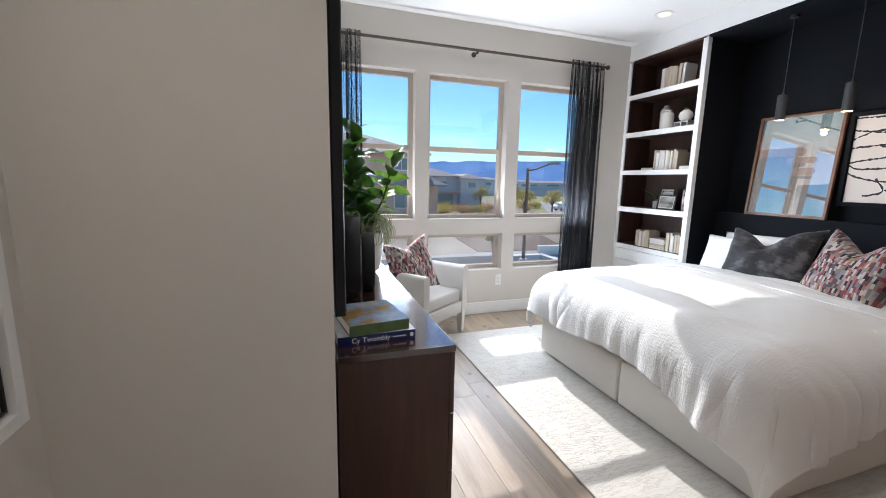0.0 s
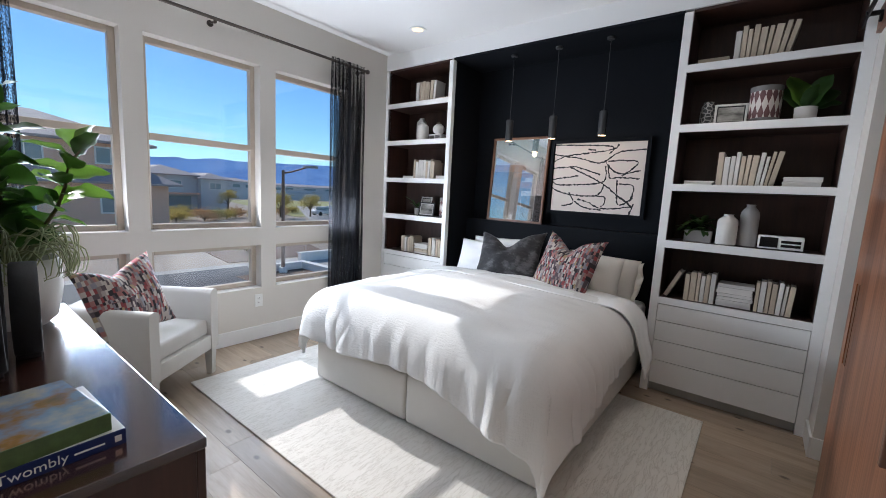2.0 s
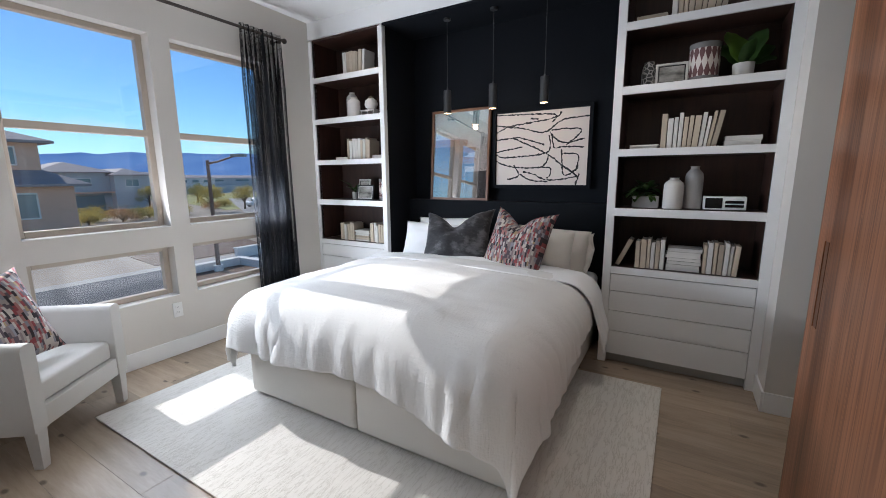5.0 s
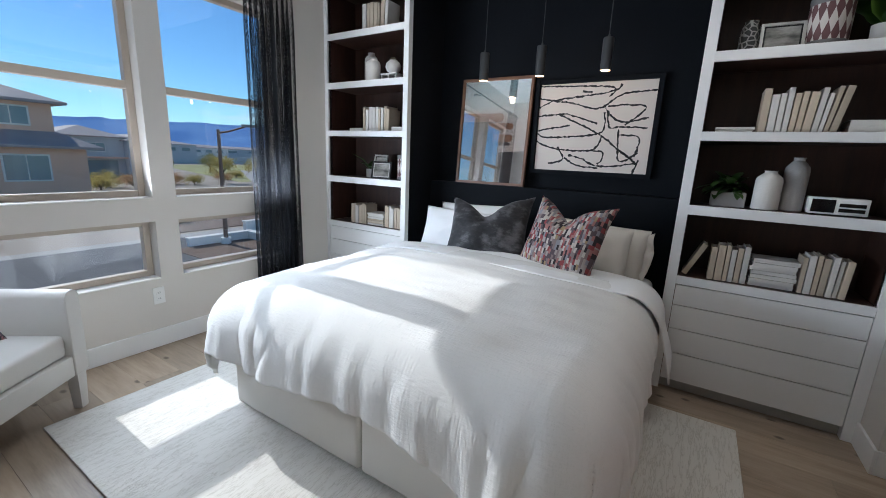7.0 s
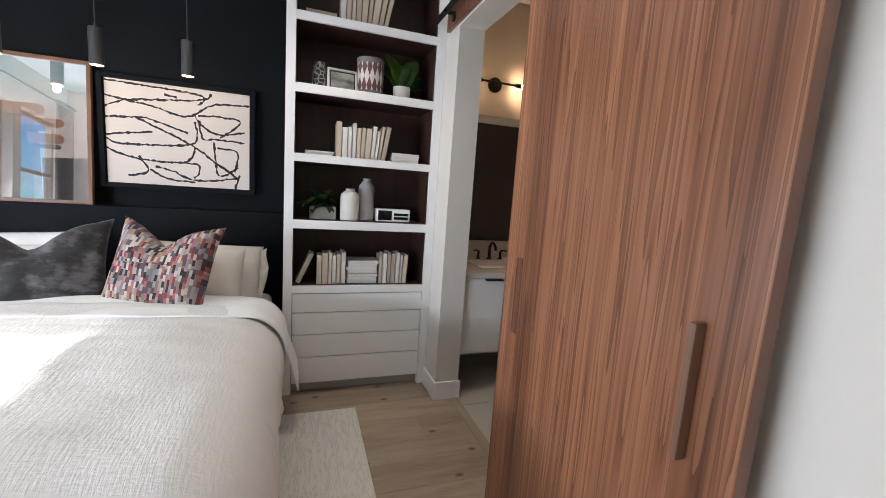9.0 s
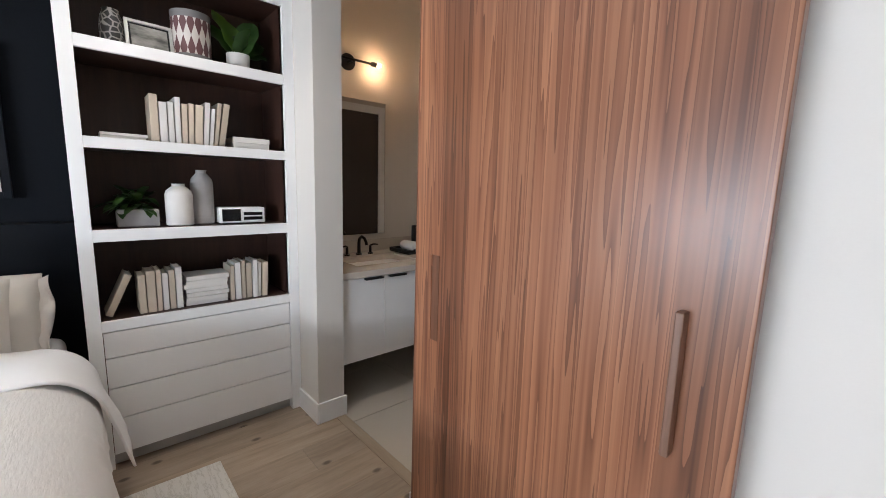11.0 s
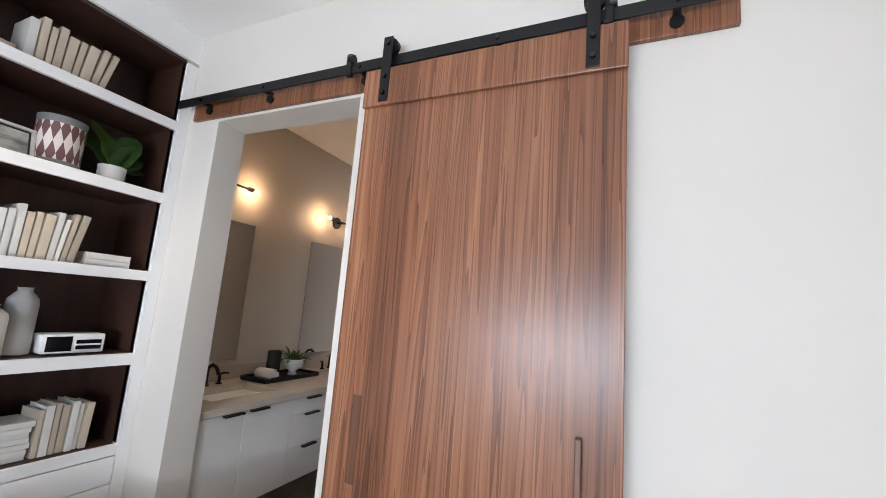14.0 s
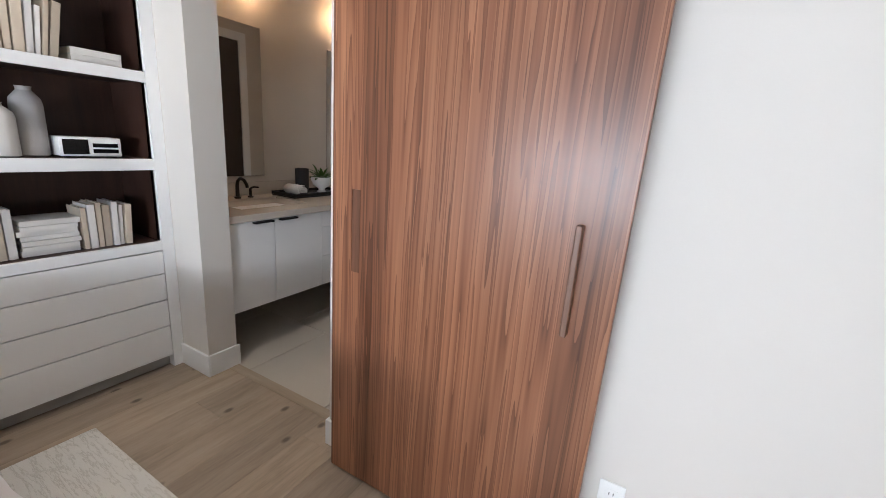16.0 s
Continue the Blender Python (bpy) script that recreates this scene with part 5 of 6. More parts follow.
def bottle_vase(at, r, h, mat_, label):
    bm = lathe(bmesh.new(), [(r * 0.82, 0), (r, 0.006), (r, h * 0.74), (r * 0.92, h * 0.83), (r * 0.62, h * 0.905), (r * 0.46, h * 0.94), (r * 0.46, h * 0.985), (r * 0.52, h), (r * 0.40, h), (r * 0.38, h * 0.94)], 36)
    return tagged(part("vase", bm, mat_, None, "", True, Matrix.Translation(at)), label, "vase", "stoneware vases")


bottle_vase((FX + 0.115, 0.572, S4 - 0.002), 0.062, 0.215, M_STONEWHITE, "short white stoneware bottle vase")
bottle_vase((FX + 0.17, 0.455, S4 - 0.002), 0.055, 0.29, M_STONEGREY, "tall pale grey stoneware bottle vase")
bottle_vase((FX + 0.16, 3.515, S2 - 0.002), 0.058, 0.255, M_STONEGREY, "tall pale grey stoneware bottle vase")
bottle_vase((FX + 0.10, 3.44, S2 - 0.002), 0.062, 0.195, M_STONEWHITE, "short white stoneware bottle vase")


def small_frame(at, yaw, w, h, lean, label, pale):
    f = thing("photo_frame", label, "photo frame", Matrix.Translation(at) @ Matrix.Rotation(math.radians(yaw), 4, "Z") @ Matrix.Rotation(math.radians(lean), 4, "Y"), "photo frames")
    part("moulding", frame_bm(w, h, 0.014, 0.012), plain("silver_moulding", (0.55, 0.54, 0.51) if pale else (0.05, 0.05, 0.05), 0.35, 0.1, 20, 90, 0.05, metal=0.5), f)
    part("inner_border", frame_bm(w - 0.03, h - 0.03, 0.007, 0.004), M_BLACK if pale else M_STONEWHITE, f, "inner border", m=Matrix.Translation((0, 0, 0.015)))
    slab("photo", (0.001, 0.004, -w / 2 + 0.012, w / 2 - 0.012, 0.012, h - 0.012), M_PHOTO, f, "grey landscape photograph")


def photo_mat():
    m, t, b = nodes_of("grey_photo_print")
    n = noise_tex(t, coords(t, (1, 6, 16)), 1.2, 5)
    t.links.new(ramp(t, n, [(0.3, (0.10, 0.10, 0.09)), (0.5, (0.32, 0.31, 0.28)), (0.7, (0.55, 0.53, 0.49))]).outputs[0], b.inputs["Base Color"])
    b.inputs["Roughness"].default_value = 0.25
    return m


M_PHOTO = photo_mat()
small_frame((FX + 0.10, 0.645, S2), 4, 0.19, 0.145, 12, "silver photo frame with a grey landscape", True)
small_frame((FX + 0.14, 3.41, S4), -6, 0.17, 0.215, 12, "tall pale photo frame leaning behind another", True)
small_frame((FX + 0.085, 3.335, S4), 8, 0.20, 0.155, 12, "dark photo frame with a grey landscape", False)


def harlequin():
    """Glaze with rows of lozenges in maroon and white on grey."""
    m, t, b = nodes_of("harlequin_glaze")
    c = t.nodes.new("ShaderNodeTexCoord")
    sep = t.nodes.new("ShaderNodeSeparateXYZ")
    t.links.new(c.outputs["UV"], sep.inputs[0])
    def mth(op, a, b_=None):
        n = t.nodes.new("ShaderNodeMath")
        n.operation = op
        for i, v in enumerate((a, b_)):
            if v is None:
                continue
            if isinstance(v, (int, float)):
                n.inputs[i].default_value = v
            else:
                t.links.new(v, n.inputs[i])
        return n.outputs[0]
    u = mth("MULTIPLY", sep.outputs["X"], 16.0)
    v = mth("MULTIPLY", sep.outputs["Y"], 2.0)
    du = mth("ABSOLUTE", mth("SUBTRACT", mth("FRACT", u), 0.5))
    dv = mth("ABSOLUTE", mth("SUBTRACT", mth("FRACT", v), 0.5))
    loz = mth("LESS_THAN", mth("ADD", du, dv), 0.5)
    band = mth("MULTIPLY", mth("GREATER_THAN", sep.outputs["Y"], 0.14), mth("LESS_THAN", sep.outputs["Y"], 0.86))
    body = mix_col(t, loz, (0.62, 0.57, 0.52), (0.13, 0.055, 0.055))
    t.links.new(mix_col(t, band, (0.17, 0.165, 0.16), body), b.inputs["Base Color"])
    b.inputs["Roughness"].default_value = 0.6
    bump(t, b, noise_tex(t, c.outputs["Object"], 90, 3), 0.2, 0.002)
    return m


def with_uv(ob, h):
    me = ob.data
    uv = me.uv_layers.new(name="UV")
    for p in me.polygons:
        us = []
        for li in p.loop_indices:
            co = me.vertices[me.loops[li].vertex_index].co
            us.append(math.atan2(co.y, co.x) / (2 * math.pi) + 0.5)
        wrap = max(us) - min(us) > 0.5
        for li, a in zip(p.loop_indices, us):
            co = me.vertices[me.loops[li].vertex_index].co
            uv.data[li].uv = (a + 1 if wrap and a < 0.5 else a, co.z / h)
    return ob


M_HARL = harlequin()
for at, r, h in (((FX + 0.15, 0.465, S2 - 0.002), 0.088, 0.235), ((FX + 0.15, 3.11, S4 - 0.002), 0.066, 0.215)):
    bm = lathe(bmesh.new(), [(r * 0.9, 0), (r, 0.008), (r, h - 0.02), (r * 1.02, h - 0.012), (r * 1.02, h), (r * 0.92, h), (r * 0.90, h * 0.7)], 48)
    ob = part("patterned_jar", bm, M_HARL, None, "", True, Matrix.Translation(at))
    tagged(with_uv(ob, h), "grey jar with maroon and white lozenges", "jar", "lozenge jars")

def marble():
    m, t, b = nodes_of("black_white_marbled_glaze")
    v = t.nodes.new("ShaderNodeTexVoronoi")
    v.feature = "DISTANCE_TO_EDGE"
    v.inputs["Scale"].default_value = 34
    t.links.new(coords(t), v.inputs["Vector"])
    t.links.new(ramp(t, v.outputs["Distance"], [(0.05, (0.35, 0.34, 0.32)), (0.14, (0.03, 0.03, 0.03))]).outputs[0], b.inputs["Base Color"])
    b.inputs["Roughness"].default_value = 0.3
    return m


bm = lathe(bmesh.new(), [(0.036, 0), (0.045, 0.01), (0.047, 0.09), (0.040, 0.14), (0.030, 0.16), (0.032, 0.17), (0.024, 0.17)], 30)
tagged(part("marbled_vase", bm, marble(), None, "", True, Matrix.Translation((FX + 0.15, 0.785, S2 - 0.002))), "dark vase with a pale marbled pattern", "vase")

# small potted plants
pp = thing("potted_plant", "broad green leaves in a small ribbed white pot", "plant")
o = Vector((FX + 0.12, 0.255, S2 - 0.002))
part("pot", lathe(bmesh.new(), [(0.048, 0), (0.055, 0.004), (0.058, 0.085), (0.053, 0.085), (0.050, 0.07)], 32, Matrix.Translation(o)), M_STONEWHITE, pp, "", True)
part("soil", lathe(bmesh.new(), [(0.049, 0.062), (0.049, 0.072)], 16, Matrix.Translation(o)), M_SOIL, pp)
for k, (yw, pt, L, ry) in enumerate(((1.8, 1.15, 0.20, -1.2), (1.5, 0.75, 0.17, -1.0), (-1.8, 1.1, 0.19, 1.2), (-1.4, 0.6, 0.16, 1.0), (3.3, 1.0, 0.13, 0.3), (-1.6, 0.2, 0.13, 0.9))):
    add_leaf("leaf", pp, o + Vector((0.01 * math.cos(yw), 0.01 * math.sin(yw), 0.07)), yw, min(1.35, pt + 0.25), L * 1.2, L * 0.85, 0.35, M_LEAF_Y if k == 0 else M_LEAF_D, k, ry)

pp = thing("potted_plant", "leafy trailing plant in a white trough pot", "plant")
o = Vector((FX + 0.16, 0.745, S4 - 0.002))
bm = bmesh.new()
box(bm, o.x - 0.045, o.x + 0.045, o.y - 0.085, o.y + 0.085, o.z, o.z + 0.085, 0.006)
part("trough", bm, M_STONEGREY, pp, "pale trough pot")
rng2 = random.Random(8)
for k in range(34):
    a = rng2.uniform(0, 6.28)
    base = o + Vector((rng2.uniform(-0.03, 0.03), rng2.uniform(-0.07, 0.07), 0.083 + rng2.uniform(0, 0.06)))
    add_leaf("leaf", pp, base, a, rng2.uniform(0.0, 1.3), rng2.uniform(0.07, 0.12), 0.055, 0.6, M_LEAF_D, k)
pp = thing("potted_plant", "dark leafy sprig in a small glass on the shelf", "plant")
o = Vector((FX + 0.17, 3.535, S4 - 0.002))
part("glass_pot", lathe(bmesh.new(), [(0.028, 0), (0.034, 0.004), (0.036, 0.08), (0.032, 0.08)], 24, Matrix.Translation(o)), M_STONEGREY, pp, "", True)
for k, (yw, pt, L) in enumerate(((2.4, 1.15, 0.19), (1.4, 0.8, 0.15), (-2.2, 0.6, 0.14), (0.3, 1.0, 0.14))):
    add_leaf("leaf", pp, o + Vector((0, 0, 0.075)), yw, pt, L, L * 0.5, 0.5, M_LEAF_D, k)

# round vase on a little white stand
o = Vector((FX + 0.12, 3.255, S2 - 0.002))
st = thing("display_stand", "small white wooden display stand", "stand")
for dy in (-0.075, 0.0, 0.075):
    slab("upright", (o.x - 0.04, o.x + 0.04, o.y + dy - 0.006, o.y + dy + 0.006, o.z, o.z + 0.05), M_TRIM, st, "", 0.001)
slab("stand_top", (o.x - 0.042, o.x + 0.042, o.y - 0.085, o.y + 0.085, o.z + 0.0505, o.z + 0.062), M_TRIM, st, "", 0.001)
bm = lathe(bmesh.new(), [(0.03, 0), (0.055, 0.02), (0.066, 0.05), (0.055, 0.085), (0.032, 0.10), (0.034, 0.106), (0.026, 0.106)], 32, Matrix.Translation(o + Vector((0, -0.02, 0.0622))))
tagged(part("round_vase", bm, M_STONEWHITE, None, "", True), "round white stoneware vase on a white stand", "vase")
mp_ = thing("moss_tuft", "dry moss tuft in the round vase", "plant")
bm = bmesh.new()
for k in range(60):
    a, e = rng2.uniform(0, 6.28), rng2.uniform(0.2, 1.4)
    d = Vector((math.cos(a) * math.cos(e), math.sin(a) * math.cos(e), math.sin(e)))
    c = o + Vector((0, -0.02, 0.160))
    tube(bm, [c, c + d * rng2.uniform(0.02, 0.038)], [0.004, 0.002], 5)
part("sprigs", bm, plain("dry_moss", (0.16, 0.13, 0.09), 0.95, 0.3, 40, 120, 0.3), mp_)

# clock radio
rad = thing("clock_radio", "retro white clock radio with black dials", "radio")
o = Vector((FX + 0.085, 0.275, S4 - 0.002))
bm = bmesh.new()
box(bm, o.x, o.x + 0.10, o.y - 0.118, o.y + 0.118, o.z + 0.006, o.z + 0.092, 0.005)
part("case", bm, M_PLASTIC, rad, "white plastic case", True)
for y0, y1, z0, z1 in ((0.012, 0.106, 0.016, 0.082), (-0.104, -0.004, 0.048, 0.066), (-0.104, -0.004, 0.022, 0.040)):
    slab("dial_panel", (o.x - 0.0022, o.x - 0.0002, o.y + y0, o.y + y1, o.z + z0, o.z + z1), M_BLACKGLOSS, rad, "black dial panel")
for dy in (-0.09, 0.09):
    slab("foot", (o.x + 0.01, o.x + 0.09, o.y + dy - 0.01, o.y + dy + 0.01, o.z, o.z + 0.006), M_BLACK, rad)

# ---- bathroom ----
XBW = 4.05
M_BATHWALL = plain("bath_wall_paint", (0.58, 0.53, 0.47), 0.55, 0.03, 1.2, 140, 0.1, dist=0.002)
structure(slab("wall_bath_east", (XBW, 4.20, -3.0, -0.165, 0, H), M_BATHWALL), "beige painted bathroom wall", "wall")
structure(slab("wall_bath_south", (0.85, 4.20, -3.15, -3.0, 0, H), M_BATHWALL), "beige painted bathroom wall", "wall")
# dark colour in place of an unlit doorway that the mirrors reflect
M_DARKDOORWAY = plain("dark_doorway_brown", (0.045, 0.03, 0.022), 0.35, 0.2, 3, 40, 0.05)
structure(slab("wall_bath_west", (1.55, 1.70, -2.33, -0.165, 0, 2.40), M_DARKDOORWAY), "dark brown wall standing in for an unlit doorway", "wall")
structure(slab("wall_bath_west_upper", (1.55, 1.70, -2.33, -0.165, 2.40, H), M_BATHWALL), "beige painted wall over the doorway", "wall")
structure(slab("wall_bath_west_end", (1.55, 1.70, -3.0, -2.33, 0, H), M_BATHWALL), "beige painted bathroom wall", "wall")
structure(slab("trim", (1.70, 1.716, -2.43, -2.33, 0.0, 2.40), M_TRIM, bev=0.002), "white door casing in the bathroom", "trim")
structure(slab("trim", (1.70, 1.716, -2.43, -1.30, 2.4005, 2.50), M_TRIM, bev=0.002), "white head casing in the bathroom", "trim")
structure(slab("wall_bath_closet", (0.85, 1.0, -3.0, -0.165, 0, H), M_BATHWALL), "beige painted bathroom wall", "wall")
bath_floor = structure(slab("floor_bath", (0.85, 4.2, -3.0, -0.1651, -0.12, -0.006), M_JOINT), "beige bathroom tile floor", "floor")
structure(slab("threshold", (XO0, XO1, -0.165, -0.105, -0.004, 0.003), wood("oak_threshold", [(0.3, (0.25, 0.19, 0.13)), (0.7, (0.40, 0.32, 0.23))], (0.9, 9, 9), 0.45), bev=0.002), "pale oak threshold strip", "threshold")
M_CAB = plain("white_lacquer", (0.80, 0.79, 0.77), 0.3, 0.02, 3, 60, 0.0)
M_QUARTZ = plain("beige_quartz", (0.55, 0.49, 0.42), 0.22, 0.08, 12, 160, 0.0)
M_BRONZEBLK = plain("dark_bronze_fixture", (0.018, 0.015, 0.013), 0.3, 0.1, 6, 90, 0.0, metal=0.7)
VX, VY0, VY1 = 3.40, -2.40, -0.17
van = thing("vanity", "floating white vanity with slim black pulls", "vanity cabinet")
slab("carcass", (VX + 0.02, XBW, VY0, VY1, 0.30, 0.838), M_CAB, van)
fronts = [(-0.474, VY1, 0.302, 0.836), (-0.853, -0.474, 0.302, 0.836)]
for y0, y1 in ((-1.23, -0.853), (-1.607, -1.23)):
    for z0, z1 in ((0.302, 0.518), (0.518, 0.730), (0.730, 0.836)):
        fronts.append((y0, y1, z0, z1))
fronts += [(-1.986, -1.607, 0.302, 0.836), (-2.38, -1.986, 0.302, 0.836)]
for a, b, z0, z1 in fronts:
    dname = "door" if z1 - z0 > 0.4 else "drawer"
    f = slab(dname, (VX, VX + 0.019, a + 0.0015, b - 0.0015, z0, z1 - 0.002), M_CAB, van, "", 0.001)
    mid = (a + b) / 2 if dname == "drawer" else (a + 0.087 if b == VY1 else b - 0.093)
    slab("edge_pull", (VX - 0.03, VX - 0.0002, mid - 0.064, mid + 0.064, z1 - 0.013, z1 - 0.003), M_BLACK, f, "black edge pull")
ct = thing("vanity_countertop", "beige quartz countertop with two sunken basins", "countertop")
bm = bmesh.new()
cutx = [VX - 0.012, 3.55, 3.87, XBW]
cuty = [VY0, -2.10, -1.60, -0.86, -0.36, VY1]
for i in range(3):
    for j in range(5):
        if i == 1 and j in (1, 3):
            continue
        box(bm, cutx[i], cutx[i + 1], cuty[j], cuty[j + 1], 0.84, 0.88)
bmesh.ops.remove_doubles(bm, verts=bm.verts, dist=1e-5)
part("slab", bm, M_QUARTZ, ct)
slab("backsplash", (XBW - 0.012, XBW, VY0, VY1, 0.8805, 0.975), M_QUARTZ, ct, "", 0.001)
for y0, y1 in ((-2.10, -1.60), (-0.86, -0.36)):
    bm = bmesh.new()
    def bowl(u, v, y0=y0, y1=y1):
        a, b = 2 * u - 1, 2 * v - 1
        d = (1 - a ** 4) * (1 - b ** 4)
        return (3.71 + 0.16 * a, (y0 + y1) / 2 + 0.25 * b, 0.868 - 0.075 * d ** 0.4)
    part("basin", sheet(bm, bowl, 16, 20), M_QUARTZ, ct, "", "all")


def faucet(y):
    f = thing("faucet", "dark bronze widespread faucet with lever handles", "faucet", group="faucets")
    x = 3.94
    bm = bmesh.new()
    cyl(bm, 0.022, 0.88, 0.892, (x, y), 20)
    tube(bm, [(x, y, 0.885), (x, y, 0.97), (x - 0.008, y, 1.0), (x - 0.04, y, 1.022), (x - 0.08, y, 1.012), (x - 0.105, y, 0.985), (x - 0.11, y, 0.965)], [0.014, 0.0125, 0.012, 0.0115, 0.011, 0.011, 0.011], 12)
    part("spout", bm, M_BRONZEBLK, f, "", True)
    for dy in (-0.10, 0.10):
        bm = bmesh.new()
        cyl(bm, 0.020, 0.88, 0.89, (x, y + dy), 18)
        cyl(bm, 0.011, 0.889, 0.945, (x, y + dy), 14, 0.009)
        tube(bm, [(x, y + dy, 0.945), (x - 0.01, y + dy * 1.2, 0.953), (x - 0.02, y + dy * 1.55, 0.950)], [0.008, 0.007, 0.005], 8)
        part("lever", bm, M_BRONZEBLK, f, "", True)


faucet(-0.60)
faucet(-1.86)
for y0, y1 in ((-0.895, -0.245), (-2.18, -1.53)):
    mir = thing("wall_mirror", "frameless rectangular mirror above the vanity", "mirror", group="vanity mirrors")
    slab("mirror_glass", (XBW - 0.012, XBW - 0.006, y0, y1, 1.02, 2.035), M_MIRROR, mir, "", 0.001)
    slab("mirror_backing", (XBW - 0.006, XBW, y0 + 0.01, y1 - 0.01, 1.03, 2.025), M_BLACK, mir)
M_CLEAR = pane_glass("clear_globe_glass", (0.99, 0.985, 0.97), 0.9, 0.01)
for sy in (-0.57, -1.855):
    s = thing("wall_sconce", "black bar sconce with two clear globes and lit bulbs", "wall lamp", group="bathroom sconces")
    bm = bmesh.new()
    cyl(bm, 0.058, -0.014, 0.0, seg=28, m=Matrix.Translation((XBW, sy, 2.28)) @ Matrix.Rotation(math.pi / 2, 4, "Y"))
    part("back_plate", bm, M_BLACK, s, "", True)
    bm = bmesh.new()
    tube(bm, [(XBW - 0.01, sy, 2.28), (XBW - 0.09, sy, 2.28)], 0.012, 12)
    tube(bm, [(XBW - 0.09, sy - 0.16, 2.28), (XBW - 0.09, sy + 0.16, 2.28)], 0.0085, 10)
    part("arm", bm, M_BLACK, s, "", True)
    for dy in (-1, 1):
        c = Vector((XBW - 0.09, sy + dy * 0.225, 2.28))
        bm = bmesh.new()
        tube(bm, [c - Vector((0, dy * 0.075, 0)), c - Vector((0, dy * 0.035, 0))], 0.017, 12)
        sock = part("socket", bm, M_BLACK, s, "", True)
        bm = bmesh.new()
        bmesh.ops.create_uvsphere(bm, u_segments=14, v_segments=8, radius=0.016, matrix=Matrix.Translation(c - Vector((0, dy * 0.015, 0))))
        part("bulb", bm, M_BULB, sock, "glowing bulb", True)
        bm = bmesh.new()
        bmesh.ops.create_uvsphere(bm, u_segments=24, v_segments=14, radius=0.055, matrix=Matrix.Translation(c))
        gl_ = part("globe", bm, M_CLEAR, s, "clear glass globe", True)
        gl_.visible_shadow = False
        point_lamp("sconce_bulb", c, 1.6, (1.0, 0.60, 0.32), 0.02)
downlight(3.0, -1.6)

tray = thing("tray", "black wooden tray on the countertop", "tray")
bm = bmesh.new()
box(bm, 3.72, 3.98, -1.465, -0.905, 0.8805, 0.890, 0.003)
for a, b, c, d in ((3.72, 3.73, -1.465, -0.905), (3.97, 3.98, -1.465, -0.905), (3.73, 3.97, -1.465, -1.455), (3.73, 3.97, -0.915, -0.905)):
    box(bm, a, b, c, d, 0.8895, 0.912, 0.002)
part("tray_body", bm, M_BLACK, tray)
bm = lathe(bmesh.new(), [(0.048, 0), (0.052, 0.004), (0.052, 0.19), (0.047, 0.19), (0.045, 0.17)], 28, Matrix.Translation((3.91, -1.14, 0.8905)))
tagged(part("tumbler", bm, M_MATTEBLACK, None, "", True), "tall dark marbled tumbler on the tray", "cup")
bw = thing("potted_plant", "small green succulent in a footed white bowl", "plant")
o = Vector((3.86, -1.30, 0.8905))
bm = lathe(bmesh.new(), [(0.035, 0), (0.038, 0.004), (0.024, 0.02), (0.028, 0.032), (0.07, 0.06), (0.085, 0.10), (0.086, 0.125), (0.080, 0.125), (0.076, 0.105)], 32, Matrix.Translation(o))
part("bowl", bm, M_PLASTIC, bw, "glossy white footed bowl", True)
rng3 = random.Random(9)
for k in range(46):
    a = rng3.uniform(0, 6.28)
    add_leaf("leaf", bw, o + Vector((math.cos(a) * 0.04 * rng3.random(), math.sin(a) * 0.04 * rng3.random(), 0.115)), a, rng3.uniform(0.1, 1.4), rng3.uniform(0.06, 0.12), 0.028, 0.35, M_LEAF, k)
tw = thing("rolled_towel", "rolled white towel with a black border stripe", "towel")
bm = bmesh.new()
pts = []
for k in range(60):
    a = k / 59 * 4.6 * math.pi
    r = 0.012 + 0.028 * k / 59
    pts.append((r * math.cos(a), r * math.sin(a)))
rows = [[bm.verts.new((3.75 + dx, -1.00 + p[0] * 1.35, 0.932 + p[1])) for dx in (-0.01, 0.15)] for p in pts]
for a, b in zip(rows, rows[1:]):
    bm.faces.new((a[0], a[1], b[1], b[0]))
tob = part("roll", bm, plain("white_terry", (0.78, 0.77, 0.74), 0.95, 0.04, 20, 260, 0.5), tw, "", "all")
so = tob.modifiers.new("thickness", "SOLIDIFY")
so.thickness = 0.007
slab("stripe", (3.728, 3.732, -1.04, -0.96, 0.912, 0.918), M_BLACK, tw, "black border stripe")

# ---- outdoors ----
GZ = -3.2
M_GROUND = plain("dry_ground", (0.36, 0.29, 0.22), 0.95, 0.35, 0.12, 1.5, 0.1)
M_ROAD = plain("pale_concrete_road", (0.40, 0.36, 0.32), 0.9, 0.1, 0.4, 8, 0.1)
M_LAWN = plain("dry_lawn", (0.34, 0.32, 0.11), 0.95, 0.3, 0.15, 6, 0.2)
M_MULCH = plain("brown_mulch", (0.17, 0.105, 0.07), 0.95, 0.3, 1.5, 20, 0.4)
M_STUCCO = plain("terracotta_stucco", (0.82, 0.50, 0.35), 0.9, 0.06, 1.0, 40, 0.2)
M_STUCCO_G = plain("grey_stucco", (0.56, 0.56, 0.56), 0.9, 0.06, 1.0, 40, 0.2)
M_ROOF = plain("grey_brown_roof_tile", (0.38, 0.32, 0.31), 0.8, 0.2, 1.5, 20, 0.3)
M_PAVER = plain("pinkish_pavers", (0.42, 0.32, 0.28), 0.9, 0.12, 0.8, 12, 0.1)
M_KERB = plain("white_block_wall", (0.84, 0.79, 0.73), 0.85, 0.06, 1.0, 30, 0.1)
M_HGLASS = plain("house_window_glass", (0.20, 0.26, 0.28), 0.12, 0.1, 1, 10, 0.0)
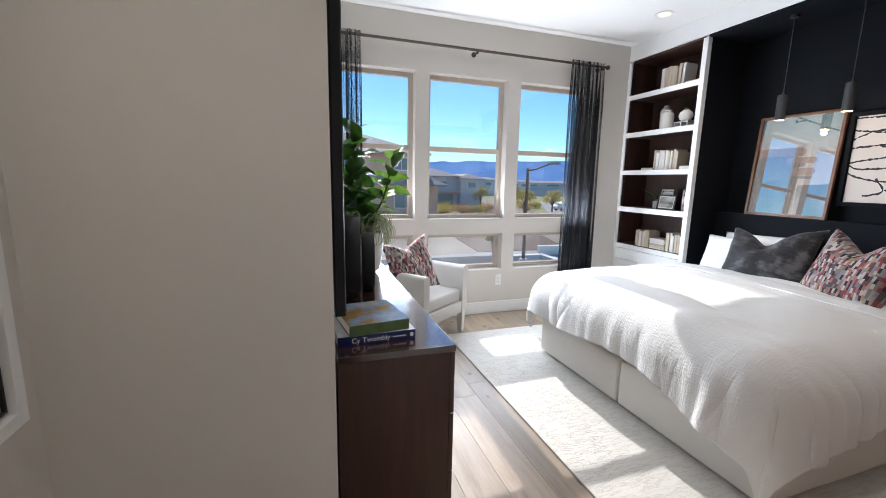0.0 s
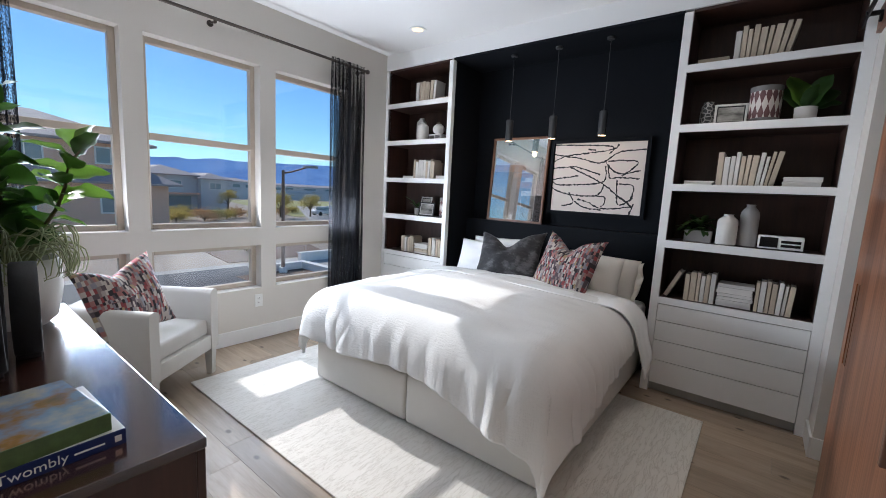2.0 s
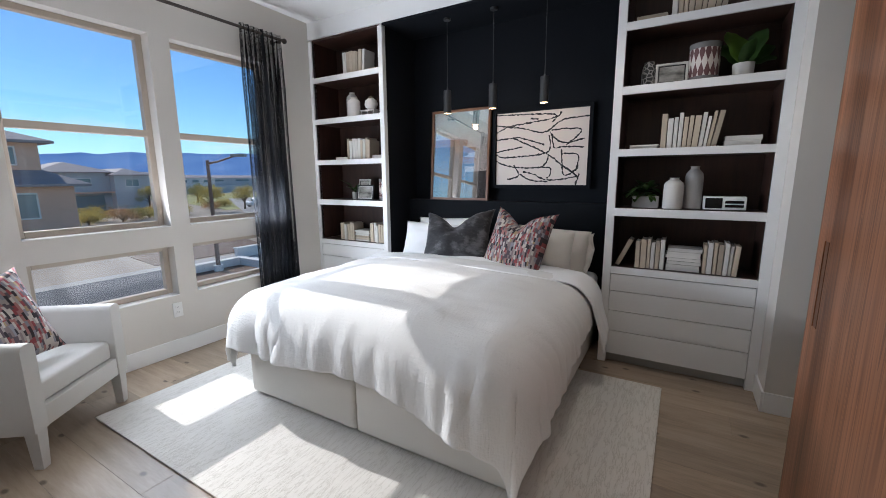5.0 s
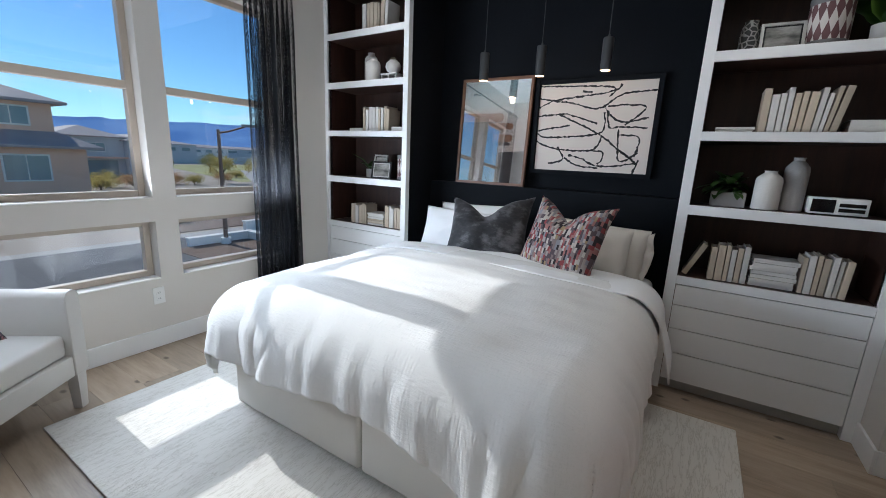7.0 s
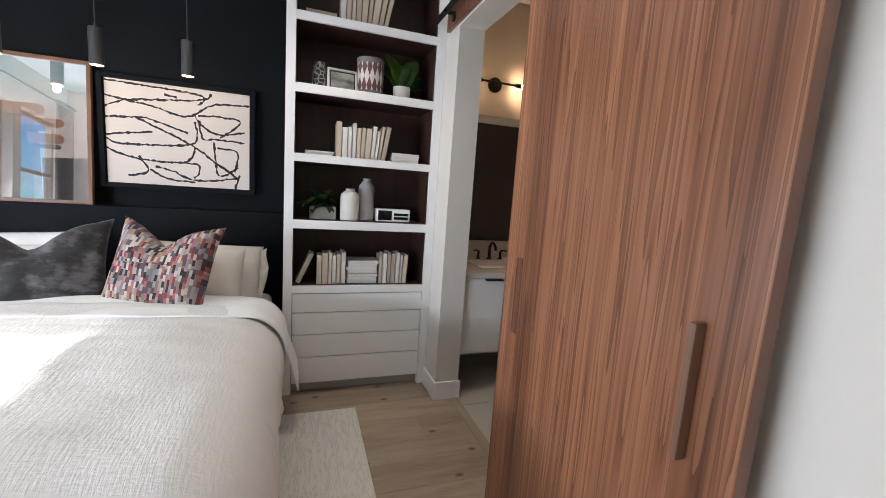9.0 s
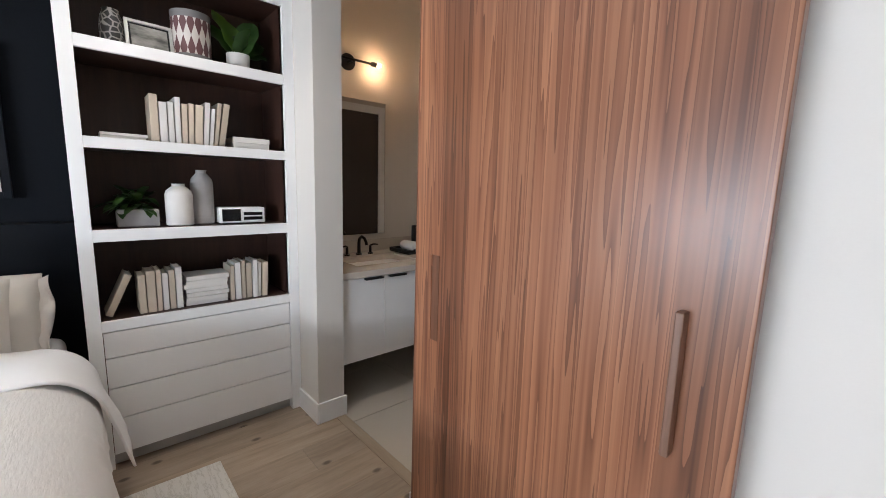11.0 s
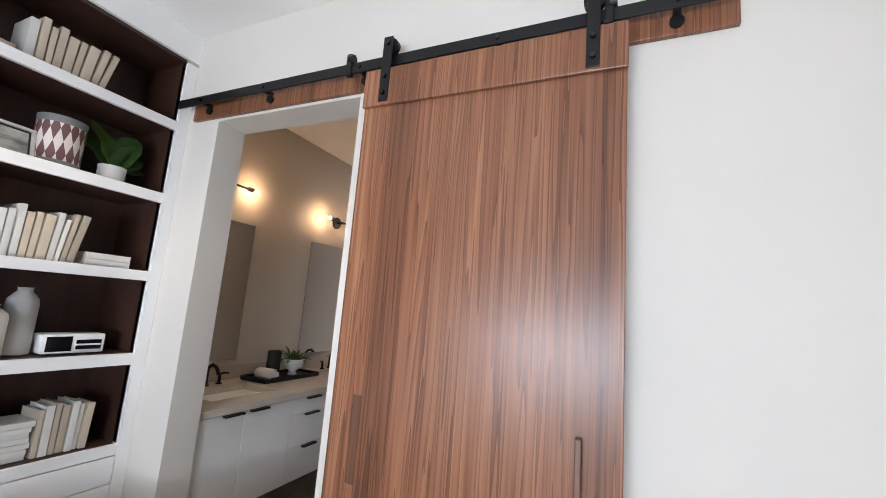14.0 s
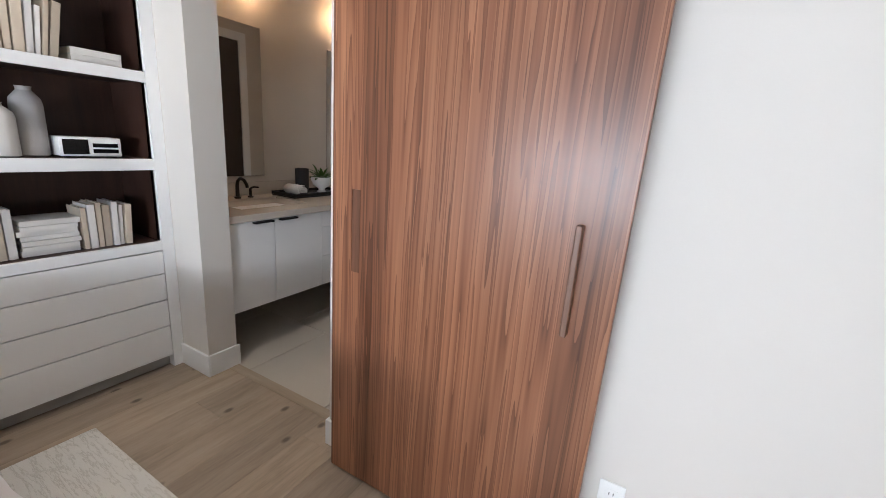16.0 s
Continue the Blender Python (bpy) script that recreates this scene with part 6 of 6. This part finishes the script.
M_POLE = plain("brown_lamp_pole", (0.20, 0.12, 0.085), 0.5, 0.1, 3, 30, 0.05)
structure(slab("ground", (-1200, 2600, 4.6, 4200, GZ - 0.4, GZ), M_GROUND), "dry pale desert ground", "ground")


def patch(name, pts, z, material, label, category):
    bm = bmesh.new()
    top = [bm.verts.new((x, y, z)) for x, y in pts]
    low = [bm.verts.new((x, y, GZ - 0.02)) for x, y in pts]
    bm.faces.new(top)
    n = len(pts)
    for i in range(n):
        bm.faces.new((top[i], low[i], low[(i + 1) % n], top[(i + 1) % n]))
    return structure(part(name, bm, material), label, category)


patch("pavement", [(-6, 6.2), (8.5, 6.2), (9.4, 16.6), (-6, 16.6)], GZ + 0.02, M_PAVER, "pinkish paved drive below the windows", "pavement")
M_ASPHALT = plain("dark_asphalt", (0.075, 0.075, 0.08), 0.9, 0.15, 0.6, 10, 0.15)
patch("driveway", [(-6, 16.6), (9.4, 16.6), (11.4, 23.0), (-6, 23.0)], GZ + 0.04, M_ASPHALT, "dark asphalt drive by the street", "road")
patch("road", [(-30, 15.5), (60, 15.5), (75, 24), (-30, 24)], GZ + 0.015, M_ROAD, "pale concrete street", "road")
patch("road_side", [(19, 24), (27, 24), (66, 90), (56, 90)], GZ + 0.025, M_ROAD, "pale concrete side street", "road")
patch("lawn", [(36, 58), (60, 58), (90, 120), (52, 120)], GZ + 0.02, M_LAWN, "yellowing park lawn", "lawn")
patch("mulch_bed", [(9.6, 17.0), (13.28, 17.0), (13.28, 20.58), (9.6, 20.58)], GZ + 0.055, M_MULCH, "brown mulch inside the planter walls", "planting bed")
patch("mulch_bed", [(11.0, 24.5), (18.0, 24.5), (23.0, 40), (13.0, 40)], GZ + 0.03, M_MULCH, "brown mulched planting bed", "planting bed")


def low_wall(x0, x1, y0, y1, h):
    w = thing("planter_wall", "low white block planter wall by the street", "wall", group="planter walls")
    slab("block_course", (x0, x1, y0, y1, GZ, GZ + h - 0.08), M_KERB, w)
    slab("coping", (x0 - 0.04, x1 + 0.04, y0 - 0.04, y1 + 0.04, GZ + h - 0.08, GZ + h), M_KERB, w, "flat white coping", 0.01)


low_wall(10.4, 13.6, 20.6, 20.9, 0.45)
low_wall(13.3, 13.6, 17.4, 20.6, 0.45)
low_wall(8.6, 11.3, 16.4, 16.7, 0.4)
low_wall(14.5, 19.5, 22.6, 22.9, 0.6)
patch("path", [(9.0, 15.2), (12.6, 15.2), (15.2, 22), (13.8, 22)], GZ + 0.035, M_KERB, "white concrete footpath", "path")


def hip_roof(name, x0, x1, y0, y1, z, rise, parent, over=0.5, th=0.14):
    bm = bmesh.new()
    x0, x1, y0, y1 = x0 - over, x1 + over, y0 - over, y1 + over
    half = min(x1 - x0, y1 - y0) / 2
    if x1 - x0 >= y1 - y0:
        r = [(x0 + half, (y0 + y1) / 2), (x1 - half, (y0 + y1) / 2)]
    else:
        r = [((x0 + x1) / 2, y0 + half), ((x0 + x1) / 2, y1 - half)]
    e = [bm.verts.new((x, y, z + th)) for x, y in ((x0, y0), (x1, y0), (x1, y1), (x0, y1))]
    lo = [bm.verts.new((x, y, z)) for x, y in ((x0, y0), (x1, y0), (x1, y1), (x0, y1))]
    t = [bm.verts.new((x, y, z + th + rise)) for x, y in r]
    if x1 - x0 >= y1 - y0:
        fs = ((e[0], e[1], t[1], t[0]), (e[1], e[2], t[1]), (e[2], e[3], t[0], t[1]), (e[3], e[0], t[0]))
    else:
        fs = ((e[0], e[1], t[0]), (e[1], e[2], t[1], t[0]), (e[2], e[3], t[1]), (e[3], e[0], t[0], t[1]))
    for f in fs:
        bm.faces.new(f)
    for k in range(4):
        bm.faces.new((e[k], lo[k], lo[(k + 1) % 4], e[(k + 1) % 4]))
    bm.faces.new(lo[::-1])
    return part(name, bm, M_ROOF, parent, "grey-brown tiled hip roof")


def house_window(parent, x, y, z, w, h, mull=1):
    win = slab("window", (x - w / 2, x + w / 2, y - 0.05, y + 0.03, z - h / 2, z + h / 2), M_KERB, parent, "white-framed window")
    n = mull + 1
    pw = (w - 0.12) / n
    for k in range(n):
        a = x - w / 2 + 0.06 + k * pw
        slab("pane", (a + 0.03, a + pw - 0.03, y - 0.065, y - 0.045, z - h / 2 + 0.09, z + h / 2 - 0.09), M_HGLASS, win)


h1 = thing("house", "terracotta stucco two-storey house with a tiled skirt roof", "house", Matrix.Translation((-0.12, -0.12, -0.42)) @ Matrix.Scale(1.3, 4), "houses across the street")
slab("wall", (-10, 10.7, 32.5, 44, GZ, 1.1), M_STUCCO, h1, "terracotta stucco lower storey")
slab("upper_wall", (-8, 9.7, 33.7, 43, 1.1, 3.5), M_STUCCO, h1, "terracotta stucco upper storey")
hip_roof("roof", -8, 9.7, 33.7, 43, 3.5, 1.9, h1, 0.6)
bm = bmesh.new()
v = [bm.verts.new(p) for p in ((-10.6, 31.9, 1.0), (11.4, 31.9, 1.0), (11.4, 31.9, 1.13), (-10.6, 31.9, 1.13), (-8.0, 33.72, 1.95), (9.75, 33.72, 1.95), (11.4, 44, 1.0), (11.4, 44, 1.13), (9.75, 43, 1.95))]
for f in ((0, 1, 2, 3), (3, 2, 5, 4), (1, 6, 7, 2), (2, 7, 8, 5), (0, 3, 4), (0, 4, 5, 8, 7, 6, 1)):
    bm.faces.new([v[i] for i in f])
part("skirt_roof", bm, M_ROOF, h1, "sloping tiled skirt roof")
for wx, wz, ww, wh in ((8.0, -0.1, 2.0, 1.5), (3.2, -0.1, 2.0, 1.5), (-1.5, -0.1, 2.0, 1.5), (1.0, -2.2, 2.4, 1.2)):
    house_window(h1, wx, 32.5, wz, ww, wh)
for wx in (7.9, 4.0, 0.3):
    house_window(h1, wx, 33.7, 2.75, 1.6, 1.1)

h2 = thing("house", "grey stucco two-storey house with a low hip roof", "house", group="houses across the street")
slab("wall", (21, 29, 76, 88, GZ, 2.3), M_STUCCO_G, h2, "grey stucco wall")
slab("wing_wall", (29, 33.5, 74.5, 86, GZ, 1.9), M_STUCCO_G, h2, "grey stucco wing")
hip_roof("roof", 21, 29, 76, 88, 2.3, 1.5, h2, 0.6)
hip_roof("wing_roof", 29, 33.5, 74.5, 86, 1.9, 1.0, h2, 0.5)
house_window(h2, 25.0, 76, 0.9, 3.4, 1.3, 2)
house_window(h2, 31.3, 74.5, 0.8, 1.9, 1.2)
slab("balcony", (22, 29, 74.8, 76, -0.7, -0.45), M_STUCCO, h2, "grey balcony slab")
slab("garage_door", (23, 28, 75.9, 76.02, GZ, -1.0), M_HGLASS, h2, "dark garage door")
for k, (hx, hy, wx, wy, hz) in enumerate(((62, 150, 16, 12, 2.2), (95, 190, 18, 12, 1.6), (130, 240, 60, 14, 1.5), (180, 330, 70, 20, 2.4), (240, 300, 50, 16, 1.8), (75, 240, 40, 14, 1.9), (300, 420, 90, 25, 3.2), (150, 420, 80, 20, 2.4))):
    hh = thing("far_building", "low pale building far across the flats", "building", group="far buildings")
    far_m = M_KERB if k % 2 else M_STUCCO_G
    slab("wall", (hx, hx + wx, hy, hy + wy, GZ, hz), far_m, hh)
    hip_roof("roof", hx, hx + wx, hy, hy + wy, hz, 1.2, hh, 0.5)
    for j in range(3):
        slab("window", (hx + wx * (0.15 + 0.28 * j), hx + wx * (0.3 + 0.28 * j), hy - 0.06, hy + 0.02, hz - 2.0, hz - 0.9), M_HGLASS, hh)
fw = thing("boundary_wall", "long brown boundary wall beyond the park", "wall")
slab("wall_panel", (40, 330, 128, 129, GZ, GZ + 2.2), M_STUCCO_G, fw)

lamp = thing("street_lamp", "brown street lamp with a single flat head", "street lamp")
LP = Vector((11.9, 20.2, GZ))
part("pole", tube(bmesh.new(), [LP, LP + Vector((0, 0, 2.5)), LP + Vector((0, 0, 5.45))], [0.11, 0.09, 0.075], 12), M_POLE, lamp, "", True)
rd = Vector((0.46, -0.887, 0))
part("arm", tube(bmesh.new(), [LP + Vector((0, 0, 5.3)), LP + Vector((0, 0, 5.38)) + rd * 0.5, LP + Vector((0, 0, 5.62)) + rd * 1.3], [0.05, 0.045, 0.04], 10), M_POLE, lamp, "", True)
bm = bmesh.new()
box(bm, -0.35, 0.35, -0.14, 0.14, -0.06, 0.06, 0.03)
part("lamp_head", bm, plain("grey_lamp_head", (0.30, 0.29, 0.28), 0.5), lamp, "flat grey lamp head", True, Matrix.Translation(LP + Vector((0, 0, 5.66)) + rd * 1.55) @ Matrix.Rotation(math.atan2(rd.y, rd.x), 4, "Z"))
part("base_plate", cyl(bmesh.new(), 0.22, GZ, GZ + 0.35, (LP.x, LP.y), 12), M_KERB, lamp, "", True)

M_LEAFOUT = [leaf_mat("yellow_green_foliage", (0.20, 0.20, 0.07), (0.33, 0.28, 0.11), 0.4), leaf_mat("rusty_foliage", (0.20, 0.12, 0.075), (0.30, 0.19, 0.12), 0.4), leaf_mat("olive_foliage", (0.11, 0.13, 0.06), (0.19, 0.19, 0.09), 0.4)]


def tree(name, label, at, trunk, rad, high, mat_, seed, n=420):
    """A tapered trunk with limbs and a crown of many small tilted leaves."""
    r = random.Random(seed)
    t = thing(name, label, "tree" if trunk > 0.6 else "bush", group="street trees and shrubs")
    o = Vector(at)
    bm = bmesh.new()
    top = o + Vector((0, 0, trunk + high * 0.4))
    tube(bm, [o, o + Vector((0.05, 0, trunk * 0.6)), top], [0.10 * rad, 0.08 * rad, 0.03 * rad], 7)
    tips = []
    for k in range(9):
        a, e = k * 2.4, r.uniform(0.3, 1.1)
        s = o + Vector((0, 0, trunk * r.uniform(0.6, 1.0) + 0.1))
        tip = s + Vector((math.cos(a) * rad * 0.8 * math.cos(e), math.sin(a) * rad * 0.8 * math.cos(e), high * 0.75 * math.sin(e)))
        tube(bm, [s, s.lerp(tip, 0.5) + Vector((0, 0, 0.1)), tip], [0.045 * rad, 0.03 * rad, 0.01], 5)
        tips.append(tip)
    part("trunk", bm, M_BARK, t, "", True)
    bm = bmesh.new()
    for k in range(3 * n):
        c = r.choice(tips) + Vector((r.gauss(0, 0.26), r.gauss(0, 0.26), r.gauss(0, 0.2))) * rad
        c.z = max(c.z, o.z + 0.05)
        s = r.uniform(0.03, 0.075) * (0.6 + 0.4 * rad)
        m = Euler((r.uniform(0, 6), r.uniform(0, 6), r.uniform(0, 6))).to_matrix()
        vs = [bm.verts.new(c + m @ Vector(p) * s) for p in ((-1, -0.5, 0), (0, -0.7, 0.2), (1, 0, 0), (0, 0.7, 0.2), (-1, 0.4, 0))]
        bm.faces.new(vs)
    part("crown", bm, mat_, t, "uneven leafy crown")


tree("street_tree", "small yellowing street tree by the lamp", (33, 56.8, GZ), 1.4, 1.7, 2.9, M_LEAFOUT[0], 1, 700)
tree("street_tree", "small olive street tree", (31.5, 70.4, GZ), 1.5, 1.5, 2.4, M_LEAFOUT[0], 2, 600)
tree("street_tree", "small yellowing street tree", (38.4, 57.3, GZ), 1.3, 1.6, 2.8, M_LEAFOUT[0], 3, 700)
tree("street_tree", "small olive street tree", (44, 80, GZ), 1.5, 1.7, 2.6, M_LEAFOUT[2], 4, 700)
for k, (bx, by, br, bh, mi) in enumerate(((19.2, 55.2, 2.2, 1.9, 0), (20.8, 52.6, 1.9, 2.0, 1), (22.5, 53.5, 1.6, 1.6, 2), (17.6, 52, 1.6, 1.5, 0), (24.4, 55, 1.7, 1.5, 0), (26.5, 57, 1.8, 1.7, 1), (28.5, 55.5, 1.4, 1.4, 0), (15.2, 30, 0.7, 0.6, 2), (16.4, 33, 0.8, 0.7, 1), (13.6, 28, 0.6, 0.6, 2), (17.5, 36, 0.9, 0.8, 0), (36, 62, 1.6, 1.4, 1), (40.5, 66, 1.6, 1.4, 0))):
    tree("shrub", ("golden", "rust-brown", "olive")[mi] + " shrub beside the street", (bx, by, GZ), 0.15, br * 0.75, bh * 0.7, M_LEAFOUT[mi], 20 + k, 420)
fence = thing("metal_fence", "black metal railing along the street", "fence")
for k in range(26):
    slab("post", (24 + k * 0.5, 24.04 + k * 0.5, 30.0, 30.04, GZ, GZ + 1.1), M_BLACK, fence)
slab("top_rail", (24, 36.6, 29.99, 30.05, GZ + 1.06, GZ + 1.12), M_BLACK, fence)
for cx, cy, col in ((43, 60, (0.6, 0.6, 0.6)), (48, 64, (0.05, 0.05, 0.06))):
    car = thing("parked_car", "small parked car far down the street", "car", Matrix.Translation((cx, cy, GZ)), "parked cars")
    cm = plain("car_paint", col, 0.25)
    bm = bmesh.new()
    box(bm, -2.2, 2.2, -0.9, 0.9, 0.3, 0.9, 0.18, 3)
    part("body", bm, cm, car, "", True)
    bm = bmesh.new()
    box(bm, -1.3, 1.1, -0.78, 0.78, 0.88, 1.45, 0.22, 3)
    part("cabin", bm, M_HGLASS, car, "", True)
    for wx in (-1.4, 1.4):
        for wy in (-0.85, 0.85):
            bm = bmesh.new()
            cyl(bm, 0.33, -0.1, 0.1, seg=16, m=Matrix.Translation((wx, wy, 0.33)) @ Matrix.Rotation(math.pi / 2, 4, "X"))
            part("wheel", bm, M_BLACK, car, "", True)


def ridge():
    m, t, b = nodes_of("glowing_haze_mountain")
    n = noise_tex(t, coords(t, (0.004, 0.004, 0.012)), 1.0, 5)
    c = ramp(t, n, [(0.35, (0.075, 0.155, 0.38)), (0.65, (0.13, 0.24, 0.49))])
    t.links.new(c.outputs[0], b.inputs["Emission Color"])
    # the ridge glows by itself, distance haze painted into its blue
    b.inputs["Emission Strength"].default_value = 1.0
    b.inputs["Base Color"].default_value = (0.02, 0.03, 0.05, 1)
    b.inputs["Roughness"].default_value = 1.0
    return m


M_RIDGE = ridge()


def ridge_fn(far, base, amp, seed):
    def fn(u, v):
        a = math.radians(-62 + 124 * u)
        h = base + amp * noise.noise(Vector((u * 9, seed, 0))) + amp * 0.4 * noise.noise(Vector((u * 34, seed, 1))) + amp * 0.1 * noise.noise(Vector((u * 120, seed, 2)))
        r = far - v * 250
        return (r * math.sin(a), r * math.cos(a), GZ - 5 + (h - GZ) * (1 - v) ** 1.3)
    return fn


structure(part("backdrop_mountains", sheet(bmesh.new(), ridge_fn(3600, 178, 62, 3.3), 260, 8), M_RIDGE, None, "", "all"), "mountain range on the horizon, its blue haze painted and self-lit", "mountains")

# ---- rug ----
def rug_mat():
    m, t, b = nodes_of("ivory_carved_wool")
    v = coords(t)
    n1 = noise_tex(t, coords(t, (5, 30, 1)), 1.0, 4, 0.7)
    n2 = noise_tex(t, v, 260, 2)
    dash = ramp(t, n1, [(0.47, (0, 0, 0)), (0.50, (1, 1, 1)), (0.53, (0, 0, 0))]).outputs[0]
    pale = mix_col(t, n2, (0.62, 0.59, 0.54), (0.72, 0.69, 0.64))
    t.links.new(mix_col(t, dash, pale, (0.55, 0.515, 0.46)), b.inputs["Base Color"])
    b.inputs["Roughness"].default_value = 0.97
    h = mix_col(t, 0.7, n2, mix_col(t, dash, (1, 1, 1), (0, 0, 0)))
    bump(t, b, h, 0.5, 0.006)
    return m


bm = bmesh.new()
box(bm, 1.33, 3.36, 0.53, 3.415, 0.0005, 0.0125, 0.005)
tagged(part("rug", bm, rug_mat(), None, "", True), "ivory wool rug with carved dashes under the bed", "rug")

# ---- bathroom tiles ----
T = 0.60
tile_bm = box(bmesh.new(), 0.002, T - 0.002, 0.002, T - 0.002, 0.0, 0.0055, 0.001, 1)
tile_me = bpy.data.meshes.new("floor_tile")
tile_bm.to_mesh(tile_me)
tile_bm.free()
tile_me.materials.append(M_TILE)
for i in range(6):
    for j in range(5):
        ob = new("floor_tile", tile_me)
        ob.parent = bath_floor
        ob.location = (0.86 + i * T - (0.3 if j % 2 else 0), -0.166 - (j + 1) * T, -0.006)

# ---- oak planks ----
oak_floor = structure(slab("floor", (XT - 0.3, 4.2, -0.1649, YW, -0.12, -0.006), M_JOINT), "greyed wide oak plank floor", "floor")
PW = 0.2028
rng = random.Random(77)
lengths = (1.2, 1.5, 1.9, 2.2)
meshes = {}
for L in lengths:
    pb = box(bmesh.new(), 0.0003, PW - 0.0003, 0.0004, L - 0.0004, 0.0, 0.006, 0.0009, 1)
    me = bpy.data.meshes.new("plank")
    pb.to_mesh(me)
    pb.free()
    me.materials.append(M_OAK)
    meshes[L] = me
x = 1.176 - 7 * PW
while x < FX + 0.4:
    y = -0.12 - rng.uniform(0.0, 1.1)
    while y < YW:
        L = rng.choice(lengths)
        y1 = y + L
        a, b = max(y, -0.106), min(y1, YW - 0.001)
        if b - a > 0.02:
            if a == y and b == y1:
                ob = new("plank", meshes[L])
                ob.location = (x, y, -0.006)
            else:
                pb = box(bmesh.new(), 0.0003, PW - 0.0003, 0.0004, b - a - 0.0004, 0.0, 0.006, 0.0009, 1)
                me = bpy.data.meshes.new("plank")
                pb.to_mesh(me)
                pb.free()
                me.materials.append(M_OAK)
                ob = new("plank", me)
                ob.location = (x, a, -0.006)
            ob.parent = oak_floor
        y = y1
    x += PW
